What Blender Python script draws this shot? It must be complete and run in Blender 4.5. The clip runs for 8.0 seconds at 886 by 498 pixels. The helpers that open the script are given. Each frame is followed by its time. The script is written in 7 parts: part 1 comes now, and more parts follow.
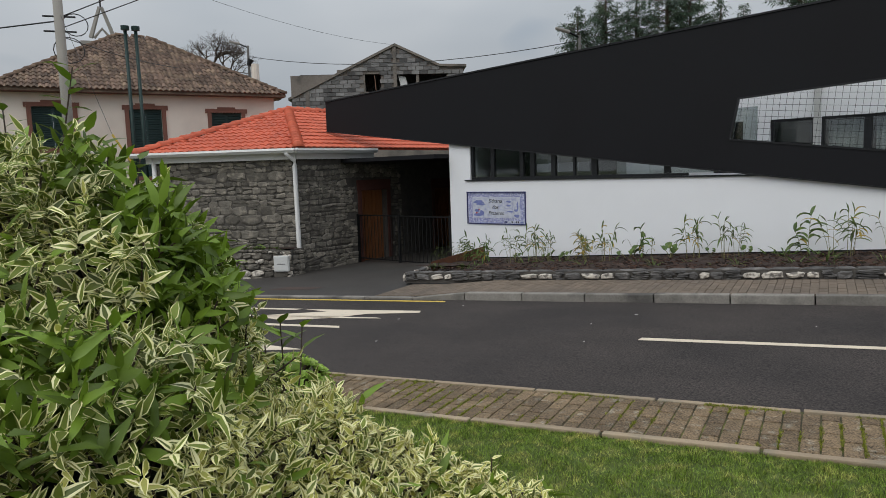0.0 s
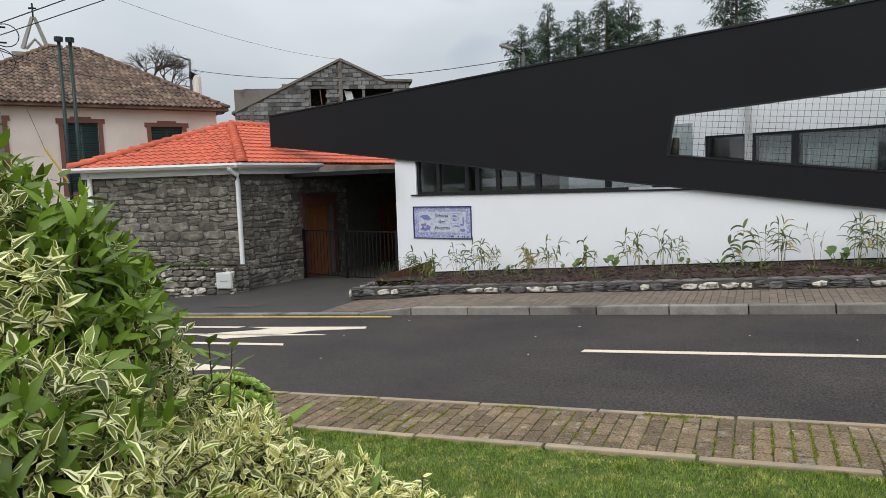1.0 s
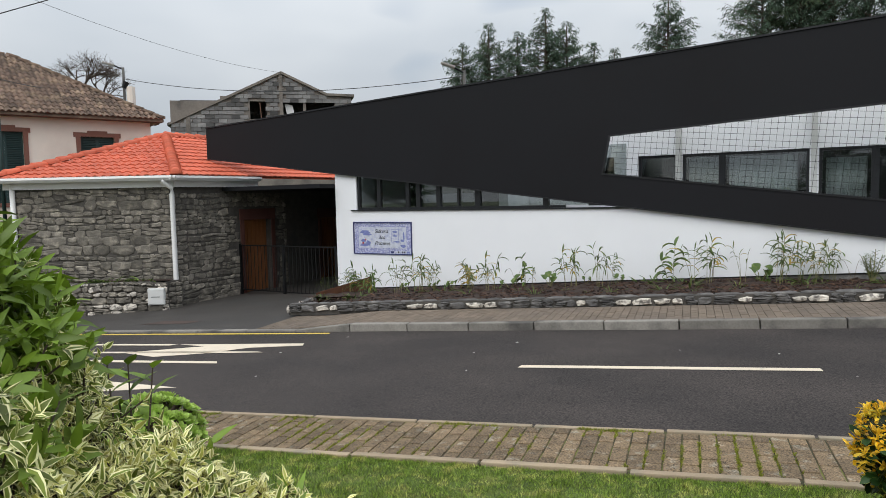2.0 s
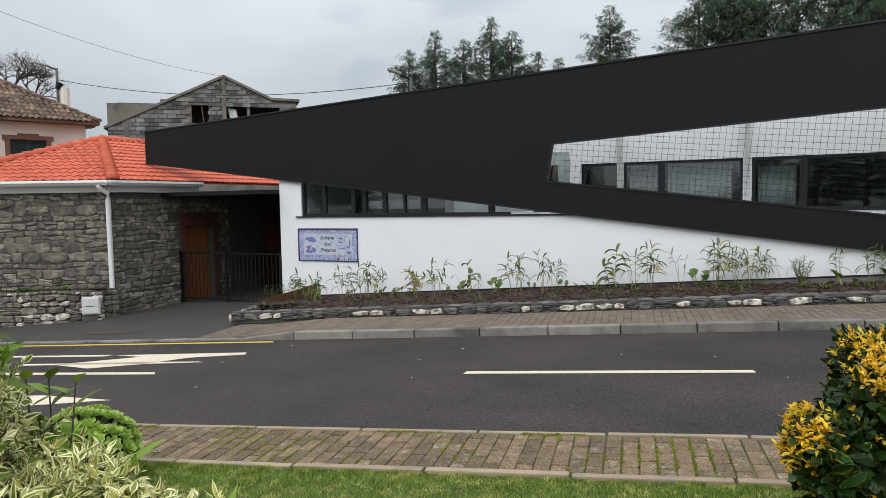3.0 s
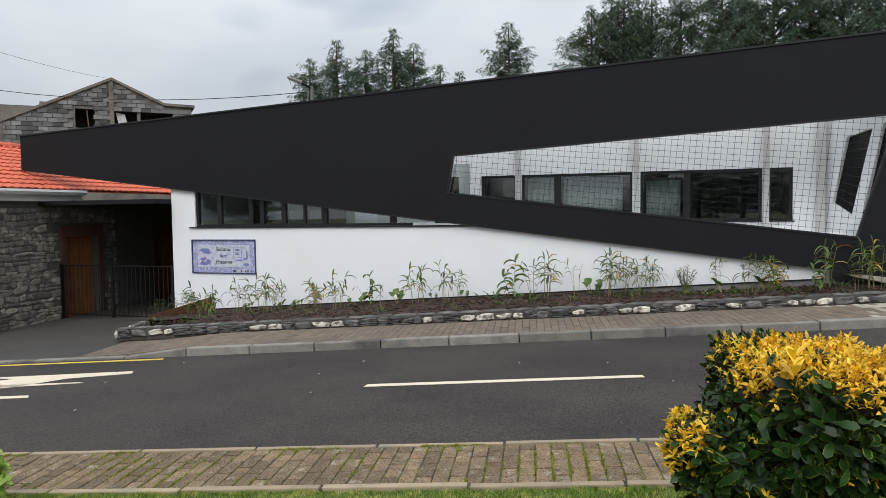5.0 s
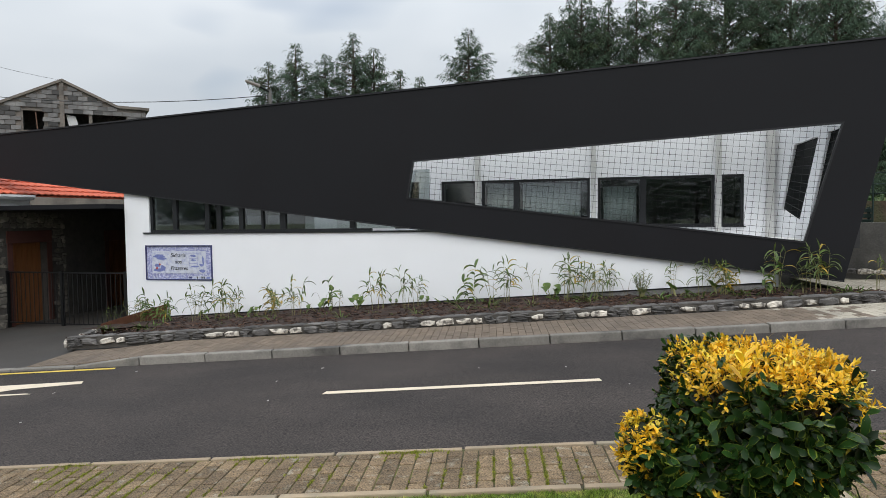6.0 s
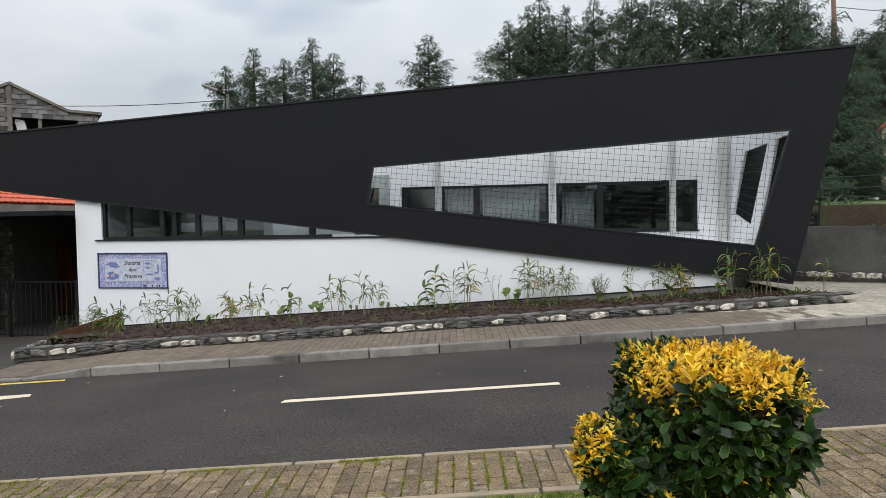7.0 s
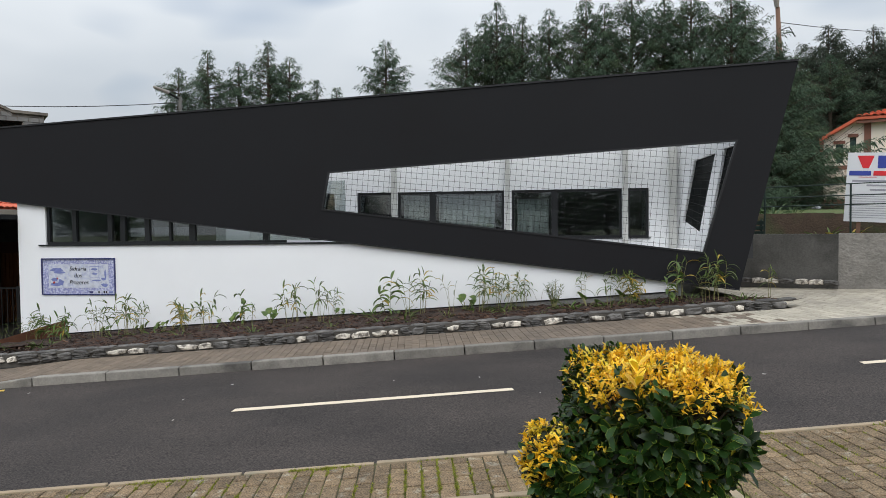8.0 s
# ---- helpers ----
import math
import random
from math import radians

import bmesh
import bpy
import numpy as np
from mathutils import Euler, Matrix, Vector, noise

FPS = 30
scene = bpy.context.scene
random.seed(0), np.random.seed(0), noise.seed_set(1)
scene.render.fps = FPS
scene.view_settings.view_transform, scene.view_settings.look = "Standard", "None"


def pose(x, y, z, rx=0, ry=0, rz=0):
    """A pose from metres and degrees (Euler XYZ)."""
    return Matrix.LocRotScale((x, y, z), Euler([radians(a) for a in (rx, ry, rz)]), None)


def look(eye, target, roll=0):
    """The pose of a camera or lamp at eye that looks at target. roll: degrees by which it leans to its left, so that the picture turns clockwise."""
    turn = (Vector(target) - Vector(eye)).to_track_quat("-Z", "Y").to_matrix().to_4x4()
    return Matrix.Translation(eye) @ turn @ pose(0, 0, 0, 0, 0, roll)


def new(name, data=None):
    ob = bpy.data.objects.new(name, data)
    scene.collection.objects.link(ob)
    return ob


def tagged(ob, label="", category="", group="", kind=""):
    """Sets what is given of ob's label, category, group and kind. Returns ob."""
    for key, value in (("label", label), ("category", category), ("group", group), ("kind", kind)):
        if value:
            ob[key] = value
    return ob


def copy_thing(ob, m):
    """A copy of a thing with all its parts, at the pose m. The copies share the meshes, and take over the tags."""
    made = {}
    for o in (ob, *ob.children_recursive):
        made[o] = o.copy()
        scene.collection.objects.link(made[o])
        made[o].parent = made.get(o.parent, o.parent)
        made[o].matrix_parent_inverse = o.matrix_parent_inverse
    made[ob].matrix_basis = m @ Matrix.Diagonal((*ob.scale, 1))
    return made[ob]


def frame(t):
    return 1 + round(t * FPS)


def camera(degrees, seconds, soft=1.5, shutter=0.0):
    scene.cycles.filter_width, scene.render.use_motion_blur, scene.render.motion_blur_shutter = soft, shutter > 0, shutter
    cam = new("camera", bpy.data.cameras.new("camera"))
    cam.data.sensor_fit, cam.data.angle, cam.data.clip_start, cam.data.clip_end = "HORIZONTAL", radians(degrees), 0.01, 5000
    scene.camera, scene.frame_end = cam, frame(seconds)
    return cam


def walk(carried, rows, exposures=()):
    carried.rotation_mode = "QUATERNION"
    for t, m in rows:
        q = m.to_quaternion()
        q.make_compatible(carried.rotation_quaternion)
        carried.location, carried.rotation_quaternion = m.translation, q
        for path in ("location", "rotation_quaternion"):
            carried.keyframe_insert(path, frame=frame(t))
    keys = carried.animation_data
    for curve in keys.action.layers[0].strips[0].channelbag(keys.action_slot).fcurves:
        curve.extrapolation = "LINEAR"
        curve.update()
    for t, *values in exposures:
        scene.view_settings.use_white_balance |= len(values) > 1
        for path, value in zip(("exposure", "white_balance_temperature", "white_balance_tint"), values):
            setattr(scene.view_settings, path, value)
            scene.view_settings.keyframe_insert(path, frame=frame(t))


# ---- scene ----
cam = camera(65.78, 8.0, soft=0.8)


def eye_pose(x, y, z, yaw, pitch, roll):
    """Camera pose from place, heading (to the left of +y), pitch and lean in degrees."""
    a, b = radians(yaw), radians(pitch)
    ahead = Vector((-math.sin(a) * math.cos(b), math.cos(a) * math.cos(b), math.sin(b)))
    return look((x, y, z), Vector((x, y, z)) + ahead, roll)


PATH = [
    (0, eye_pose(-0.099, -0.083, 1.783, 39.45, -6.54, -1.81)),
    (0.5, eye_pose(-0.079, -0.070, 1.788, 37.44, -6.13, -1.88)),
    (1, eye_pose(-0.061, -0.060, 1.791, 35.09, -5.49, -1.91)),
    (1.5, eye_pose(-0.046, -0.052, 1.794, 32.65, -4.84, -1.56)),
    (2, eye_pose(-0.033, -0.044, 1.796, 30.17, -4.32, -1.21)),
    (3.5, eye_pose(-0.006, -0.012, 1.799, 23.70, -3.72, -1.03)),
    (4, eye_pose(0.000, 0.000, 1.800, 21.60, -3.49, -0.99)),
    (4.5, eye_pose(0.006, 0.011, 1.801, 19.56, -3.30, -0.86)),
    (6, eye_pose(0.031, 0.030, 1.809, 14.45, -2.73, -0.74)),
    (6.5, eye_pose(0.043, 0.032, 1.812, 12.90, -2.57, -0.80)),
    (7, eye_pose(0.058, 0.032, 1.815, 11.25, -2.33, -0.96)),
    (7.5, eye_pose(0.075, 0.033, 1.818, 9.36, -2.07, -0.97)),
    (8, eye_pose(0.094, 0.038, 1.819, 7.72, -1.88, -0.67)),
]
walk(cam, PATH, [(0.0, -0.40), (0.5, -0.01), (1.0, 0.06), (4.5, 0.06), (6.0, 0.10), (8.0, 0.08)])

# ---- light ----
world = bpy.data.worlds.new("sky")
scene.world = world
world.use_nodes = True
SUN_AZ, SUN_EL = 171.0, 52.0  # compass turn from +y, clockwise, and height


def build_sky():
    nt = world.node_tree
    nt.nodes.clear()
    out = nt.nodes.new("ShaderNodeOutputWorld")
    bg = nt.nodes.new("ShaderNodeBackground")
    sky = nt.nodes.new("ShaderNodeTexSky")
    sky.sky_type, sky.sun_disc = "NISHITA", False
    sky.sun_elevation, sky.sun_rotation = radians(SUN_EL), radians(SUN_AZ)
    sky.air_density, sky.dust_density = 1.0, 2.0
    dim = nt.nodes.new("ShaderNodeMix")
    dim.data_type, dim.blend_type = "RGBA", "MULTIPLY"
    dim.inputs[0].default_value = 1.0
    dim.inputs[7].default_value = (0.10, 0.10, 0.10, 1)
    tc = nt.nodes.new("ShaderNodeTexCoord")
    mp = nt.nodes.new("ShaderNodeMapping")
    mp.inputs["Scale"].default_value = (1.0, 1.0, 2.6)
    n1 = nt.nodes.new("ShaderNodeTexNoise")
    n1.inputs["Scale"].default_value, n1.inputs["Detail"].default_value, n1.inputs["Roughness"].default_value = 2.0, 3, 0.5
    cover = nt.nodes.new("ShaderNodeValToRGB")
    cover.color_ramp.elements[0].position, cover.color_ramp.elements[1].position = 0.30, 0.46
    n2 = nt.nodes.new("ShaderNodeTexNoise")
    n2.inputs["Scale"].default_value, n2.inputs["Detail"].default_value = 2.6, 3
    tone = nt.nodes.new("ShaderNodeValToRGB")
    tone.color_ramp.elements[0].position, tone.color_ramp.elements[0].color = 0.30, (0.55, 0.605, 0.665, 1)
    tone.color_ramp.elements[1].position, tone.color_ramp.elements[1].color = 0.68, (0.70, 0.742, 0.785, 1)
    mix = nt.nodes.new("ShaderNodeMix")
    mix.data_type = "RGBA"
    bg.inputs["Strength"].default_value = 1.0
    # an overcast sky is brightest overhead
    sep = nt.nodes.new("ShaderNodeSeparateXYZ")
    rise = nt.nodes.new("ShaderNodeMapRange")
    rise.inputs[1].default_value, rise.inputs[2].default_value, rise.inputs[3].default_value, rise.inputs[4].default_value = 0.0, 1.0, 0.70, 2.15
    lift = nt.nodes.new("ShaderNodeVectorMath")
    lift.operation = "SCALE"
    L = nt.links.new
    L(tc.outputs["Generated"], sep.inputs[0])
    L(sep.outputs[2], rise.inputs[0])
    L(sky.outputs[0], dim.inputs[6])
    L(tc.outputs["Generated"], mp.inputs[0])
    L(mp.outputs[0], n1.inputs["Vector"])
    L(mp.outputs[0], n2.inputs["Vector"])
    L(n1.outputs[0], cover.inputs[0])
    L(n2.outputs[0], tone.inputs[0])
    L(cover.outputs[0], mix.inputs[0])
    L(dim.outputs[2], mix.inputs[6])
    L(tone.outputs[0], mix.inputs[7])
    L(mix.outputs[2], lift.inputs[0])
    L(rise.outputs[0], lift.inputs["Scale"])
    L(lift.outputs[0], bg.inputs[0])
    L(bg.outputs[0], out.inputs[0])


build_sky()
sun = new("sun", bpy.data.lights.new("sun", "SUN"))
sun.data.energy, sun.data.angle, sun.data.color = 1.6, radians(50), (1.0, 0.98, 0.94)
_a, _e = radians(SUN_AZ), radians(SUN_EL)
_s = Vector((math.sin(_a) * math.cos(_e), math.cos(_a) * math.cos(_e), math.sin(_e)))
sun.matrix_world = look(_s * 50, (0, 0, 0))

# ---- materials ----


def surface(name, base, rough=0.8, metal=0.0, var=0.2, scale=3.0, fine=60.0, bump=0.2, dist=0.01, rand=0.0, tint=None, tint_at=(0.5, 0.7),
            tint_scale=2.0, spec=0.5, island=False, sheen=0.0, through_light=0.0, stretch=(1, 1, 1), grit=0.4):
    """A plain surface: base colour varied at a coarse and a fine scale, with relief; tint: a second colour in blotches."""
    m = bpy.data.materials.new(name)
    m.use_nodes = True
    nt = m.node_tree
    b = nt.nodes["Principled BSDF"]
    L = nt.links.new
    geo = nt.nodes.new("ShaderNodeNewGeometry")
    mp = nt.nodes.new("ShaderNodeMapping")
    mp.inputs["Scale"].default_value = stretch
    L(geo.outputs["Position"], mp.inputs[0])

    def grain(sc, det=5.0):
        n = nt.nodes.new("ShaderNodeTexNoise")
        n.inputs["Scale"].default_value, n.inputs["Detail"].default_value = sc, det
        L(mp.outputs[0], n.inputs["Vector"])
        return n.outputs[0]

    coarse, small = grain(scale), grain(fine, 3.0)

    def math_node(op, a, c):
        k = nt.nodes.new("ShaderNodeMath")
        k.operation = op
        for i, v in enumerate((a, c)):
            if isinstance(v, (int, float)):
                k.inputs[i].default_value = v
            else:
                L(v, k.inputs[i])
        return k.outputs[0]

    both = math_node("ADD", math_node("MULTIPLY", coarse, 1 - grit), math_node("MULTIPLY", small, grit))
    value = math_node("ADD", math_node("MULTIPLY", math_node("SUBTRACT", both, 0.5), var * 4), 1.0)
    if rand:
        if island == "both":
            r = math_node("FRACT", math_node("ADD", geo.outputs["Random Per Island"], nt.nodes.new("ShaderNodeObjectInfo").outputs["Random"]), 0.0)
        elif island:
            r = geo.outputs["Random Per Island"]
        else:
            r = nt.nodes.new("ShaderNodeObjectInfo").outputs["Random"]
        value = math_node("MULTIPLY", value, math_node("ADD", math_node("MULTIPLY", r, 2 * rand), 1 - rand))
    colour = nt.nodes.new("ShaderNodeRGB")
    colour.outputs[0].default_value = (*base, 1)
    src = colour.outputs[0]
    if tint:
        ramp = nt.nodes.new("ShaderNodeMapRange")
        ramp.inputs[1].default_value, ramp.inputs[2].default_value = tint_at
        L(grain(tint_scale, 6.0), ramp.inputs[0])
        mx = nt.nodes.new("ShaderNodeMix")
        mx.data_type = "RGBA"
        L(ramp.outputs[0], mx.inputs[0])
        L(src, mx.inputs[6])
        mx.inputs[7].default_value = (*tint, 1)
        src = mx.outputs[2]
    sc = nt.nodes.new("ShaderNodeVectorMath")
    sc.operation = "SCALE"
    L(src, sc.inputs[0])
    L(value, sc.inputs["Scale"])
    L(sc.outputs[0], b.inputs["Base Color"])
    b.inputs["Roughness"].default_value, b.inputs["Metallic"].default_value = rough, metal
    b.inputs["Specular IOR Level"].default_value = spec
    if bump:
        bp = nt.nodes.new("ShaderNodeBump")
        bp.inputs["Strength"].default_value, bp.inputs["Distance"].default_value = bump, dist
        L(both, bp.inputs["Height"])
        L(bp.outputs[0], b.inputs["Normal"])
    if through_light:
        tr = nt.nodes.new("ShaderNodeBsdfTranslucent")
        L(sc.outputs[0], tr.inputs[0])
        ms = nt.nodes.new("ShaderNodeMixShader")
        ms.inputs[0].default_value = through_light
        L(b.outputs[0], ms.inputs[1])
        L(tr.outputs[0], ms.inputs[2])
        L(ms.outputs[0], nt.nodes["Material Output"].inputs[0])
    return m


def glass(name, tint=(0.75, 0.82, 0.82), rough=0.02, clear=0.35):
    """Window glass: mirror-like at a slant, partly see-through."""
    m = bpy.data.materials.new(name)
    m.use_nodes = True
    nt = m.node_tree
    L = nt.links.new
    nt.nodes.remove(nt.nodes["Principled BSDF"])
    gl = nt.nodes.new("ShaderNodeBsdfGlossy")
    gl.inputs["Color"].default_value, gl.inputs["Roughness"].default_value = (1, 1, 1, 1), rough
    tr = nt.nodes.new("ShaderNodeBsdfTransparent")
    tr.inputs[0].default_value = (*tint, 1)
    fr = nt.nodes.new("ShaderNodeFresnel")
    fr.inputs[0].default_value = 1.27
    ad = nt.nodes.new("ShaderNodeMath")
    ad.operation = "ADD"
    ad.inputs[1].default_value = clear
    ms = nt.nodes.new("ShaderNodeMixShader")
    L(fr.outputs[0], ad.inputs[0])
    L(ad.outputs[0], ms.inputs[0])
    L(tr.outputs[0], ms.inputs[1])
    L(gl.outputs[0], ms.inputs[2])
    L(ms.outputs[0], nt.nodes["Material Output"].inputs[0])
    return m


M_ASPHALT = surface("asphalt", (0.046, 0.0375, 0.0335), 0.85, var=1.3, scale=1.2, fine=75, grit=0.88, bump=0.8, dist=0.006, spec=0.35, tint=(0.031, 0.0258, 0.0238), tint_at=(0.4, 0.62), tint_scale=0.7, stretch=(0.75, 1.2, 1))
M_DRIVE = surface("drive_asphalt", (0.046, 0.040, 0.0355), 0.75, var=0.3, scale=1.2, fine=120, bump=0.4, dist=0.006, tint=(0.045, 0.043, 0.04), tint_scale=0.8)
M_PAINT = surface("road_paint", (0.68, 0.585, 0.455), 0.7, var=0.12, scale=4, fine=90, bump=0.15, tint=(0.45, 0.41, 0.34), tint_at=(0.6, 0.8), tint_scale=9)
M_YELLOW = surface("yellow_paint", (0.66, 0.46, 0.08), 0.7, var=0.15, scale=5, fine=80, bump=0.1, tint=(0.3, 0.24, 0.1), tint_at=(0.6, 0.8), tint_scale=7)
M_KERB = surface("kerb_concrete", (0.22, 0.203, 0.178), 0.88, var=0.32, scale=5, fine=40, bump=0.5, rand=0.2, tint=(0.095, 0.088, 0.08), tint_at=(0.5, 0.64), tint_scale=1.6)
M_PAVER = surface("paver", (0.165, 0.115, 0.066), 0.9, var=1.1, scale=9, fine=80, grit=0.75, bump=1.0, rand=0.28, island="both", tint=(0.24, 0.205, 0.15), tint_at=(0.58, 0.68), tint_scale=11)
M_PAVER_FAR = surface("paver_far", (0.17, 0.130, 0.095), 0.85, var=0.22, scale=1.5, fine=60, bump=0.4, rand=0.16, island=True, tint=(0.125, 0.10, 0.08), tint_at=(0.45, 0.7), tint_scale=0.6)
M_JOINT = surface("mossy_joint", (0.05, 0.045, 0.022), 0.95, var=0.5, scale=12, fine=90, bump=0.6, tint=(0.13, 0.14, 0.03), tint_at=(0.48, 0.62), tint_scale=3.4)
M_PAVER_PALE = surface("paver_pale", (0.40, 0.36, 0.29), 0.85, var=0.22, scale=1.5, fine=60, bump=0.4, rand=0.14, island=True, tint=(0.30, 0.27, 0.22), tint_at=(0.45, 0.7), tint_scale=0.8)
M_SAND = surface("joint_sand", (0.125, 0.098, 0.073), 0.95, var=0.3, scale=12, fine=90, bump=0.3)
M_EDGING = surface("edging_concrete", (0.33, 0.255, 0.17), 0.85, var=0.2, scale=5, fine=80, bump=0.3, rand=0.1, tint=(0.24, 0.21, 0.15), tint_scale=3)
M_LAWN = surface("lawn_ground", (0.065, 0.095, 0.016), 0.95, var=0.6, scale=4, fine=60, bump=0.5, tint=(0.16, 0.17, 0.045), tint_at=(0.5, 0.72), tint_scale=6)
M_EARTH = surface("earth", (0.06, 0.075, 0.03), 0.95, var=0.35, scale=1.5, fine=20, bump=0.5, tint=(0.05, 0.06, 0.025), tint_scale=0.3)
M_SOIL = surface("bed_soil", (0.03, 0.017, 0.012), 0.95, var=0.7, scale=9, fine=60, bump=0.9, dist=0.03, tint=(0.07, 0.035, 0.022), tint_scale=6)
M_WHITE = surface("white_render", (0.84, 0.845, 0.865), 0.8, var=0.03, scale=1.2, fine=140, bump=0.12, dist=0.003)
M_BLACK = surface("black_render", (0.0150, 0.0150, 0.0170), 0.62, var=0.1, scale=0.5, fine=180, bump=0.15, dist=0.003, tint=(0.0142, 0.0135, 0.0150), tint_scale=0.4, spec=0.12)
M_BLACKTRIM = surface("black_metal_trim", (0.018, 0.018, 0.02), 0.4, 0.3, var=0.1, scale=2, fine=60, bump=0.0)
M_FRAME = surface("dark_aluminium", (0.022, 0.023, 0.026), 0.38, 0.4, var=0.1, scale=2, fine=60, bump=0.0)
M_GLASS = glass("window_glass", tint=(0.72, 0.76, 0.76), clear=0.10)
# opaque fill whose near-black replaces the dark view through an opening
M_DARKFILL = surface("dark_opening_fill", (0.010, 0.012, 0.012), 0.12, var=0.1, scale=1, fine=20, bump=0.0, spec=0.25)
M_CURTAIN = surface("curtain_and_sky_sheet", (0.80, 0.82, 0.80), 0.9, var=0.08, scale=4, fine=120, bump=0.05)
# near-black in place of unlit rooms: their dimness is put into the colour
M_ROOMSHADE = surface("room_shade", (0.035, 0.035, 0.037), 0.8, var=0.2, scale=1, fine=20, bump=0.0)
M_STONE = surface("basalt_stone", (0.15, 0.135, 0.113), 0.88, var=0.4, scale=6, fine=45, bump=0.8, dist=0.02, rand=0.42, tint=(0.275, 0.245, 0.20), tint_at=(0.5, 0.66), tint_scale=7)
M_MORTAR = surface("wall_mortar", (0.085, 0.077, 0.067), 0.95, var=0.4, scale=8, fine=50, bump=0.8, dist=0.02, tint=(0.06, 0.055, 0.05), tint_scale=3)
M_PALESTONE = surface("pale_stone", (0.52, 0.475, 0.41), 0.85, var=0.5, scale=8, fine=50, bump=0.7, dist=0.02, rand=0.25, tint=(0.14, 0.125, 0.11), tint_at=(0.5, 0.62), tint_scale=11)
M_DARKSTONE = surface("slate_stone", (0.085, 0.08, 0.076), 0.85, var=0.4, scale=9, fine=50, bump=0.8, dist=0.02, rand=0.4, tint=(0.16, 0.15, 0.14), tint_scale=6)
M_TILE = surface("red_clay_tile", (0.56, 0.115, 0.055), 0.7, var=0.14, scale=2, fine=60, bump=0.2, rand=0.12, tint=(0.46, 0.09, 0.045), tint_scale=1.5)
M_OLDTILE = surface("old_clay_tile", (0.145, 0.095, 0.068), 0.9, var=0.45, scale=2.5, fine=12, bump=0.4, dist=0.02, rand=0.45, island=True, tint=(0.22, 0.155, 0.105), tint_at=(0.5, 0.66), tint_scale=2.4)
M_ZINC = surface("white_gutter", (0.80, 0.79, 0.77), 0.5, var=0.05, scale=2, fine=40, bump=0.05)
M_PINK = surface("cream_plaster", (0.82, 0.72, 0.63), 0.88, var=0.06, scale=0.8, fine=40, bump=0.15, tint=(0.70, 0.60, 0.52), tint_at=(0.5, 0.75), tint_scale=0.7)
M_BROWNTRIM = surface("brown_trim", (0.20, 0.085, 0.06), 0.8, var=0.12, scale=3, fine=40, bump=0.1)
M_GREENWOOD = surface("green_shutter", (0.012, 0.04, 0.038), 0.55, var=0.15, scale=4, fine=50, bump=0.05)
M_GREENMETAL = surface("green_metal", (0.01, 0.03, 0.026), 0.5, 0.3, var=0.15, scale=4, fine=50, bump=0.0)
M_WOOD = surface("varnished_wood", (0.27, 0.10, 0.032), 0.5, var=0.3, scale=3, fine=40, bump=0.1, stretch=(8, 8, 0.6))
M_LINTEL = surface("red_stone", (0.10, 0.035, 0.026), 0.85, var=0.25, scale=4, fine=40, bump=0.3)
M_IRON = surface("dark_iron", (0.016, 0.016, 0.017), 0.5, 0.6, var=0.2, scale=5, fine=60, bump=0.05)
M_RUST = surface("corten_steel", (0.13, 0.052, 0.025), 0.85, 0.1, var=0.35, scale=4, fine=50, bump=0.2, tint=(0.09, 0.035, 0.02), tint_scale=5)
M_SLAB = surface("weathered_slab", (0.20, 0.175, 0.15), 0.92, var=0.3, scale=1.2, fine=14, bump=0.4, tint=(0.12, 0.108, 0.095), tint_scale=1.5)
M_COVER = surface("cover_iron", (0.065, 0.042, 0.034), 0.8, var=0.4, scale=6, fine=50, bump=0.3)
M_BLOCK = surface("cement_block", (0.155, 0.15, 0.145), 0.92, var=0.3, scale=1.2, fine=12, bump=0.4, rand=0.62, island=True, tint=(0.24, 0.235, 0.225), tint_scale=1.1)
M_BOUNCEFLOOR = surface("bounce_floor", (0.78, 0.77, 0.75), 0.6, var=0.08, scale=3, fine=40, bump=0.1)
M_CONC = surface("grey_concrete", (0.105, 0.101, 0.094), 0.9, var=0.5, scale=1.2, fine=30, bump=0.5, dist=0.02, tint=(0.05, 0.048, 0.044), tint_at=(0.46, 0.62), tint_scale=0.9)
M_ROUGHCAST = surface("roughcast", (0.24, 0.225, 0.205), 0.95, var=0.35, scale=6, fine=22, bump=1.0, dist=0.04, tint=(0.16, 0.15, 0.135), tint_scale=3)
M_POLE = surface("pole_concrete", (0.30, 0.28, 0.25), 0.9, var=0.15, scale=2, fine=30, bump=0.1)
M_POLEWOOD = surface("pole_wood", (0.16, 0.09, 0.06), 0.9, var=0.25, scale=2, fine=30, bump=0.2, stretch=(5, 5, 0.4))
M_CABLE = surface("cable", (0.02, 0.02, 0.02), 0.6, var=0.1, bump=0.0)
M_BARK = surface("bark", (0.075, 0.055, 0.04), 0.95, var=0.35, scale=6, fine=40, bump=0.6, stretch=(3, 3, 0.6))
M_POST = surface("pale_grey_post", (0.56, 0.56, 0.54), 0.7, var=0.08, scale=3, fine=40, bump=0.1)
M_HEDGE = surface("yard_growth", (0.05, 0.075, 0.035), 0.9, var=0.8, scale=6, fine=30, bump=1.0, dist=0.05)
M_WHITEPLASTIC = surface("white_panel", (0.62, 0.62, 0.6), 0.5, var=0.04, scale=2, fine=50, bump=0.0)

# ---- helpers for building ----


def thing(name, label, category, at=(0, 0, 0), group="", kind=""):
    ob = new(name)
    ob.location = at
    ob.empty_display_size = 0.2
    return tagged(ob, label, category, group, kind)


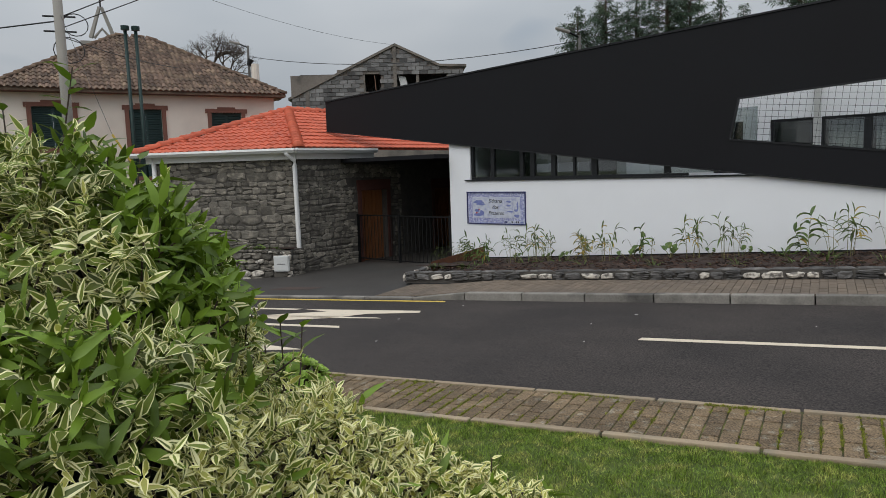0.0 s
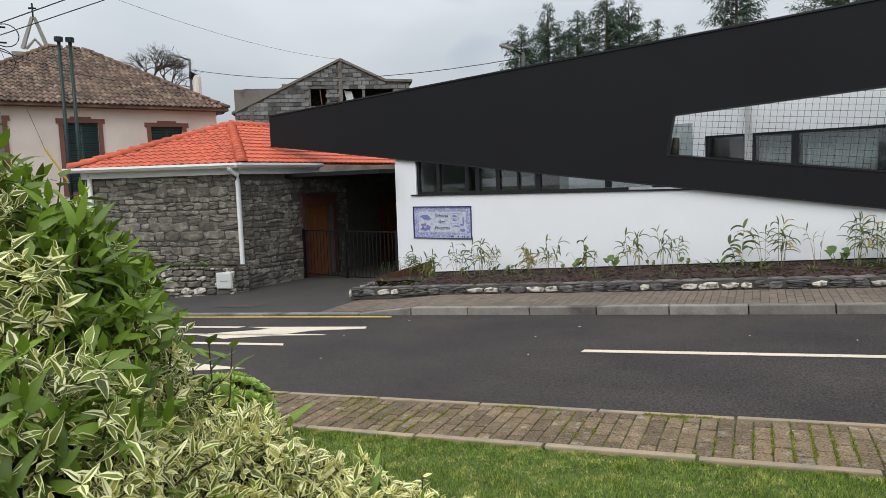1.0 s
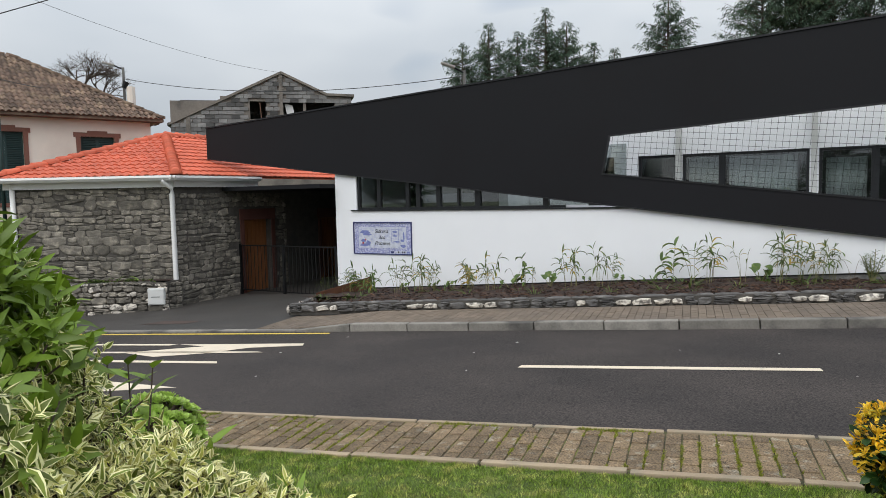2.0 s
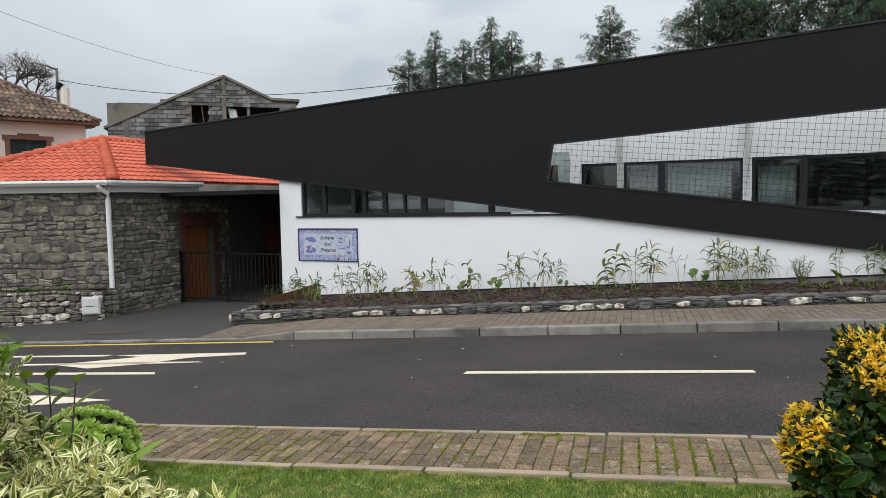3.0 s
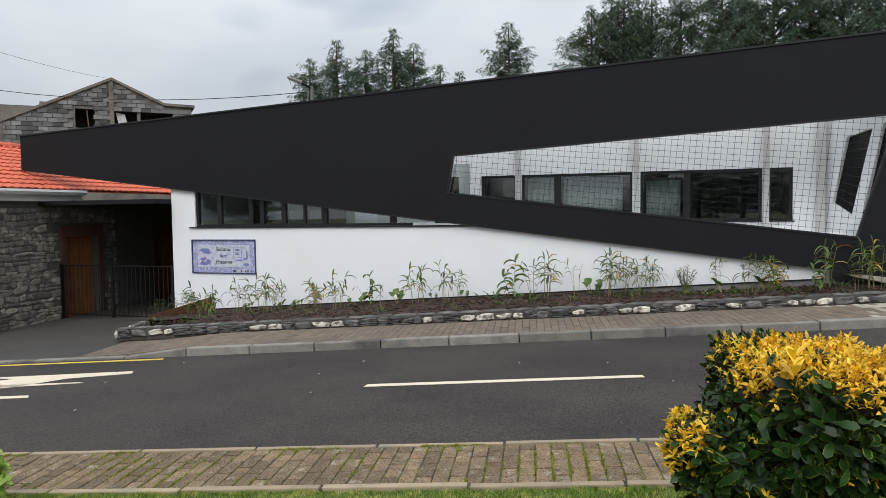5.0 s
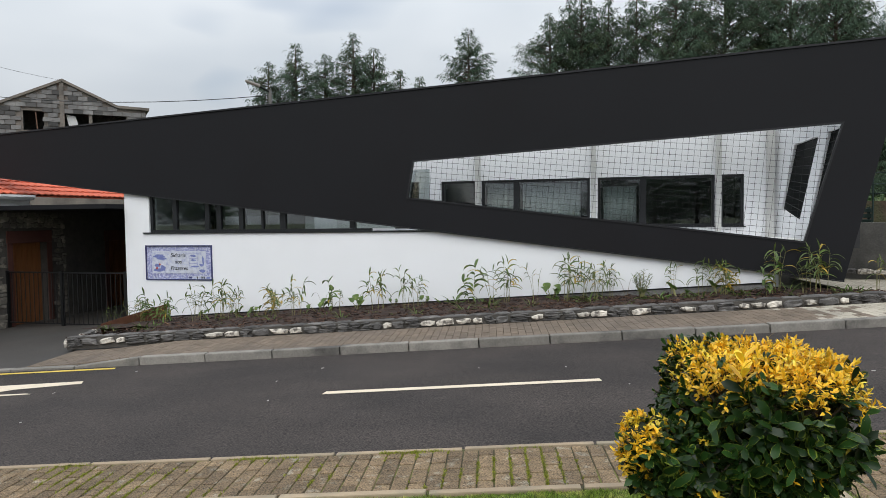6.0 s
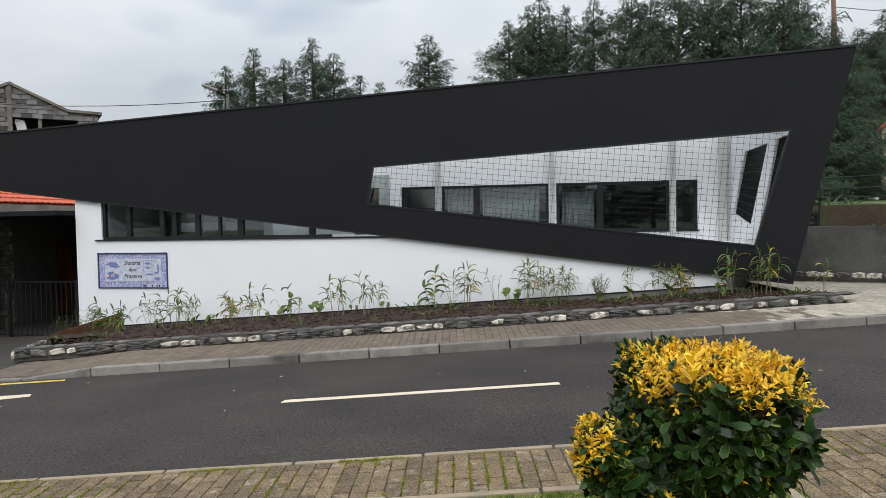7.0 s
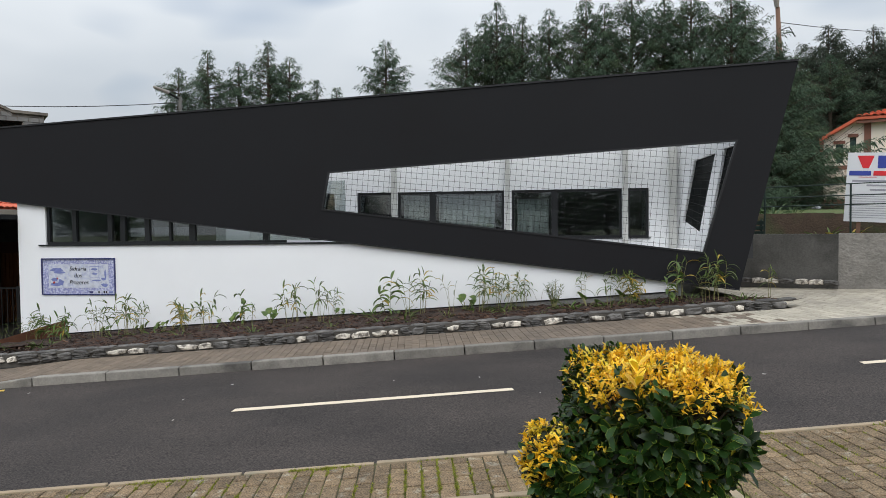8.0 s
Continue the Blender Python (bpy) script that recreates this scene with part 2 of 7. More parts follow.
def mesh_of(name, bm, material, smooth=False):
    me = bpy.data.meshes.new(name)
    bm.to_mesh(me)
    bm.free()
    for m in material if isinstance(material, (list, tuple)) else [material]:
        me.materials.append(m)
    if smooth:
        for p in me.polygons:
            p.use_smooth = True
    return me


def part(name, bm, material, parent=None, label="", smooth=False, kind="", at=None):
    """Link a bmesh in world coordinates as one mesh object, under a thing or part."""
    ob = new(name, mesh_of(name, bm, material, smooth))
    if parent is not None:
        ob.parent = parent
        up = Matrix.Identity(4)
        p = parent
        chain = []
        while p is not None:
            chain.append(p)
            p = p.parent
        for p in reversed(chain):
            up = up @ p.matrix_parent_inverse @ p.matrix_basis
        ob.matrix_parent_inverse = up.inverted()
    if at is not None:
        ob.matrix_basis = at
    return tagged(ob, label, "", "", kind)


def piece(name, me, parent, m):
    """A repeat that shares the mesh me, placed at m in the world, under parent."""
    ob = new(name, me)
    ob.parent = parent
    base = Matrix.Identity(4)
    p, chain = parent, []
    while p is not None:
        chain.append(p)
        p = p.parent
    for p in reversed(chain):
        base = base @ p.matrix_parent_inverse @ p.matrix_basis
    ob.matrix_parent_inverse = base.inverted()
    ob.matrix_basis = m
    return ob


def box(bm, x0, x1, y0, y1, z0, z1, m=None, bevel=0.0):
    vs = [bm.verts.new((x, y, z)) for z in (z0, z1) for y in (y0, y1) for x in (x0, x1)]
    fs = [(0, 2, 3, 1), (4, 5, 7, 6), (0, 1, 5, 4), (2, 6, 7, 3), (0, 4, 6, 2), (1, 3, 7, 5)]
    faces = [bm.faces.new([vs[i] for i in f]) for f in fs]
    if bevel:
        es = list({e for f in faces for e in f.edges})
        r = bmesh.ops.bevel(bm, geom=es, offset=bevel, segments=2, affect="EDGES", profile=0.6)
        vs = list({v for f in r["faces"] for v in f.verts} | {v for v in vs if v.is_valid})
    if m is not None:
        bmesh.ops.transform(bm, matrix=m, verts=vs)
    return vs


def boxed(x0, x1, y0, y1, z0, z1, m=None, bevel=0.0):
    bm = bmesh.new()
    box(bm, x0, x1, y0, y1, z0, z1, m, bevel)
    return bm


def prism(bm, pts, away):
    """A flat outline of 3D points, thickened by the vector away."""
    away = Vector(away)
    a = [bm.verts.new(p) for p in pts]
    b = [bm.verts.new(Vector(p) + away) for p in pts]
    n = len(pts)
    bm.faces.new(a)
    bm.faces.new(b[::-1])
    for i in range(n):
        bm.faces.new((a[i], b[i], b[(i + 1) % n], a[(i + 1) % n]))
    return a + b


def ring(bm, outer, inner, away):
    """A flat frame between two outlines of the same number of 3D points, thickened by away."""
    away = Vector(away)
    n = len(outer)
    o, i_ = [bm.verts.new(p) for p in outer], [bm.verts.new(p) for p in inner]
    o2, i2 = [bm.verts.new(Vector(p) + away) for p in outer], [bm.verts.new(Vector(p) + away) for p in inner]
    for k in range(n):
        j = (k + 1) % n
        bm.faces.new((o[k], o[j], i_[j], i_[k]))
        bm.faces.new((o2[j], o2[k], i2[k], i2[j]))
        bm.faces.new((o[j], o[k], o2[k], o2[j]))
        bm.faces.new((i_[k], i_[j], i2[j], i2[k]))


def tube(bm, pts, r0, r1=None, sides=8, cap=True):
    """A round bar along points, tapering from r0 to r1."""
    r1 = r0 if r1 is None else r1
    pts = [Vector(p) for p in pts]
    rings = []
    for k, p in enumerate(pts):
        d = (pts[min(k + 1, len(pts) - 1)] - pts[max(k - 1, 0)]).normalized()
        side = d.cross(Vector((0, 0, 1)) if abs(d.z) < 0.9 else Vector((1, 0, 0))).normalized()
        up = side.cross(d)
        r = r0 + (r1 - r0) * k / max(1, len(pts) - 1)
        rings.append([bm.verts.new(p + (side * math.cos(t) + up * math.sin(t)) * r) for t in (2 * math.pi * q / sides for q in range(sides))])
    for a, b in zip(rings, rings[1:]):
        for q in range(sides):
            bm.faces.new((a[q], a[(q + 1) % sides], b[(q + 1) % sides], b[q]))
    if cap:
        bm.faces.new(rings[0][::-1])
        bm.faces.new(rings[-1])


def tubed(pts, r0, r1=None, sides=8):
    bm = bmesh.new()
    tube(bm, pts, r0, r1, sides)
    return bm


# The street climbs: s runs along it, d across it, h above its surface.
UX, UY, CLIMB = 0.984, 0.179, 0.053


def street(s, d, h=0.0):
    return Vector((UX * s - UY * d, UY * s + UX * d, h + CLIMB * max(-60, min(60, s)) - 0.0066))


def along(x, y):
    return UX * x + UY * y


def across(x, y):
    return -UY * x + UX * y


def street_z(x, y):
    return CLIMB * along(x, y) - 0.0066


def street_pose(s, d, h=0.0, turn=0.0):
    """A level-in-the-street pose: x up the street, y across it."""
    ux = Vector((UX, UY, CLIMB)).normalized()
    uy = Vector((-UY, UX, 0)).normalized()
    uz = ux.cross(uy)
    m = Matrix((ux, uy, uz)).transposed().to_4x4()
    m.translation = street(s, d, h)
    return m @ pose(0, 0, 0, 0, 0, turn)


def strip(bm, s0, s1, d0, d1, h, step=1.0, thick=0.0):
    """A sheet in the street's slope."""
    n = max(1, int((s1 - s0) / step))
    rows = []
    for k in range(n + 1):
        s = s0 + (s1 - s0) * k / n
        rows.append([bm.verts.new(street(s, d, h)) for d in (d0, d1)])
    for a, b in zip(rows, rows[1:]):
        bm.faces.new((a[0], b[0], b[1], a[1]))


def flat(bm, outline, h):
    """A patch of the street's surface from (s, d) corners."""
    return bm.faces.new([bm.verts.new(street(s, d, h)) for s, d in outline])


def holed_wall(bm, x0, x1, y0, y1, z0, z1, holes, m):
    """A wall in one skin round its openings; holes: (x0, x1, z0, z1)."""
    xs = sorted({x0, x1} | {q for h in holes for q in h[:2]})
    zs = sorted({z0, z1} | {min(max(q, z0), z1) for h in holes for q in h[2:]})
    nx, nz = len(xs) - 1, len(zs) - 1
    full = [[not any(h[0] - 1e-6 < (xs[i] + xs[i + 1]) / 2 < h[1] and h[2] - 1e-6 < (zs[k] + zs[k + 1]) / 2 < h[3] for h in holes) for k in range(nz)] for i in range(nx)]
    made = {}

    def v(i, j, k):
        if (i, j, k) not in made:
            made[i, j, k] = bm.verts.new(m @ Vector((xs[i], (y0, y1)[j], zs[k])))
        return made[i, j, k]

    on = lambda i, k: 0 <= i < nx and 0 <= k < nz and full[i][k]
    for i in range(nx):
        for k in range(nz):
            if not full[i][k]:
                continue
            bm.faces.new((v(i, 0, k), v(i + 1, 0, k), v(i + 1, 0, k + 1), v(i, 0, k + 1)))
            bm.faces.new((v(i, 1, k), v(i, 1, k + 1), v(i + 1, 1, k + 1), v(i + 1, 1, k)))
            if not on(i - 1, k):
                bm.faces.new((v(i, 0, k), v(i, 0, k + 1), v(i, 1, k + 1), v(i, 1, k)))
            if not on(i + 1, k):
                bm.faces.new((v(i + 1, 0, k), v(i + 1, 1, k), v(i + 1, 1, k + 1), v(i + 1, 0, k + 1)))
            if not on(i, k - 1):
                bm.faces.new((v(i, 0, k), v(i, 1, k), v(i + 1, 1, k), v(i + 1, 0, k)))
            if not on(i, k + 1):
                bm.faces.new((v(i, 0, k + 1), v(i + 1, 0, k + 1), v(i + 1, 1, k + 1), v(i, 1, k + 1)))

# ---- ground and street ----
D_LAWN, D_NEAR, D_FAR, D_EDGE = 4.39, 5.22, 9.44, 10.82


def build_ground():
    bm = bmesh.new()
    xs = [-500, -200, -90] + list(range(-60, 61, 6)) + [90, 200, 500]
    ys = [-500, -200, -60, -30, -10, 0, 6, 14, 20, 30, 45, 70, 120, 250, 600]
    grid = [[bm.verts.new(street(s, d, -0.06)) for d in ys] for s in xs]
    for a, b in zip(grid, grid[1:]):
        for k in range(len(ys) - 1):
            bm.faces.new((a[k], b[k], b[k + 1], a[k + 1]))
    return tagged(part("ground", bm, M_EARTH), "sloping grassy earth under the whole village street", "ground", kind="structure")


build_ground()

bm = bmesh.new()
strip(bm, -60, 60, D_NEAR - 0.03, D_FAR + 0.05, 0.0, 2.0)
road = tagged(part("road", bm, M_ASPHALT), "dark grey worn asphalt street climbing past the building", "road", kind="structure")

# painted marks lie on the road
def marking(outline, label, material=None, name="road_marking"):
    bm = bmesh.new()
    f = flat(bm, outline, 0.004)
    r = bmesh.ops.extrude_face_region(bm, geom=[f])
    bmesh.ops.translate(bm, vec=(0, 0, 0.003), verts=[v for v in r["geom"] if isinstance(v, bmesh.types.BMVert)])
    return tagged(part(name, bm, material or M_PAINT), label, "road marking", "painted road markings", "structure")


def dash(s0, s1, d=7.3, w=0.11):
    marking([(s0, d - w / 2), (s1, d - w / 2 + 0.01), (s1 - 0.01, d + w / 2), (s0 + 0.02, d + w / 2)], "cream painted centre dash on the asphalt")


dash(-1.82, 1.17)
dash(5.02, 8.02)
dash(11.9, 14.9)
marking([(-16, 7.24), (-5.86, 7.26), (-5.94, 7.37), (-16, 7.35)], "cream painted solid centre line on the asphalt")
marking([(-10.4, 8.36), (-7.62, 8.37), (-7.54, 8.47), (-10.4, 8.46)], "cream painted line stub on the asphalt")
marking([(-7.46, 8.44), (-6.9, 8.31), (-8.02, 7.84), (-7.22, 7.60), (-6.52, 7.84), (-6.05, 8.22), (-5.25, 8.38), (-5.31, 8.52)], "cream painted turning arrow on the asphalt")
marking([(-8.6, 7.80), (-7.96, 7.82), (-6.52, 7.85), (-5.62, 7.93), (-5.72, 7.97), (-6.6, 7.96), (-7.96, 7.91), (-8.6, 7.9)], "cream painted arrow shaft on the asphalt")
marking([(-7.6, 6.0), (-6.35, 5.88), (-5.52, 6.11), (-6.6, 6.27), (-7.6, 6.2)], "cream painted arrow head on the asphalt")
marking([(-18, 9.25), (-5.30, 9.24), (-5.33, 9.32), (-18, 9.33)], "yellow painted line along the gutter", M_YELLOW)

# driveway apron and asphalt up to the gate
bm = bmesh.new()
pts = [(-22, D_FAR + 0.15), (-5.6, D_FAR + 0.15), (-5.6, D_EDGE + 0.1), (-6.2, 12.2), (-7.6, 13.6), (-7.2, 20), (-22, 20)]
flat(bm, pts, 0.012)
tagged(part("driveway", bm, M_DRIVE), "grey asphalt driveway sloping up to the iron gate", "driveway", kind="structure")
bm = bmesh.new()
flat(bm, [(-9.95, 10.2), (-8.9, 10.25), (-8.75, 10.55), (-9.7, 10.58)], 0.018)
tagged(part("manhole_cover", bm, M_COVER), "rusty rectangular service cover in the driveway", "manhole cover", kind="structure")

# far kerb of concrete stones
kerb = thing("kerb", "weathered concrete kerb of metre-long stones", "kerb", street(0, D_FAR), kind="structure")
bm = boxed(-0.482, 0.482, 0.0, 0.15, -0.15, 0.114, bevel=0.014)
KERB_STONE = mesh_of("kerb_stone", bm, M_KERB)
for k in range(-4, 24):
    piece("kerb_stone", KERB_STONE, kerb, street_pose(-1.14 + 0.977 * k + 0.488, D_FAR + random.uniform(-0.006, 0.006), random.uniform(-0.006, 0.006), random.uniform(-0.4, 0.4)))
bm = boxed(-0.482, 0.482, 0.0, 0.15, -0.15, 0.03, bevel=0.012)
LOW_STONE = mesh_of("kerb_stone", bm, M_KERB)
for k in range(-22, -5):
    piece("kerb_stone", LOW_STONE, kerb, street_pose(-1.14 + 0.977 * k + 0.488, D_FAR + random.uniform(-0.006, 0.006), 0, random.uniform(-0.4, 0.4)))

bm = boxed(-0.482, 0.482, 0.0, 0.15, -0.15, 0.114, bevel=0.014)
for v in bm.verts:
    if v.co.z > 0:
        v.co.z -= 0.084 * (0.482 - v.co.x) / 0.964
piece("kerb_stone", mesh_of("kerb_stone", bm, M_KERB), kerb, street_pose(-1.14 - 0.977 * 5 + 0.488, D_FAR, 0))


def dip(s):
    """How far the pavement falls towards the driveway."""
    return -0.07 * max(0.0, min(1.0, (-5.1 - s) / 1.1))


# far pavement, widening into a paved forecourt at its upper end
bm = bmesh.new()
for s0, s1 in ((-6.9, -6.2), (-6.2, -5.1), (-5.1, 6.3)):
    bm.faces.new([bm.verts.new(street(q, d, 0.095 + dip(q))) for q, d in ((s0, D_FAR + 0.1), (s1, D_FAR + 0.1), (s1, D_EDGE + 0.1), (s0, D_EDGE + 0.1))])
flat(bm, [(6.3, D_FAR + 0.1), (40, D_FAR + 0.1), (40, 13.2), (6.3, 16)], 0.095)
pavement_far = tagged(part("pavement_far", bm, M_SAND), "brown concrete block pavement along the far kerb", "pavement", kind="structure")


def far_pavers():
    brown, pale = bmesh.new(), bmesh.new()
    m = street_pose(0, 0, 0)
    W, Ln, g = 0.105, 0.21, 0.0022
    col = 0
    s = -6.85
    while s < 14:
        top = D_EDGE - 0.01 if s < 6.25 else 14.6
        d = D_FAR + 0.16 - (col % 2) * Ln / 2
        while d < top:
            a, b = max(d, D_FAR + 0.155) + g, min(d + Ln, top) - g
            if b - a > 0.03:
                bm = pale if random.random() < (s - 4.0) / 1.6 else brown
                z = 0.108 + random.uniform(-0.0015, 0.0015)
                v = [bm.verts.new(street(q, w, h + dip(q))) for q, w, h in ((s + g, a, 0.096), (s + W - g, a, 0.096), (s + W - g, b, 0.096), (s + g, b, 0.096),
                                                                       (s + 1.6 * g, a + g, z), (s + W - 1.6 * g, a + g, z), (s + W - 1.6 * g, b - g, z), (s + 1.6 * g, b - g, z))]
                for f in ((4, 5, 6, 7), (0, 1, 5, 4), (1, 2, 6, 5), (2, 3, 7, 6), (3, 0, 4, 7)):
                    bm.faces.new([v[i] for i in f])
            d += Ln
        s += W
        col += 1
    part("paver", brown, M_PAVER_FAR, pavement_far, kind="stuff")
    part("paver", pale, M_PAVER_PALE, pavement_far, "pale dry pavers", kind="stuff")


# near pavement: bed of joints, edge strips
bm = bmesh.new()
strip(bm, -24, 24, D_LAWN - 0.02, D_NEAR, 0.031, 2.0)
strip(bm, 2.06, 12, 1.5, D_LAWN - 0.02, 0.031, 2.0)
pavement_near = tagged(part("pavement_near", bm, M_JOINT), "narrow brown paver footway with mossy joints", "pavement", kind="structure")
near_kerb = thing("kerb", "low thin concrete edging beside the asphalt", "kerb", street(0, D_NEAR), kind="structure")
bm = boxed(-0.49, 0.49, -0.035, 0.02, -0.1, 0.045, bevel=0.008)
EDGE_A = mesh_of("kerb_stone", bm, M_EDGING)
lawn_kerb = thing("kerb", "beige concrete edging between lawn and pavers", "kerb", street(0, D_LAWN), kind="structure")
bm = boxed(-0.49, 0.49, -0.03, 0.035, -0.1, 0.048, bevel=0.01)
EDGE_B = mesh_of("kerb_stone", bm, M_EDGING)
for k in range(-16, 17):
    piece("kerb_stone", EDGE_A, near_kerb, street_pose(k + 0.3, D_NEAR + random.uniform(-0.006, 0.006), random.uniform(-0.006, 0.004), random.uniform(-0.4, 0.4)))
    if k < 2:
        piece("kerb_stone", EDGE_B, lawn_kerb, street_pose(k + 0.1, D_LAWN + random.uniform(-0.008, 0.008), random.uniform(-0.006, 0.004), random.uniform(-0.5, 0.5)))

piece("kerb_stone", EDGE_B, lawn_kerb, street_pose(1.82, D_LAWN, 0) @ Matrix.Diagonal((0.44, 1, 1, 1)))
for k in range(3):
    piece("kerb_stone", EDGE_B, lawn_kerb, street_pose(2.08, D_LAWN - 0.45 - k, 0, 90))

# lawn
bm = bmesh.new()
strip(bm, -30, 2.05, -30, D_LAWN - 0.03, 0.02, 2.0)
strip(bm, 2.05, 30, -30, 1.5, 0.02, 2.0)
lawn = tagged(part("lawn", bm, M_LAWN), "short green lawn beside the footway", "lawn", kind="structure")

# ---- the modern building ----
Y_SCREEN, Y_WALL, Y_INNER = 12.38, 12.438, 13.86
SCREEN_SIZE = Y_SCREEN / 12.30
building = thing("modern_building", "white rendered building behind a slanted black screen wall", "building", (-4, 13, 0.2))

bm = bmesh.new()
# white base wall: solid below the ribbon window, with a pier at its end
base_z = lambda x: -0.55 + 0.07 * (x + 10.15)
prism(bm, [(-10.13, Y_WALL, base_z(-10.13)), (2.515, Y_WALL, base_z(2.515)), (2.515, Y_WALL, 1.3), (-1.5, Y_WALL, 1.52), (-9.53, Y_WALL, 1.52), (-9.53, Y_WALL, 2.75), (-10.13, Y_WALL, 2.75)], (0, 0.28, 0))
part("wall", bm, M_WHITE, building, "smooth white rendered wall")
part("window_sill", boxed(-9.67, -3.2, Y_WALL - 0.035, Y_WALL + 0.2, 1.525, 1.55), M_FRAME, building, "dark metal sill")
part("side_wall", boxed(-10.13, -9.88, Y_WALL + 0.282, 21, -0.6, 2.6), M_WHITE, building)
# floor out of sight, made near-white to throw light up the terrace wall
part("terrace_floor", boxed(-6.2, 3.0, Y_WALL + 0.285, Y_INNER, 1.2, 1.35), M_BOUNCEFLOOR, building)
bm = bmesh.new()
box(bm, -10.1, -5.9, Y_WALL + 0.3, 15.3, 3.42, 3.6)
box(bm, -5.899, 2.97, Y_INNER + 0.001, 21, 3.42, 3.6)
part("roof", bm, M_BLACK, building)
part("terrace_side", boxed(-6.1, -5.9, Y_WALL + 0.285, Y_INNER - 0.002, 1.2, 3.418), M_WHITE, building)
part("side_wall", boxed(2.7, 2.95, Y_INNER + 0.26, 21, 0, 3.42), M_WHITE, building)
part("back_wall", boxed(-5.7, 2.7, 20.7, 21, -0.4, 3.42), M_WHITE, building)

# black screen with its slanted opening
SC_OUT = [(-14.173, Y_SCREEN, 2.914), (3.543, Y_SCREEN, 0.686), (4.475, Y_SCREEN, 4.523), (-14.173, Y_SCREEN, 3.673)]
SC_IN = [(-3.827, Y_SCREEN, 2.144), (2.966, Y_SCREEN, 1.294), (3.513, Y_SCREEN, 3.238), (-3.695, Y_SCREEN, 2.853)]
SC_OUT, SC_IN = ([(x * SCREEN_SIZE, y, 1.8 + (z - 1.8) * SCREEN_SIZE) for x, y, z in side] for side in (SC_OUT, SC_IN))
bm = bmesh.new()
ring(bm, SC_OUT, SC_IN, (0, 0.05, 0))
part("screen", bm, M_BLACK, building, "matt black rendered slanted screen wall")
# unseen white reflector behind the screen, added to brighten the terrace wall
bm = bmesh.new()
ring(bm, [(-5.8, Y_SCREEN + 0.052, 2.3), (3.3, Y_SCREEN + 0.052, 1.2), (4.2, Y_SCREEN + 0.052, 4.35), (-5.8, Y_SCREEN + 0.052, 3.9)], [(x, Y_SCREEN + 0.052, z) for x, _, z in SC_IN], (0, 0.014, 0))
part("screen_back", bm, M_WHITE, building, "unseen white skin bouncing light into the terrace")
bm = bmesh.new()
ring(bm, SC_IN, [(x * SCREEN_SIZE, Y_SCREEN, 1.8 + (z - 1.8) * SCREEN_SIZE) for x, z in ((-3.801, 2.17), (2.941, 1.329), (3.477, 3.207), (-3.67, 2.828))], (0, 0.06, 0))
bmesh.ops.translate(bm, vec=(0, -0.012, 0), verts=bm.verts)
part("opening_trim", bm, M_BLACKTRIM, building)
for name, a, b in (("coping", SC_OUT[3], SC_OUT[2]), ("drip_edge", SC_OUT[0], SC_OUT[1])):
    a, b = Vector(a), Vector(b)
    n = Vector((-(b - a).z, 0, (b - a).x)).normalized() * (0.03 if name == "coping" else -0.02)
    bm = bmesh.new()
    prism(bm, [a + n * 0.02, b + n * 0.02, b + n, a + n], (0, 0.09, 0))
    bmesh.ops.translate(bm, vec=(0, -0.02, 0), verts=bm.verts)
    part(name, bm, M_BLACKTRIM, building)
# soffit closing the gap between screen and wall, over the ribbon window
bm = bmesh.new()
prism(bm, [(-10.1, Y_SCREEN + 0.068, 2.55), (-4.4, Y_SCREEN + 0.068, 2.2), (-4.4, Y_SCREEN + 0.068, 3.4), (-10.1, Y_SCREEN + 0.068, 3.4)], (0, 0.01, 0))
part("soffit", bm, M_BLACK, building)

# ribbon window in the base wall
RW = part("window", boxed(-9.53, -4.6, Y_WALL + 0.05, Y_WALL + 0.12, 1.552, 1.60), M_FRAME, building, "dark aluminium ribbon window")
for x, w in ((-9.5, 0.06), (-8.94, 0.09), (-8.18, 0.09), (-7.91, 0.10), (-7.40, 0.10), (-6.92, 0.05), (-6.47, 0.12), (-4.99, 0.11)):
    part("mullion", boxed(x - w / 2, x + w / 2, Y_WALL + 0.04, Y_WALL + 0.13, 1.602, 2.7), M_FRAME, RW)
xs = [-9.5, -8.94, -8.18, -7.91, -7.40, -6.92, -6.47, -4.99, -3.4]
for a, b in zip(xs, xs[1:]):
    ob = part("pane", boxed(a + 0.03, b - 0.03, Y_WALL + 0.075, Y_WALL + 0.085, 1.602, 2.7), M_GLASS, RW)
    ob.visible_shadow = False

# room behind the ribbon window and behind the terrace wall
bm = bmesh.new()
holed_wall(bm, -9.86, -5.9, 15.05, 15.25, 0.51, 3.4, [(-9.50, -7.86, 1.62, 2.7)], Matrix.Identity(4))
part("interior", bm, M_ROOMSHADE, building, "room wall darkened in colour, with a rear window")
rear = part("window", boxed(-9.50, -7.86, 15.1, 15.16, 1.60, 1.66), M_FRAME, building, "dark framed rear window onto a yard")
for x, w in ((-9.47, 0.06), (-8.90, 0.14), (-8.32, 0.09), (-7.89, 0.06)):
    part("mullion", boxed(x - w / 2, x + w / 2, 15.09, 15.17, 1.662, 2.7), M_FRAME, rear)
bm = bmesh.new()
box(bm, -9.55, -5.9, 15.95, 16.05, 0.51, 1.89)
box(bm, -9.62, -9.551, 15.3, 16.05, 0.51, 1.87)
part("yard_wall", bm, M_WHITE, building, "low white yard wall")
bm = bmesh.new()
box(bm, -9.86, -5.9, 16.3, 17.0, 0.51, 4.2)
box(bm, -9.86, -9.66, 15.3, 16.299, 0.51, 4.2)
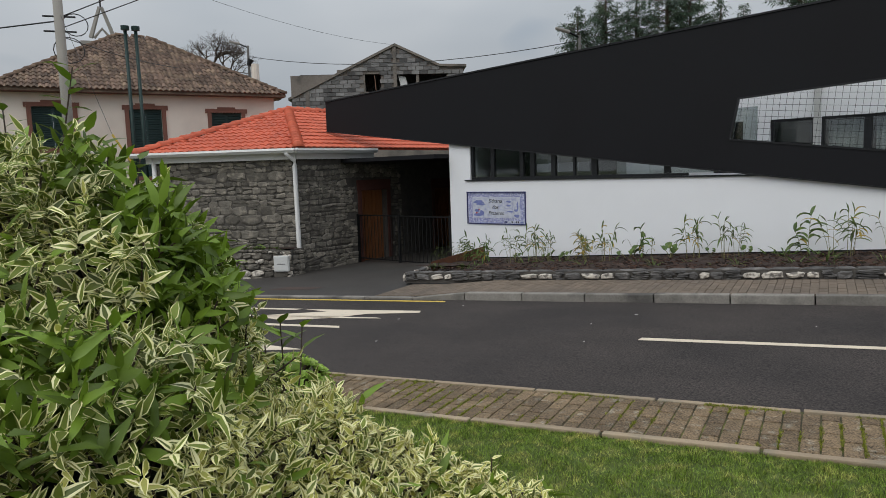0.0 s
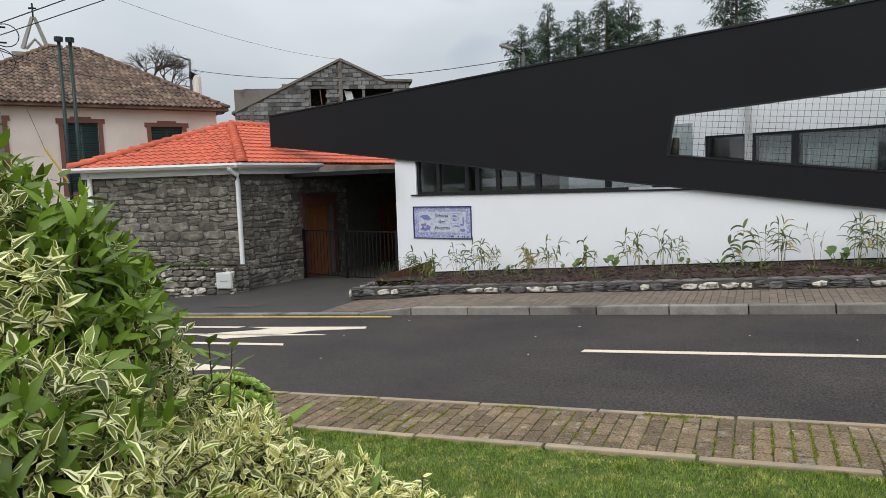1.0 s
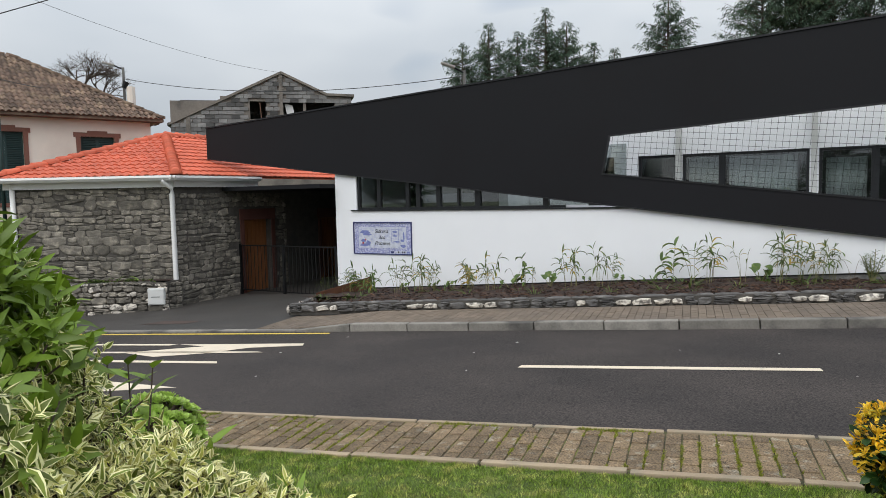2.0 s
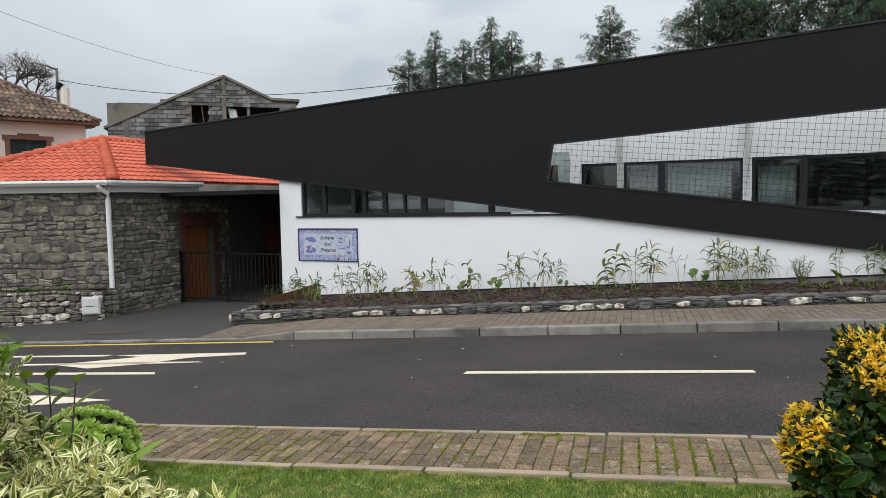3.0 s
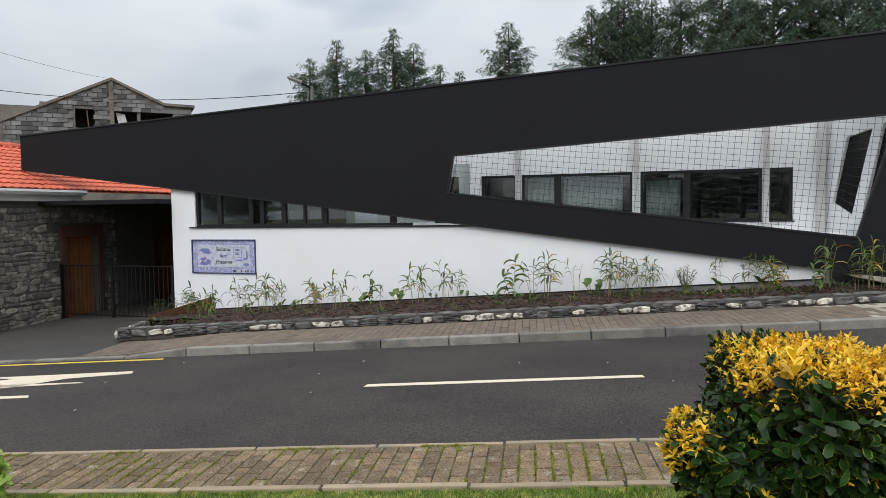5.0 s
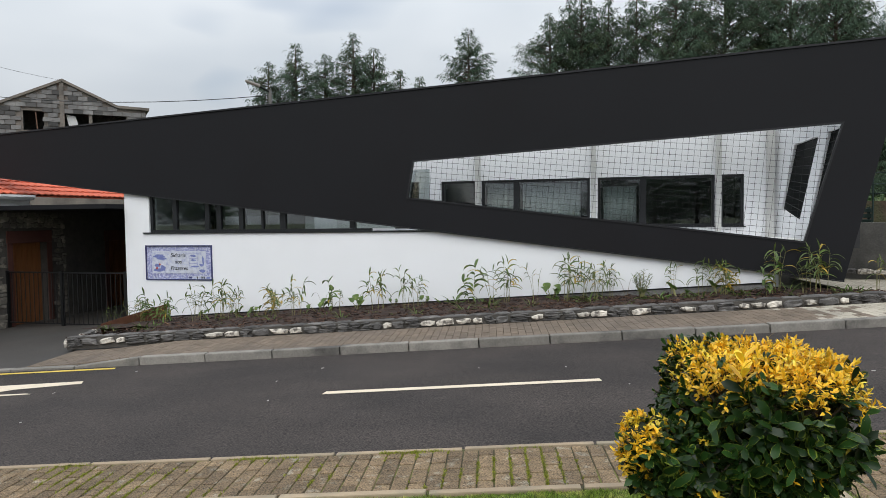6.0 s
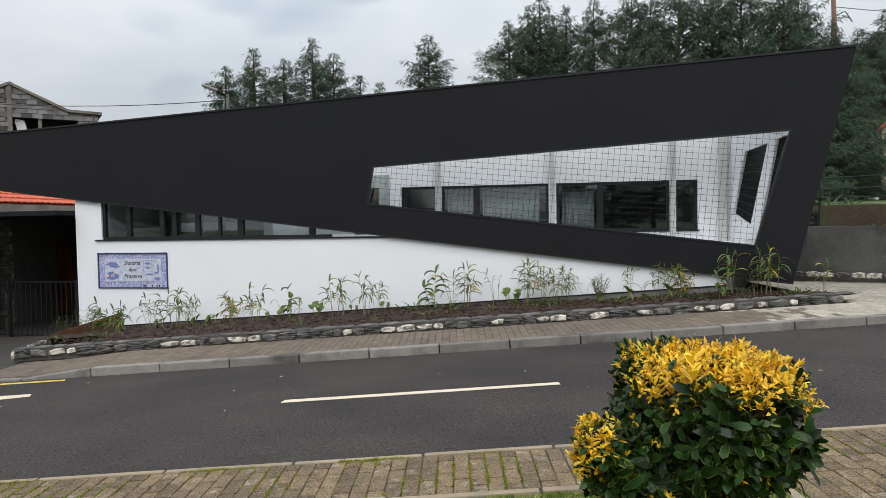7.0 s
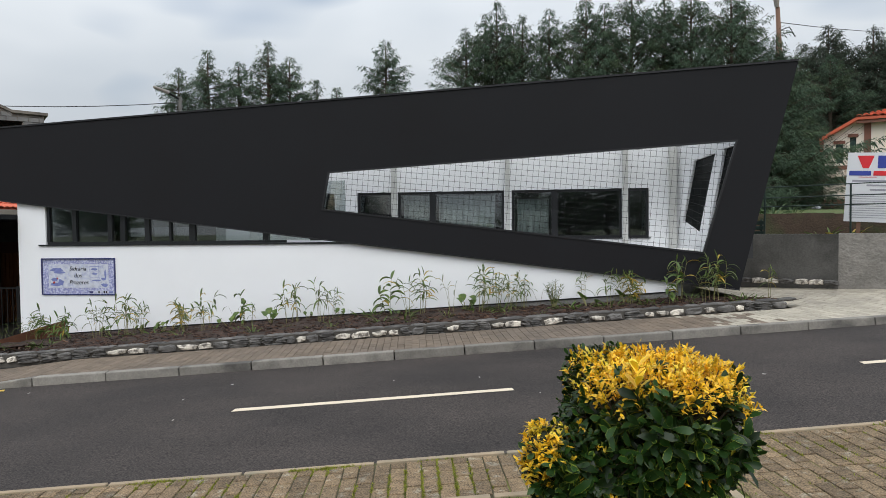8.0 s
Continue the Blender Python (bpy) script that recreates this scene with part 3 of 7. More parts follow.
part("yard_hedge", bm, M_HEDGE, building, "dim green growth over the yard wall")
# unseen panel added to keep the yard's light out of the terrace room
part("partition", boxed(-5.897, -5.75, 14.115, 20.6, 0.51, 3.4), M_ROOMSHADE, building)
part("interior", boxed(-5.74, 2.69, 17.5, 17.7, 0.51, 3.4), M_ROOMSHADE, building, "room wall darkened in colour behind the glass")
part("interior_floor", boxed(-9.86, 2.69, 14.2, 19.0, 0.3, 0.5), M_ROOMSHADE, building)

# recessed terrace wall with its windows
def inner_wall():
    bm = bmesh.new()
    y0, y1 = Y_INNER, Y_INNER + 0.25
    zb, zs, zt, zr_ = 1.2, 1.56, 2.53, 3.4
    holes = [(-4.6, -4.04), (-3.56, -2.81), (-2.71, -0.53), (-0.38, 1.78), (1.88, 2.29)]
    holed_wall(bm, -5.9, 2.8, y0, y1, zb, zr_, [(p, q, zs, zt) for p, q in holes], Matrix.Identity(4))
    part("terrace_wall", bm, M_WHITE, building, "white rendered recessed wall")
    for a, b in holes:
        bm = bmesh.new()
        ring(bm, [(a, y0 + 0.05, zs), (b, y0 + 0.05, zs), (b, y0 + 0.05, zt), (a, y0 + 0.05, zt)],
             [(a + 0.05, y0 + 0.05, zs + 0.05), (b - 0.05, y0 + 0.05, zs + 0.05), (b - 0.05, y0 + 0.05, zt - 0.05), (a + 0.05, y0 + 0.05, zt - 0.05)], (0, 0.08, 0))
        w = part("window", bm, M_FRAME, building, "dark aluminium framed window")
        cuts = [a + 0.05, b - 0.05]
        if b - a > 2:
            cuts.insert(1, a + (0.72 if a < -1 else 0.85))
            part("mullion", boxed(cuts[1] - 0.06, cuts[1] + 0.06, y0 + 0.04, y0 + 0.12, zs + 0.05, zt - 0.05), M_FRAME, w)
        for p, q in zip(cuts, cuts[1:]):
            ob = part("pane", boxed(p + 0.002, q - 0.002, y0 + 0.085, y0 + 0.095, zs + 0.05, zt - 0.05), M_GLASS, w)
            ob.visible_shadow = False
    part("window_sill", boxed(-0.4, 2.32, y0 - 0.04, y0 + 0.04, zs - 0.02, zs), M_FRAME, building)


inner_wall()


def curtain(x0, x1, y, z0, z1, folds, label):
    """A hanging curtain with soft folds."""
    bm = bmesh.new()
    n = folds * 8
    rows = []
    for k in range(n + 1):
        x = x0 + (x1 - x0) * k / n
        yy = y + 0.03 * math.sin(2 * math.pi * folds * k / n) + 0.012 * math.sin(7.3 * k)
        rows.append([bm.verts.new((x, yy, z0)), bm.verts.new((x, yy, z1))])
    for a, b in zip(rows, rows[1:]):
        bm.faces.new((a[0], b[0], b[1], a[1]))
    ob = part("curtain", bm, M_CURTAIN, smooth=True)
    md = ob.modifiers.new("cloth", "SOLIDIFY")
    md.thickness = 0.006
    tagged(ob, label, "curtain", "curtains behind the glass")


# the two grey sheets stand for reflected sky; the cream one is a curtain
curtain(-2.62, -2.05, Y_INNER + 0.22, 1.58, 2.46, 4, "pale grey folded sheet standing for sky mirrored in the pane")
curtain(-1.88, -0.72, Y_INNER + 0.22, 1.58, 2.45, 8, "pale grey folded sheet standing for sky mirrored in the pane")
curtain(-0.27, 0.36, Y_INNER + 0.26, 1.58, 2.36, 5, "pale cream curtain behind the window glass")
# posts a tone greyer than the white wall behind them
for x in (-2.76, -0.455, 1.83):
    part("post", boxed(x - 0.045, x + 0.045, Y_INNER - 0.16, Y_INNER - 0.002, 1.35, 3.42), M_POST, building, "pale grey post")
part("post", boxed(2.66, 2.78, Y_INNER - 0.16, Y_INNER - 0.002, 1.35, 3.42), M_POST, building, "pale grey post")
# end wall of the terrace, running out to the screen, with two tall windows
EW0, EW1 = Vector((2.80, 13.86, 0)), Vector((3.62, 12.44, 0))
ew_d = (EW1 - EW0).normalized()
ew_n = Vector((-ew_d.y, ew_d.x, 0))
ew = lambda t, z, off=0.0: EW0 + ew_d * t + ew_n * off + Vector((0, 0, z))
ew_len = (EW1 - EW0).length
EW_HOLES = [[(0.186, 1.868), (0.62, 1.642), (1.022, 3.089), (0.488, 2.994)], [(0.80, 1.50), (1.02, 1.45), (1.54, 3.19), (1.232, 3.141)]]
EW_PANELS = [[(0, 1.2), (0.70, 1.2), (1.145, 3.42), (0, 3.42)], [(0.70, 1.2), (ew_len, 1.2), (ew_len, 3.42), (1.145, 3.42)]]
bm = bmesh.new()
for panel, hole in zip(EW_PANELS, EW_HOLES):
    ring(bm, [ew(t, z) for t, z in panel], [ew(t, z) for t, z in hole], ew_n * 0.12)
part("end_wall", bm, M_WHITE, building, "white rendered end wall")
# each opening gets an opaque sheet, dark as the trees beyond would look
for hole in EW_HOLES:
    bm = bmesh.new()
    prism(bm, [ew(t, z, 0.06) for t, z in hole], ew_n * 0.01)
    w = part("window", bm, M_DARKFILL, building, "tall slanted opening closed by a near-black sheet")
    foot_l, foot_r, top_r, top_l = (Vector(ew(t, z, 0.05)) for t, z in hole)
    for k in range(1, 9):
        part("lattice_bar", tubed([foot_l.lerp(top_l, k / 9), foot_r.lerp(top_r, k / 9)], 0.006, sides=4), M_FRAME, w)
# unseen near-black backing and lid, added to keep sky light out here
part("lobby_wall", boxed(3.75, 3.85, 12.6, 14.6, 1.2, 3.42), M_ROOMSHADE, building)
bm = bmesh.new()
prism(bm, [(2.96, 13.9, 3.424), (3.70, 12.6, 3.424), (3.85, 12.6, 3.424), (3.85, 14.6, 3.424), (2.96, 14.6, 3.424)], (0, 0, 0.1))
part("lobby_roof", bm, M_BLACK, building)

# wire mesh across the opening, hung at a slant
def wire_mesh():
    bm = bmesh.new()
    c, s_ = math.cos(radians(-5.5)), math.sin(radians(-5.5))
    corners = [Vector((x, 0, z)) for x, _, z in SC_IN]

    def clip(p, d):
        lo, hi = -50.0, 50.0
        for a, b in zip(corners, corners[1:] + corners[:1]):
            n = Vector((-(b - a).z, 0, (b - a).x))
            num, den = n.dot(p - a), n.dot(d)
            if abs(den) < 1e-9:
                if num < 0:
                    return None
                continue
            t = -num / den
            if den > 0:
                lo = max(lo, t)
            else:
                hi = min(hi, t)
        return (p + d * lo, p + d * hi) if hi > lo else None

    o = Vector((0, 0, 2.2))
    for ax, ay in ((Vector((c, 0, s_)), Vector((-s_, 0, c))), (Vector((-s_, 0, c)), Vector((c, 0, s_)))):
        for k in range(-70, 71):
            seg = clip(o + ay * (0.1 * k), ax)
            if seg:
                off = Vector((0, Y_SCREEN + 0.05, 0))
                tube(bm, [seg[0] + off, seg[1] + off], 0.0026, sides=4, cap=False)
    part("wire_mesh", bm, M_IRON, building, "thin dark square wire mesh")


wire_mesh()

# ---- old stone house beside the gate ----
def frame_at(origin, heading, z=0.0):
    """Local axes of a wall: x along it, y away from its face, z up."""
    ex = Vector((heading[0], heading[1], 0)).normalized()
    ey = Vector((-ex.y, ex.x, 0))
    m = Matrix((ex, ey, Vector((0, 0, 1)))).transposed().to_4x4()
    m.translation = (origin[0], origin[1], z)
    return m


def local(x0, x1, y0, y1, z0, z1, m, bevel=0.0):
    return boxed(x0, x1, y0, y1, z0, z1, m, bevel)


CORNER = Vector((-13.3, 10.45, 0))
FDIR = Vector((-0.857, -0.515, 0)).normalized()
M_FRONT = frame_at(CORNER + FDIR * 3.62, (-FDIR.x, -FDIR.y))  # x runs to the corner (3.62)
M_SIDE = frame_at(CORNER, (0, 1))  # x runs back from the corner, y into the house
stone_house = thing("stone_house", "old rubble stone house with an orange tile roof", "house", (-15, 12, -0.6))
bm = bmesh.new()
holed_wall(bm, 0, 3.62, 0, 0.5, -0.8, 2.2, [], M_FRONT)
front_wall = part("wall", bm, M_MORTAR, stone_house, "dark rubble stone wall")
bm = bmesh.new()
holed_wall(bm, 0.05, 8.5, 0, 0.5, -0.8, 2.2, [(2.18, 3.14, -0.8, 1.32), (5.2, 6.1, -0.8, 1.27)], M_SIDE)
side_wall = part("wall", bm, M_MORTAR, stone_house, "dark rubble stone wall")
# closing walls behind
bm = bmesh.new()
box(bm, -17.6, -13.9, 17.5, 18.0, -0.8, 2.2)
box(bm, -17.6, -17.1, 9.4, 17.5, -0.8, 2.2)
part("back_wall", bm, M_MORTAR, stone_house)
# doors with their red stone surrounds
for a, b, top in ((2.18, 3.14, 1.32), (5.2, 6.1, 1.27)):
    d = part("door", local(a, b, 0.2, 0.26, -0.62, top, M_SIDE), M_WOOD, stone_house, "varnished brown plank door, shut")
    n = 7
    for k in range(n):
        w = (b - a) / n
        part("plank", local(a + k * w + 0.008, a + (k + 1) * w - 0.008, 0.182, 0.198, -0.6, top - 0.02, M_SIDE, 0.004), M_WOOD, d)
    part("lintel", local(a - 0.16, b + 0.14, -0.03, 0.12, top + 0.002, top + 0.28, M_SIDE, 0.01), M_LINTEL, stone_house, "dark red stone lintel")
    for q in (a - 0.14, b + 0.002):
        part("door_jamb", local(q, q + 0.138, -0.02, 0.14, -0.6, top, M_SIDE, 0.01), M_LINTEL, stone_house, "dark red stone jamb")

# white eaves band and gutter, square in section
bm = bmesh.new()
box(bm, -0.12, 3.72, -0.12, 0.3, 2.16, 2.36, M_FRONT)
part("eaves_band", bm, M_ZINC, stone_house, "white painted eaves band")
bm = bmesh.new()
box(bm, -0.04, 2.6, -0.12, 0.3, 2.16, 2.36, M_SIDE)
part("eaves_band", bm, M_ZINC, stone_house, "white painted eaves band")


def gutter(x0, x1, m):
    bm = bmesh.new()
    prof = [(y - 0.13, z - 0.035) for y, z in ((-0.24, 2.45), (-0.25, 2.40), (-0.20, 2.34), (-0.13, 2.34), (-0.05, 2.38), (-0.05, 2.42), (-0.12, 2.42), (-0.125, 2.40), (-0.145, 2.37), (-0.19, 2.37), (-0.225, 2.40), (-0.225, 2.45))]
    a = [bm.verts.new(m @ Vector((x0, y, z))) for y, z in prof]
    b = [bm.verts.new(m @ Vector((x1, y, z))) for y, z in prof]
    for k in range(len(prof)):
        j = (k + 1) % len(prof)
        bm.faces.new((a[k], a[j], b[j], b[k]))
    part("gutter", bm, M_ZINC, stone_house, "white rain gutter")


gutter(-0.4, 3.87, M_FRONT)
gutter(-0.26, 2.5, M_SIDE)
pc = M_FRONT @ Vector((3.66, -0.06, 0))
ge = M_FRONT @ Vector((3.56, -0.31, 0))
part("downpipe", tubed([(ge.x, ge.y, 2.36), (ge.x, ge.y, 2.27), (pc.x, pc.y, 2.14), (pc.x, pc.y, 2.0), (pc.x, pc.y, 0.0), (pc.x, pc.y, -0.05)], 0.056, sides=10), M_ZINC, stone_house, "white rain downpipe", smooth=True)
pl = M_FRONT @ Vector((0.06, -0.07, 0))
part("downpipe", tubed([(pl.x, pl.y, 2.36), (pl.x, pl.y, -0.4)], 0.056, sides=10), M_ZINC, stone_house, "white rain downpipe", smooth=True)

# hipped roof: underlay planes; tiles are laid on at the end
R_R = M_FRONT @ Vector((3.86, -0.27, 2.40))
R_L = M_FRONT @ Vector((-0.28, -0.27, 2.38))
R_A = Vector((-16.83, 13.15, 3.71))
R_B = Vector((-16.83, 19.0, 3.71))
R_E = Vector((-13.03, 19.0, 2.40))
R_W = Vector((-19.5, 19.0, 2.47))
bm = bmesh.new()
for f in ((R_L, R_R, R_A), (R_R, R_E, R_B, R_A), (R_L, R_A, R_B, R_W)):
    prism(bm, f, (0, 0, -0.025))
house_roof = part("roof", bm, M_TILE, stone_house, "new orange-red clay tile hip roof")


def tile_mesh(w, ln, mat, rise=0.028, lap=0.06):
    """One clay tile, x across, y up the slope, its lower edge lifted over the next."""
    bm = bmesh.new()
    n = 6
    prof = []
    for k in range(n + 1):
        t = k / n
        prof.append((w * (t - 0.5), rise * max(0.0, math.sin(math.pi * min(1, t * 1.35))) if t < 0.75 else -0.006))
    up = [(x, 0.0, z + 0.040) for x, z in prof], [(x, ln + lap, z + 0.010) for x, z in prof]
    lo = [bm.verts.new((x, 0.0, z + 0.018)) for x, _, z in [(p[0], 0, p[1]) for p in prof]]
    a, b = [bm.verts.new(p) for p in up[0]], [bm.verts.new(p) for p in up[1]]
    for k in range(n):
        bm.faces.new((a[k], a[k + 1], b[k + 1], b[k]))
        bm.faces.new((lo[k], lo[k + 1], a[k + 1], a[k]))
    return mesh_of("roof_tile", bm, mat)


def tile_spots(e0, e1, apex_in, outline, w, ln):
    """Poses of tiles on a roof face: e0-e1 its eave, apex_in a point up the slope, outline its corners."""
    ex = (e1 - e0).normalized()
    nrm = ex.cross(apex_in - e0).normalized()
    ey = nrm.cross(ex)
    poly = [((p - e0).dot(ex), (p - e0).dot(ey)) for p in outline]

    def inside(x, y):
        ok = False
        for (xa, ya), (xb, yb) in zip(poly, poly[1:] + poly[:1]):
            if (ya > y) != (yb > y) and x < (xb - xa) * (y - ya) / (yb - ya) + xa:
                ok = not ok
        return ok

    base = Matrix((ex, ey, nrm)).transposed().to_4x4()
    lo, hi = min(p[0] for p in poly), max(p[0] for p in poly)
    spots = []
    top = max(p[1] for p in poly)
    r = 0
    while r * ln < top:
        x = lo + w / 2
        while x < hi:
            if inside(x, r * ln + ln * 0.5):
                m = base.copy()
                m.translation = e0 + ex * (x + random.uniform(-0.004, 0.004)) + ey * (r * ln + random.uniform(-0.006, 0.006) - 0.02) + nrm * random.uniform(0, 0.006)
                spots.append(m)
            x += w
        r += 1
    return spots


def join_tiles(name, me, spots, parent, mat, label=""):
    """Many tiles as one mesh."""
    vs = np.array([v.co[:] for v in me.vertices])
    fs = [tuple(p.vertices) for p in me.polygons]
    verts, faces = [], []
    for m in spots:
        a = np.array(m)
        o = len(verts)
        verts.extend((vs @ a[:3, :3].T + a[:3, 3]).tolist())
        faces.extend(tuple(i + o for i in f) for f in fs)
    out = bpy.data.meshes.new(name)
    out.from_pydata(verts, [], faces)
    out.materials.append(mat)
    ob = new(name, out)
    if parent is not None:
        base = Matrix.Identity(4)
        p, chain = parent, []
        while p is not None:
            chain.append(p)
            p = p.parent
        for p in reversed(chain):
            base = base @ p.matrix_parent_inverse @ p.matrix_basis
        ob.parent = parent
        ob.matrix_parent_inverse = base.inverted()
    return tagged(ob, label, kind="stuff")


def cap_mesh(r, ln, mat, name="ridge_tile"):
    """Half-round ridge tile along x, wider at its lower end."""
    bm = bmesh.new()
    n = 8
    rows = []
    for x, q in ((0, r * 1.25), (ln, r * 0.78)):
        rows.append([bm.verts.new((x, q * math.cos(math.pi * k / n), q * 0.85 * math.sin(math.pi * k / n))) for k in range(n + 1)])
    c = bm.verts.new((0, 0, 0))
    for k in range(n):
        bm.faces.new((rows[0][k], rows[0][k + 1], rows[1][k + 1], rows[1][k]))
        bm.faces.new((c, rows[0][k + 1], rows[0][k]))
    return mesh_of(name, bm, mat, True)


def lay_caps(me, a, b, step, parent):
    d = b - a
    q = d.to_track_quat("X", "Z").to_matrix().to_4x4()
    n = int(d.length / step)
    for k in range(n):
        m = q.copy()
        m.translation = a + d * (k / n) + Vector((0, 0, 0.02))
        piece("ridge_tile", me, parent, m)


# ---- iron gate across the passage ----
gate = thing("iron_gate", "dark iron double gate of upright bars, shut", "gate", (-11.8, 12.45, -0.5))
GZ0, GZ1 = -0.52, 0.70
gate_floor = lambda x: street_z(x, 12.45) + 0.01
for a, b in ((-13.28, -11.85), (-11.77, -10.18)):
    leaf = part("gate_leaf", boxed(a, b, 12.435, 12.465, GZ1 - 0.03, GZ1), M_IRON, gate)
    part("rail", boxed(a, b, 12.435, 12.465, GZ0 + 0.06, GZ0 + 0.09), M_IRON, leaf)
    n = int((b - a) / 0.115)
    for k in range(n + 1):
        x = a + (b - a) * k / n
        part("bar", tubed([(x, 12.45, GZ0 + 0.07), (x, 12.45, GZ1 - 0.01)], 0.009, sides=6), M_IRON, leaf)
for x in (-13.28, -11.81, -10.17):
    part("post", boxed(x - 0.03, x + 0.03, 12.42, 12.48, gate_floor(x) - 0.02, GZ1 + 0.02), M_IRON, gate)

# roof slab over the passage; its end wall carries the passage's darkness in its colour
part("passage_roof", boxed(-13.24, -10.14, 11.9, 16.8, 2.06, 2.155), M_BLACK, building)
part("passage_end", boxed(-13.3, -10.13, 16.6, 16.8, -0.6, 2.055), M_ROOMSHADE, building)

# ---- planter in front of the stone house ----
P_R = Vector((-12.98, 9.98, 0))
M_PLANT = frame_at(P_R + FDIR * 4.3, (-FDIR.x, -FDIR.y))
planter = thing("stone_planter", "low rubble stone planter against the house wall", "planter", (-14.5, 9.2, -0.6))
planter_wall = part("wall", local(0, 4.3, 0, 0.3, -1.0, 0.04, M_PLANT), M_MORTAR, planter, "low dark rubble wall")
planter_end = part("end", boxed(-13.45, -13.06, 9.94, 10.42, -0.8, 0.04), M_MORTAR, planter)
part("soil", local(0, 4.25, 0.302, 0.56, -0.5, 0.05, M_PLANT), M_SOIL, planter)
meter = thing("meter_box", "white utility meter box on the planter wall", "meter box", tuple(P_R + FDIR * 0.25 + Vector((0, 0, -0.45))))
part("case", local(3.90, 4.27, -0.13, -0.01, -0.45, -0.08, M_PLANT, 0.012), M_WHITEPLASTIC, meter)
part("lid", local(3.92, 4.25, -0.145, -0.131, -0.43, -0.10, M_PLANT, 0.008), M_WHITEPLASTIC, meter)
part("label_bar", local(3.99, 4.18, -0.149, -0.146, -0.275, -0.262, M_PLANT), M_IRON, meter)

# ---- cream house behind ----
M_HOUSE = frame_at((-20.2, 15.7), (0.364, 0.931))
cream = thing("cream_house", "cream plastered house with green shutters and old tile roof", "house", (-23, 12, 0))
holes = [(-7.85, -6.72, 2.85, 4.14), (-5.1, -4.1, 1.9, 4.09), (-2.5, -1.48, 2.85, 4.01)]
bm = bmesh.new()
holed_wall(bm, -8.7, -0.3, 0.35, 0.7, -1.5, 4.62, holes, M_HOUSE)
part("wall", bm, M_PINK, cream, "cream plastered wall")
for x in (-0.65, -8.7):
    part("side_wall", local(x, x + 0.35, 0.702, 7.4, -1.5, 4.62, M_HOUSE), M_PINK, cream)
part("fascia", local(-8.95, 0.05, 0.02, 0.345, 4.56, 4.70, M_HOUSE), M_BROWNTRIM, cream, "brown painted eaves board")
for a, b, c, d in holes:
    bm = bmesh.new()
    t = 0.13
    o = [(a - t, 0.31, c - t), (b + t, 0.31, c - t), (b + t, 0.31, d + t), (a - t, 0.31, d + t)]
    i = [(a, 0.31, c), (b, 0.31, c), (b, 0.31, d), (a, 0.31, d)]
    ring(bm, o, i, (0, 0.10, 0))
    bmesh.ops.transform(bm, matrix=M_HOUSE, verts=bm.verts)
    w = part("window", bm, M_BROWNTRIM, cream, "window with brown stone surround")
    for e in (a - t - 0.07, b + t + 0.002):
        part("surround_ear", local(e, e + 0.068, 0.31, 0.41, d - 0.02, d + t, M_HOUSE), M_BROWNTRIM, w)
    part("surround_crown", local((a + b) / 2 - 0.3, (a + b) / 2 + 0.3, 0.30, 0.40, d + t + 0.002, d + t + 0.06, M_HOUSE), M_BROWNTRIM, w)
    for e0, e1 in ((a - 0.008, (a + b) / 2 - 0.001), ((a + b) / 2 - 0.007, b - 0.002)):
        sh = part("shutter", local(e0 + 0.01, e1, 0.44, 0.47, c, d, M_HOUSE), M_GREENWOOD, w, "dark green louvred shutter")
        bm = bmesh.new()
        k = c + 0.06
        while k < d - 0.06:
            box(bm, e0 + 0.06, e1 - 0.05, -0.02, 0.02, -0.004, 0.004, M_HOUSE @ pose(0, 0.435, k, -35))
            k += 0.055
        part("louvres", bm, M_GREENWOOD, sh)
H = lambda x, y, z: M_HOUSE @ Vector((x, y, z))
C1, C2, C3, C4 = H(-8.95, 0, 4.66), H(0.05, 0, 4.64), H(0.05, 7.84, 4.64), H(-8.95, 7.84, 4.66)
T1, T2 = H(-5.03, 3.92, 7.06), H(-3.92, 3.92, 7.06)
bm = bmesh.new()
for f in ((C1, C2, T2, T1), (C2, C3, T2), (C3, C4, T1, T2), (C4, C1, T1)):
    prism(bm, f, (0, 0, -0.08))
cream_roof = part("roof", bm, M_OLDTILE, cream, "weathered brown clay tile hip roof")
part("chimney", local(-0.15, 0.25, 1.2, 1.6, 4.6, 5.0, M_HOUSE, 0.02), M_CONC, cream)

# ---- unfinished block house on the rise ----
M_RUIN = frame_at((-23.91, 25.57), (0.731, 0.682))
ruin = thing("block_house", "unfinished grey block house with empty windows", "house", (-24, 26, 0))
rh = [(-1.53, -0.74, 5.80, 6.66), (0.06, 1.02, 5.92, 6.64), (1.16, 2.56, 5.7, 6.64)]
bm = bmesh.new()
holed_wall(bm, -5.2, 3.4, 0.06, 0.3, 0.0, 6.66, rh, M_RUIN)
gab = [(-5.2, 6.662), (3.4, 6.662), (3.4, 6.94), (2.2, 6.98), (0.0, 8.0), (-2.9, 6.662)]
prism(bm, [M_RUIN @ Vector((x, 0.06, z)) for x, z in gab[1:]], (M_RUIN.to_3x3() @ Vector((0, 0.24, 0))))
ruin_wall = part("wall", bm, M_SLAB, ruin, "bare grey cement block gable")
part("side_wall", local(-5.2, -4.96, 0.302, 8, 0, 5.6, M_RUIN), M_CONC, ruin)
part("side_wall", local(3.16, 3.4, 0.302, 8, 0, 6.9, M_RUIN), M_CONC, ruin)
part("back_wall", local(-4.94, 3.14, 7.7, 8, 0, 7.4, M_RUIN), M_CONC, ruin)
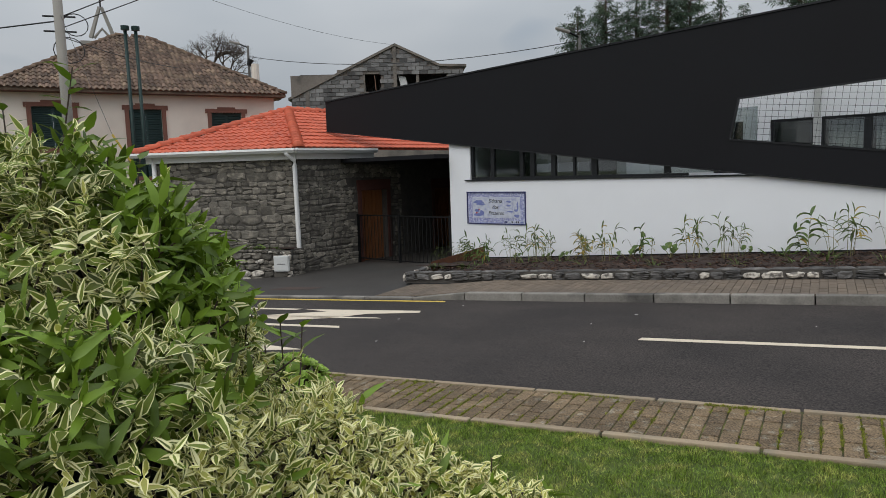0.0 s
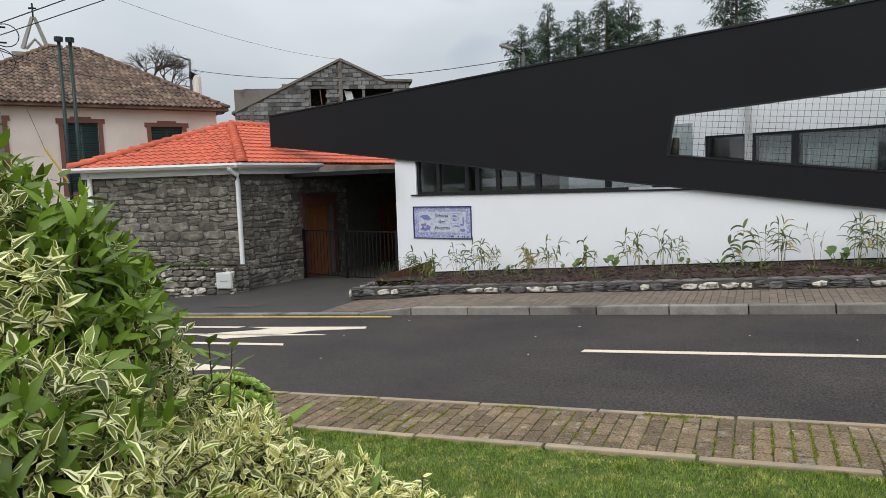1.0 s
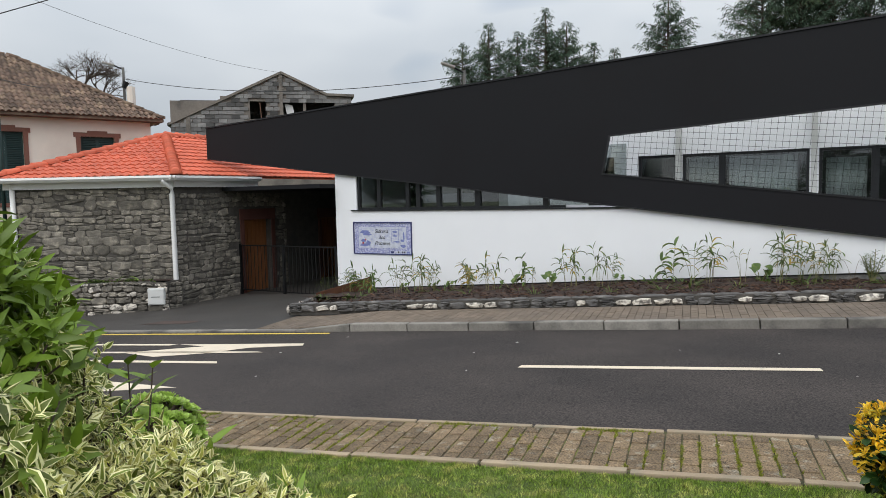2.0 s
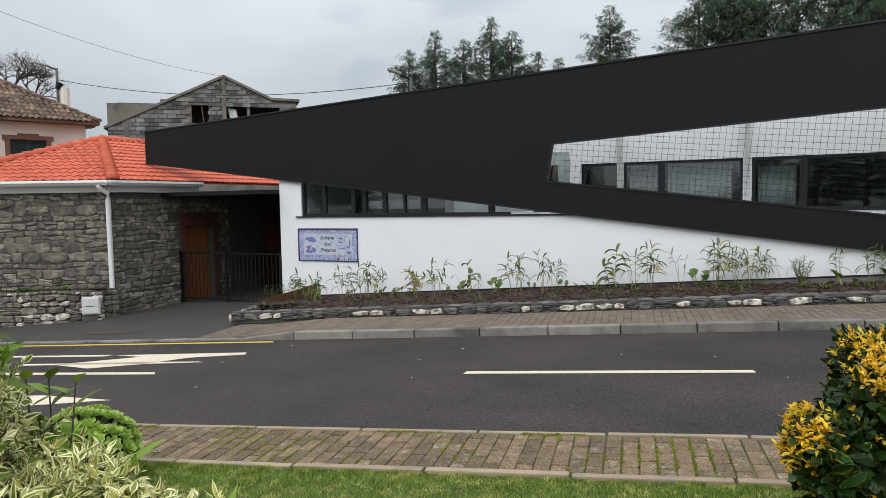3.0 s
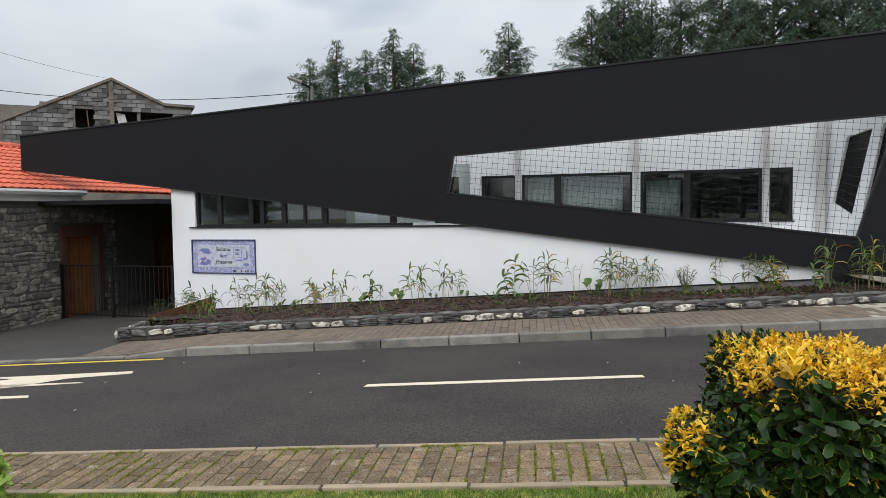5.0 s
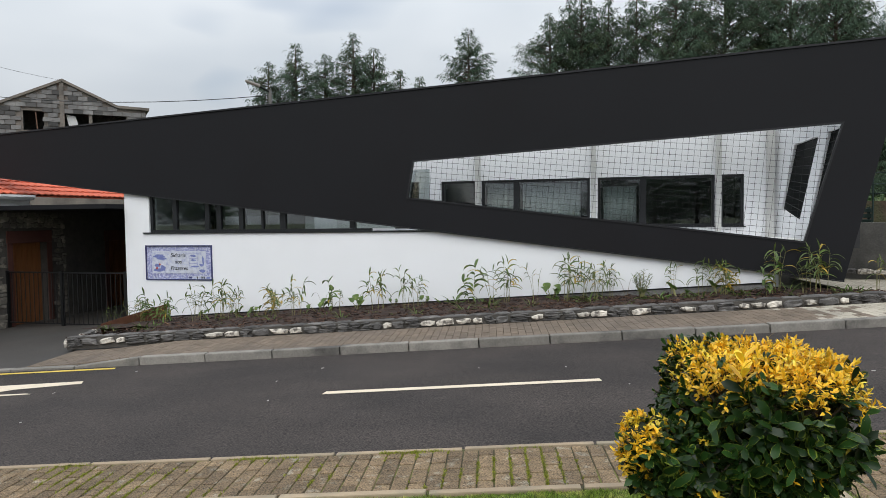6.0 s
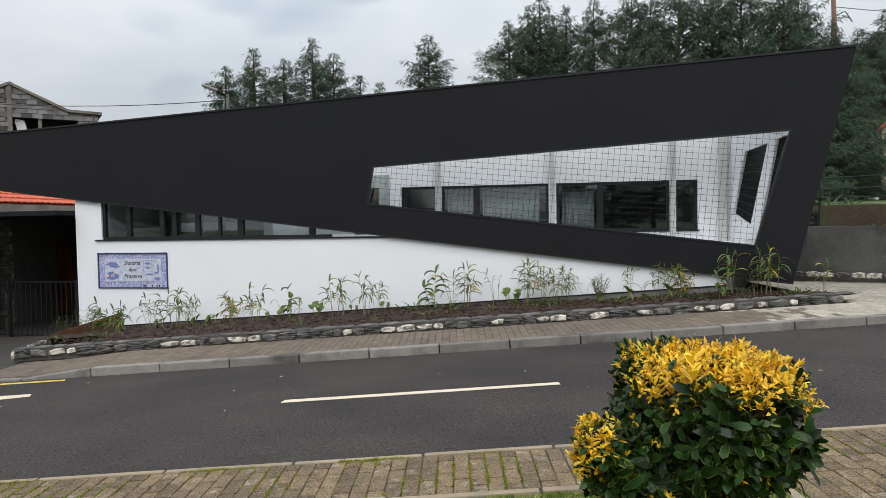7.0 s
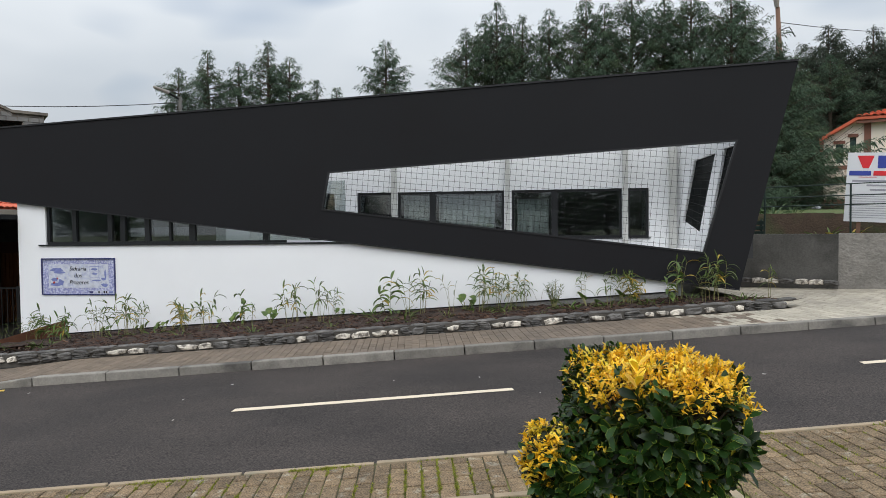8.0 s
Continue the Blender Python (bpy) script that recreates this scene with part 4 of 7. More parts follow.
# dark panel added behind the empty openings to make them look unlit
part("partition", local(-4.94, 3.14, 1.6, 1.8, 3, 6.9, M_RUIN), M_DARKSTONE, ruin)
bm = bmesh.new()
for a, b in (((-5.35, 5.46), (0.0, 8.0)), ((0.0, 8.0), (2.2, 6.96)), ((2.2, 6.96), (3.55, 6.92))):
    prism(bm, [M_RUIN @ Vector((a[0], -0.06, a[1])), M_RUIN @ Vector((b[0], -0.06, b[1])), M_RUIN @ Vector((b[0], -0.06, b[1] + 0.12)), M_RUIN @ Vector((a[0], -0.06, a[1] + 0.12))], M_RUIN.to_3x3() @ Vector((0, 8, 0)))
part("roof_slab", bm, M_SLAB, ruin, "bare concrete roof slab")
part("dormer", local(-4.15, -3.15, 1.5, 5, 5.5, 6.86, M_RUIN), M_SLAB, ruin)
part("dormer", local(-3.1, -1.9, 2.5, 5, 5.5, 7.25, M_RUIN), M_SLAB, ruin)
part("column", local(-0.12, 0.06, -0.02, 0.058, 3, 7.98, M_RUIN), M_SLAB, ruin)
part("column", local(-4.5, -4.3, -0.02, 0.058, 3, 5.9, M_RUIN), M_SLAB, ruin)
bm = bmesh.new()
prism(bm, [M_RUIN @ Vector(p) for p in ((0.25, 0.15, 5.95), (0.62, 0.15, 5.98), (0.5, 0.18, 6.5), (0.12, 0.2, 6.58))], M_RUIN.to_3x3() @ Vector((0, 0.02, 0)))
part("torn_sheet", bm, M_WHITEPLASTIC, ruin, "torn pale plastic sheet")
part("stick", tubed([M_RUIN @ Vector((-1.05, 0.03, 6.6)), M_RUIN @ Vector((-1.0, 0.03, 5.85))], 0.025, sides=5), M_POLEWOOD, ruin)

# ---- poles, masts and wires ----
def pole(name, label, base, top, r0, r1, mat, cat="pole"):
    ob = thing(name, label, cat, base)
    part("shaft", tubed([base, top], r0, r1, 8), mat, ob, smooth=True)
    return ob


p = pole("utility_pole", "grey concrete utility pole beside the cream house", (-20.42, 8.33, -1.2), (-20.40, 8.35, 8.6), 0.17, 0.12, M_POLE)
for z in (6.3, 5.9, 7.2):
    part("insulator_arm", tubed([(-20.6, 8.0, z), (-20.2, 8.7, z)], 0.025, sides=6), M_IRON, p)
part("cable_loop", tubed([Vector((-20.3, 8.5, 5.4)) + Vector((0.15 * math.sin(t), 0.35 * math.sin(t), 0.35 * math.cos(t))) for t in (k * math.pi / 8 for k in range(17))], 0.014, sides=5), M_CABLE, p)
part("cable_loop", tubed([Vector((-20.25, 8.7, 6.1)) + Vector((0.1 * math.sin(t), 0.3 * math.sin(t), 0.3 * math.cos(t))) for t in (k * math.pi / 8 for k in range(17))], 0.014, sides=5), M_CABLE, p)
for at in ((-17.33, 8.62), (-17.23, 8.84)):
    m = pole("flue_pipe", "dark green metal flue pipe with a flat cap", (at[0], at[1], -0.9), (at[0], at[1], 5.5), 0.044, 0.044, M_GREENMETAL, "flue pipe")
    part("cap", tubed([(at[0], at[1], 5.52), (at[0], at[1], 5.62)], 0.1, 0.1, 10), M_GREENMETAL, m)
guy = thing("guy_wire", "stay wire with a yellow plastic guard", "cable", (-17.4, 8.9, 2.0))
part("guard", tubed([(-17.69, 8.25, 2.95), (-17.48, 8.7, 2.05)], 0.03, sides=6), M_YELLOW, guy)
part("wire", tubed([(-17.69, 8.25, 2.95), (-20.35, 8.35, 6.4)], 0.006, sides=4), M_CABLE, guy)

spire = thing("church_spire", "grey open church spire with a cross", "church", (-40.8, 19.1, 0))
S0, SR = Vector((-40.77, 19.12, 11.7)), Vector((0.43, 0.90, 0))
for k in (-1, 1):
    part("leg", tubed([S0 + SR * 0.05 * k, S0 + SR * 0.62 * k + Vector((0, 0, -1.75))], 0.10, 0.13, 4), M_POLE, spire)
part("infill", tubed([S0 + SR * -0.45 + Vector((0, 0, -1.75)), S0 + Vector((0, 0, -1.2)), S0 + SR * 0.45 + Vector((0, 0, -1.75))], 0.08, sides=4), M_POLE, spire)
part("tower", boxed(-1.1, 1.1, -1.1, 1.1, 0, 9.6, Matrix.Translation((-40.8, 19.1, 0)) @ pose(0, 0, 0, 0, 0, 64)), M_POLE, spire)
cr = part("cross", tubed([S0, S0 + Vector((0, 0, 0.75))], 0.05, sides=4), M_IRON, spire)
part("cross_bar", tubed([S0 + SR * -0.2 + Vector((0, 0, 0.48)), S0 + SR * 0.2 + Vector((0, 0, 0.48))], 0.05, sides=4), M_IRON, cr)


def street_lamp(base, top, arm):
    ob = pole("street_lamp", "thin grey street lamp with a short arm", base, top, 0.09, 0.06, M_CONC, "street lamp")
    t = Vector(top)
    part("arm", tubed([t - Vector((0, 0, 0.1)), Vector(arm)], 0.035, sides=6), M_IRON, ob)
    a = Vector(arm)
    d = (a - t).normalized()
    hd = bmesh.new()
    tube(hd, [a - d * 0.05, a + d * 0.15, a + d * 0.42, a + d * 0.5], 0.07, 0.05, 8)
    part("lamp_head", hd, M_POLE, ob)


street_lamp((-31.0, 22.0, 0), (-31.0, 22.0, 8.55), (-31.24, 21.62, 8.64))
ch = thing("chimney", "round cream chimney with a dark cowl", "chimney", (-30.84, 22.2, 3))
part("shaft", tubed([(-30.84, 22.25, 3), (-30.84, 22.25, 7.62)], 0.22, 0.2, 10), M_PINK, ch)
part("cowl", tubed([(-31.02, 22.0, 7.55), (-30.96, 22.1, 7.85)], 0.11, 0.16, 8), M_IRON, ch)
street_lamp((-12.3, 22.9, 0), (-12.3, 22.9, 6.5), (-12.55, 22.5, 6.6))


def wire(points, sag=0.0, r=0.012):
    a, b = Vector(points[0]), Vector(points[1])
    pts = [a.lerp(b, k / 12) - Vector((0, 0, sag * 4 * (k / 12) * (1 - k / 12))) for k in range(13)]
    tagged(part("overhead_wire", tubed(pts, r, sides=4), M_CABLE), "thin dark overhead wire between poles", "wire", "overhead wires")


wire([(-20.4, 8.4, 7.2), (-45, -6, 6.4)], 0.4, 0.025)
wire([(-20.4, 8.4, 6.2), (-45, -8, 5.6)], 0.3, 0.02)
wire([(-20.4, 8.4, 6.3), (-14.0, 14.6, 9.6)], 0.0, 0.016)
wire([(-20.4, 8.4, 6.0), (-14.2, 14.0, 8.8)], 0.0, 0.014)
wire([(-20.35, 8.4, 5.75), (-22.5, 13, 5.6)], 0.1, 0.012)
wire([(-31.0, 22.0, 8.0), (-12.3, 22.9, 6.3)], 0.6, 0.014)
wire([(-20.4, 8.35, 8.4), (-23.9, 25.6, 8.05)], 0.5, 0.006)

# ---- planting bed along the white wall ----
def front_y(x):
    return (D_EDGE + 0.12 + UY * x) / UX


def wall_foot(x):
    return -0.29 + 0.0727 * (x + 10.17)


def back_of_bed(x):
    if x <= 2.5:
        return 12.44, wall_foot(x) - 0.02 - 0.085 * max(0.0, min(1.0, (x + 1.5) / 2.0))
    t = (x - 2.5) / 1.95
    return 12.6 * (1 - t) + (front_y(4.45) + 0.1) * t, 0.53 + 0.03 * t


def build_bed():
    bm = bmesh.new()
    nx, ny = 150, 16
    rows = []
    for i in range(nx + 1):
        x = -9.62 + (4.45 + 9.62) * i / nx
        yb, zb = back_of_bed(x)
        yf, zf = max(front_y(x), 10.55) if x < -8 else front_y(x), street_z(x, front_y(x)) + 0.23
        row = []
        for k in range(ny + 1):
            t = k / ny
            p = Vector((x, yf + (yb - yf) * t, zf + (zb - zf) * t ** 0.8))
            p.z += 0.035 * noise.noise(p * 5) + 0.02 * noise.noise(p * 14)
            row.append(bm.verts.new(p))
        rows.append(row)
    for a, b in zip(rows, rows[1:]):
        for k in range(ny):
            bm.faces.new((a[k], b[k], b[k + 1], a[k + 1]))
    return tagged(part("planting_bed", bm, M_SOIL, smooth=True), "dark brown soil bed with bark chips", "planting bed", kind="structure")


bed = build_bed()


def soil_z(x, y):
    yb, zb = back_of_bed(x)
    yf, zf = front_y(x), street_z(x, front_y(x)) + 0.23
    t = max(0.0, min(1.0, (y - yf) / (yb - yf)))
    return zf + (zb - zf) * t ** 0.8


# chips and clods on the soil
rnd = random.Random(11)
bm = bmesh.new()
for k in range(3600):
    x = rnd.uniform(-9.0, 4.0)
    yb, _ = back_of_bed(x)
    y = rnd.uniform(front_y(x) + 0.05, yb)
    r = rnd.uniform(0.006, 0.026)
    m = pose(x, y, soil_z(x, y) + 0.006, rnd.uniform(-25, 25), rnd.uniform(-25, 25), rnd.uniform(0, 180))
    box(bm, -r * rnd.uniform(1, 4.5), r, -r * 0.5, r * 0.35, -r * 0.3, r * 0.4, m)
M_CHIP = surface("bark_chip", (0.042, 0.021, 0.014), 0.9, var=0.3, scale=20, fine=80, bump=0.3, rand=0.9, island=True, tint=(0.10, 0.058, 0.036), tint_scale=8)
tagged(part("bark_chips", bm, M_CHIP), "scattered brown bark chips and clods on the bed", "bark chips", kind="stuff")
# membrane at the wall's foot: grey sheet with a dark top bead
M_SHEET = surface("grey_membrane", (0.17, 0.165, 0.16), 0.8, var=0.6, scale=30, fine=90, bump=0.8, dist=0.01)
for name, mat, lo, hi, out, label in (("membrane_sheet", M_SHEET, -0.2, -0.012, 0.01, "grey dimpled waterproof sheet at the wall's foot"), ("membrane_strip", M_IRON, -0.01, 0.012, 0.02, "dark bead along the foot of the wall")):
    bm = bmesh.new()
    prism(bm, [(x, Y_WALL - out, wall_foot(x) + h) for x, h in ((-9.3, lo), (2.52, lo), (2.52, hi), (-9.3, hi))], (0, out - 0.001, 0))
    tagged(part(name, bm, mat), label, "trim", kind="structure")

rust = thing("steel_edging", "rusty corten steel sheet holding the bed", "edging", (-9.15, 11.4, -0.3))
bm = bmesh.new()
prism(bm, [(-9.56, 11.0, -0.42), (-9.12, 12.38, -0.36), (-9.12, 12.38, 0.06), (-9.56, 11.0, -0.16)], (-0.012, 0.002, 0))
part("sheet", bm, M_RUST, rust)
part("peg", tubed([(-9.41, 11.5, -0.48), (-9.41, 11.5, -0.10)], 0.012, sides=5), M_RUST, rust)

bed_edge = thing("bed_edging", "low dry-stone edging of dark and pale stones", "edging", street(0, D_EDGE, 0.1), kind="structure")
bm = bmesh.new()
n = 60
for a, b in zip(range(n), range(1, n + 1)):
    s0, s1 = -7.05 + 13.15 * a / n, -7.05 + 13.15 * b / n
    prism(bm, [street(s0, D_EDGE + 0.04, 0.05), street(s1, D_EDGE + 0.04, 0.05), street(s1, D_EDGE + 0.04, 0.245), street(s0, D_EDGE + 0.04, 0.245)], Vector((-UY, UX, 0)) * 0.16)
bed_core = part("mortar", bm, M_MORTAR, bed_edge)

# ---- bed plants ----
def leaf_blade(bm, base, direction, length, width, droop, twist=0.0, segs=4):
    """A pointed, folded, drooping leaf."""
    d = Vector(direction).normalized()
    side = d.cross(Vector((0, 0, 1)))
    side = side.normalized() if side.length > 1e-3 else Vector((1, 0, 0))
    side = Matrix.Rotation(twist, 3, d) @ side
    p = Vector(base)
    prev = None
    for k in range(segs + 1):
        t = k / segs
        w = width * (0.25 + 1.5 * t) * (1 - t) ** 0.7 * 1.25 if t > 0 else width * 0.2
        up = side.cross(d) * (w * 0.35)
        row = [bm.verts.new(p - side * w / 2 + up), bm.verts.new(p), bm.verts.new(p + side * w / 2 + up)] if t < 1 else [bm.verts.new(p)] * 3
        if prev:
            if t < 1:
                bm.faces.new((prev[0], prev[1], row[1], row[0]))
                bm.faces.new((prev[1], prev[2], row[2], row[1]))
            else:
                bm.faces.new((prev[0], prev[1], row[0]))
                bm.faces.new((prev[1], prev[2], row[0]))
        prev = row
        d = (d + Vector((0, 0, -droop / segs))).normalized()
        p = p + d * (length / segs)


def leaf_material(name, base, rand=0.35, tint=None, rough=0.5, through_light=0.25, **k):
    return surface(name, base, rough, var=0.18, scale=9, fine=60, bump=0.1, rand=rand, island=True, tint=tint, tint_scale=9, through_light=through_light, **k)


M_REED = leaf_material("reed_leaf", (0.09, 0.135, 0.03), tint=(0.22, 0.22, 0.05), tint_at=(0.55, 0.75))
M_REEDYEL = leaf_material("yellowed_leaf", (0.42, 0.30, 0.05), tint=(0.30, 0.27, 0.06))
M_BROADLEAF = leaf_material("broad_leaf", (0.085, 0.145, 0.03), tint=(0.17, 0.22, 0.05), tint_at=(0.5, 0.7))
M_DARKLEAF = leaf_material("dark_leaf", (0.045, 0.085, 0.025))
M_STEM = surface("pale_stem", (0.20, 0.19, 0.075), 0.6, var=0.2, bump=0.0)
M_STEMBROWN = surface("brown_stem", (0.16, 0.11, 0.06), 0.8, var=0.2, bump=0.0)


def reed_plant(seed, stems, mat, dry=0.2, spread=0.2, leaves=5, wide=0.021, bare=0.62):
    """Thin canes one unit high, with narrow arching leaves towards the top."""
    r = random.Random(seed)
    ob = thing("ginger_plant", "slender young ginger plant with lance leaves", "plant", (0, 0, 0), "bed plants")
    sb, lb, yb = bmesh.new(), bmesh.new(), bmesh.new()
    for k in range(stems):
        a = r.uniform(0, 2 * math.pi)
        h = r.uniform(0.5, 0.84) if k else 0.84
        lean = r.uniform(0.05, spread)
        foot_ = Vector((0.10 * math.cos(a), 0.07 * math.sin(a), -0.06))
        pts = [foot_ + Vector((math.cos(a) * lean * t * t, math.sin(a) * lean * t * t * 0.6, h * t)) for t in (0, 0.25, 0.5, 0.75, 1)]
        tube(sb, pts, 0.0062, 0.0034, 5)
        n = r.randint(leaves - 1, leaves + 1)
        for j in range(n):
            t = bare + (0.999 - bare) * j / max(1, n - 1)
            q = pts[int(t * 4)].lerp(pts[int(t * 4) + 1], t * 4 - int(t * 4))
            b = r.choice((0, math.pi)) + r.gauss(0, 0.7)
            leaf_blade(yb if r.random() < dry else lb, q, (math.cos(b), 0.7 * math.sin(b), r.uniform(0.4, 1.5)), r.uniform(0.24, 0.42), wide * 1.9 * r.uniform(0.8, 1.3), r.uniform(1.0, 2.6), r.uniform(-0.9, 0.9), segs=5)
        leaf_blade(lb, pts[-1], (r.gauss(0, 0.25), r.gauss(0, 0.25), 1.0), r.uniform(0.16, 0.26), wide * 1.9, r.uniform(0.2, 0.8), r.uniform(-0.9, 0.9), segs=4)
    part("stalk", sb, M_STEM, ob)
    part("foliage", lb, mat, ob)
    if len(yb.verts):
        part("dry_foliage", yb, M_REEDYEL, ob, "yellowing leaves")
    else:
        yb.free()
    return ob


def round_leaf_plant(seed):
    r = random.Random(seed)
    ob = thing("round_leaf_plant", "small plant with round green leaves", "plant", (0, 0, 0), "bed plants")
    sb, lb = bmesh.new(), bmesh.new()
    for k in range(r.randint(3, 5)):
        a = r.uniform(0, 2 * math.pi)
        h = r.uniform(0.08, 0.22)
        top = Vector((0.12 * math.cos(a), 0.1 * math.sin(a), h))
        tube(sb, [(0, 0, -0.03), top * 0.6, top], 0.006, 0.004, 5)
        rad = r.uniform(0.04, 0.068)
        tilt = Euler((r.uniform(0.5, 1.1), r.uniform(-0.4, 0.4), r.uniform(-0.6, 0.6))).to_matrix()
        c = lb.verts.new(top)
        rim = [lb.verts.new(top + tilt @ Vector((rad * math.cos(t) * (1 + 0.08 * math.sin(3 * t)), rad * math.sin(t), 0.018 * math.cos(2 * t) + 0.012))) for t in (2 * math.pi * q / 12 for q in range(12))]
        for q in range(12):
            lb.faces.new((c, rim[q], rim[(q + 1) % 12]))
    part("stalk", sb, M_STEM, ob)
    part("foliage", lb, M_BROADLEAF, ob)
    return ob


def tuft_plant(seed, mat, tall=0.2, n=16, label="low grassy tuft in the bed"):
    r = random.Random(seed)
    ob = thing("bed_tuft", label, "plant", (0, 0, 0), "bed plants")
    lb = bmesh.new()
    for k in range(n):
        b = r.uniform(0, 2 * math.pi)
        leaf_blade(lb, (0.05 * math.cos(b), 0.05 * math.sin(b), -0.02), (math.cos(b), math.sin(b), r.uniform(0.5, 2)), tall * r.uniform(0.6, 1.2), r.uniform(0.012, 0.026), r.uniform(0.6, 1.8))
    part("foliage", lb, mat, ob)
    return ob


def bushy_plant(seed):
    """Upright feathery shoots."""
    r = random.Random(seed)
    ob = thing("feathery_plant", "bushy feathery green plant in the bed", "plant", (0, 0, 0), "bed plants")
    lb, sb = bmesh.new(), bmesh.new()
    for k in range(7):
        a = r.uniform(0, 2 * math.pi)
        tip = Vector((0.16 * math.cos(a), 0.1 * math.sin(a), r.uniform(0.3, 0.5)))
        tube(sb, [(0, 0, -0.03), tip * 0.5, tip], 0.008, 0.004, 5)
        for j in range(26):
            q = tip * (0.2 + 0.8 * j / 26)
            b = r.uniform(0, 2 * math.pi)
            leaf_blade(lb, q, (math.cos(b), math.sin(b), 1.1), 0.09, 0.016, 0.7, segs=3)
    part("stalk", sb, M_STEM, ob)
    part("foliage", lb, M_REED, ob)
    return ob


def arching_plant(seed):
    """A few bare arching stems, each with a dark hanging leaf."""
    r = random.Random(seed)
    ob = thing("arching_plant", "bare arching stem with a dark wilted leaf", "plant", (0, 0, 0), "bed plants")
    sb, lb = bmesh.new(), bmesh.new()
    for k, q in enumerate((-1, 1)):
        w = r.uniform(0.25, 0.42)
        pts = [Vector((q * w * t, 0.02 * t, 0.75 * math.sin(t * 1.9) - 0.03)) for t in (0, 0.2, 0.4, 0.6, 0.8, 1.0)]
        tube(sb, pts, 0.006, 0.003, 5)
        leaf_blade(lb, pts[-1], (q, 0.1, -0.4), 0.22, 0.05, 1.2, 0.4)
    part("stalk", sb, M_STEMBROWN, ob)
    part("foliage", lb, M_DARKLEAF, ob)
    return ob


PROTO = {
    "thin": reed_plant(1, 4, M_REED, 0.1, 0.25, 4), "reed": reed_plant(2, 4, M_REED, 0.2, 0.22, 5), "tall": reed_plant(3, 4, M_REED, 0.3, 0.16, 5, 0.026), "sparse": reed_plant(4, 3, M_REED, 0.25, 0.3, 3, 0.022, 0.6),
    "yellow": reed_plant(5, 6, M_REED, 0.75, 0.25, 7, 0.036, 0.3), "bushy": reed_plant(12, 5, M_BROADLEAF, 0.08, 0.3, 6, 0.034, 0.35), "broad": reed_plant(13, 2, M_BROADLEAF, 0.1, 0.2, 8, 0.052, 0.3),
    "bare": reed_plant(14, 3, M_REED, 0.3, 0.35, 1, 0.02, 0.85), "arch": arching_plant(15),
    "round": round_leaf_plant(6), "round2": round_leaf_plant(7), "tuft": tuft_plant(8, M_REED), "low": tuft_plant(9, M_BROADLEAF, 0.15, 12), "feather": bushy_plant(10)}
PROTO_USED = set()


def plant(kind, x, f, scale=1.0):
    """Set a plant at x, at the share f of the bed's depth."""
    yf, yb = front_y(x), back_of_bed(x)[0]
    y = yf + (yb - yf) * f
    ob = PROTO[kind]
    if kind in PROTO_USED:
        ob = copy_thing(ob, pose(0, 0, 0))
    PROTO_USED.add(kind)
    ob.location, ob.rotation_euler, ob.scale = (x, y, soil_z(x, y)), (0, 0, rnd.uniform(0, 6.28)), (scale, scale, scale)


# canes: kind, place along the wall, height of the tip
CANES = [("thin", -9.62, 0.42), ("thin", -9.40, 0.52), ("sparse", -9.22, 0.5), ("reed", -9.0, 0.56), ("bushy", -8.78, 0.70), ("bushy", -8.45, 0.64), ("sparse", -8.1, 0.58), ("thin", -7.77, 0.78), ("tall", -7.6, 0.80), ("sparse", -7.45, 0.5),
         ("thin", -7.27, 0.80), ("sparse", -7.09, 0.64), ("yellow", -6.39, 0.62), ("reed", -6.14, 0.58), ("sparse", -5.92, 0.46), ("tall", -5.73, 0.78), ("broad", -5.20, 0.70), ("sparse", -5.05, 0.44)]
CANES_UP = [("tall", -4.36, 0.80), ("sparse", -4.14, 0.74), ("thin", -3.72, 0.84), ("reed", -3.6, 0.66), ("broad", -2.53, 0.84), ("tall", -1.92, 0.88), ("sparse", -2.1, 0.75), ("bare", -1.4, 0.66), ("sparse", -0.92, 0.84), ("tall", -0.84, 0.88),
            ("reed", -0.58, 0.72), ("sparse", -0.40, 0.66), ("tall", -0.30, 0.68), ("thin", -0.12, 0.70), ("sparse", 0.92, 0.62), ("thin", 1.36, 0.68), ("sparse", 1.5, 0.62), ("yellow", 1.82, 0.58), ("reed", 1.72, 0.66)]
for kind, x, tall in CANES + CANES_UP:
    plant(kind, x, rnd.uniform(0.62, 0.85), tall)
for kind, x, f, sc in (("broad", 2.36, 0.45, 0.72), ("sparse", 2.52, 0.5, 0.84), ("tall", 3.02, 0.5, 0.88), ("reed", 3.22, 0.5, 0.82), ("sparse", 2.9, 0.4, 0.55), ("sparse", 3.95, 0.9, 0.6), ("low", 3.45, 0.5, 1.6), ("tuft", 3.55, 0.4, 1.2), ("low", 3.7, 0.6, 1.3), ("tuft", 2.7, 0.6, 1.2)):
    plant(kind, x, f, sc)
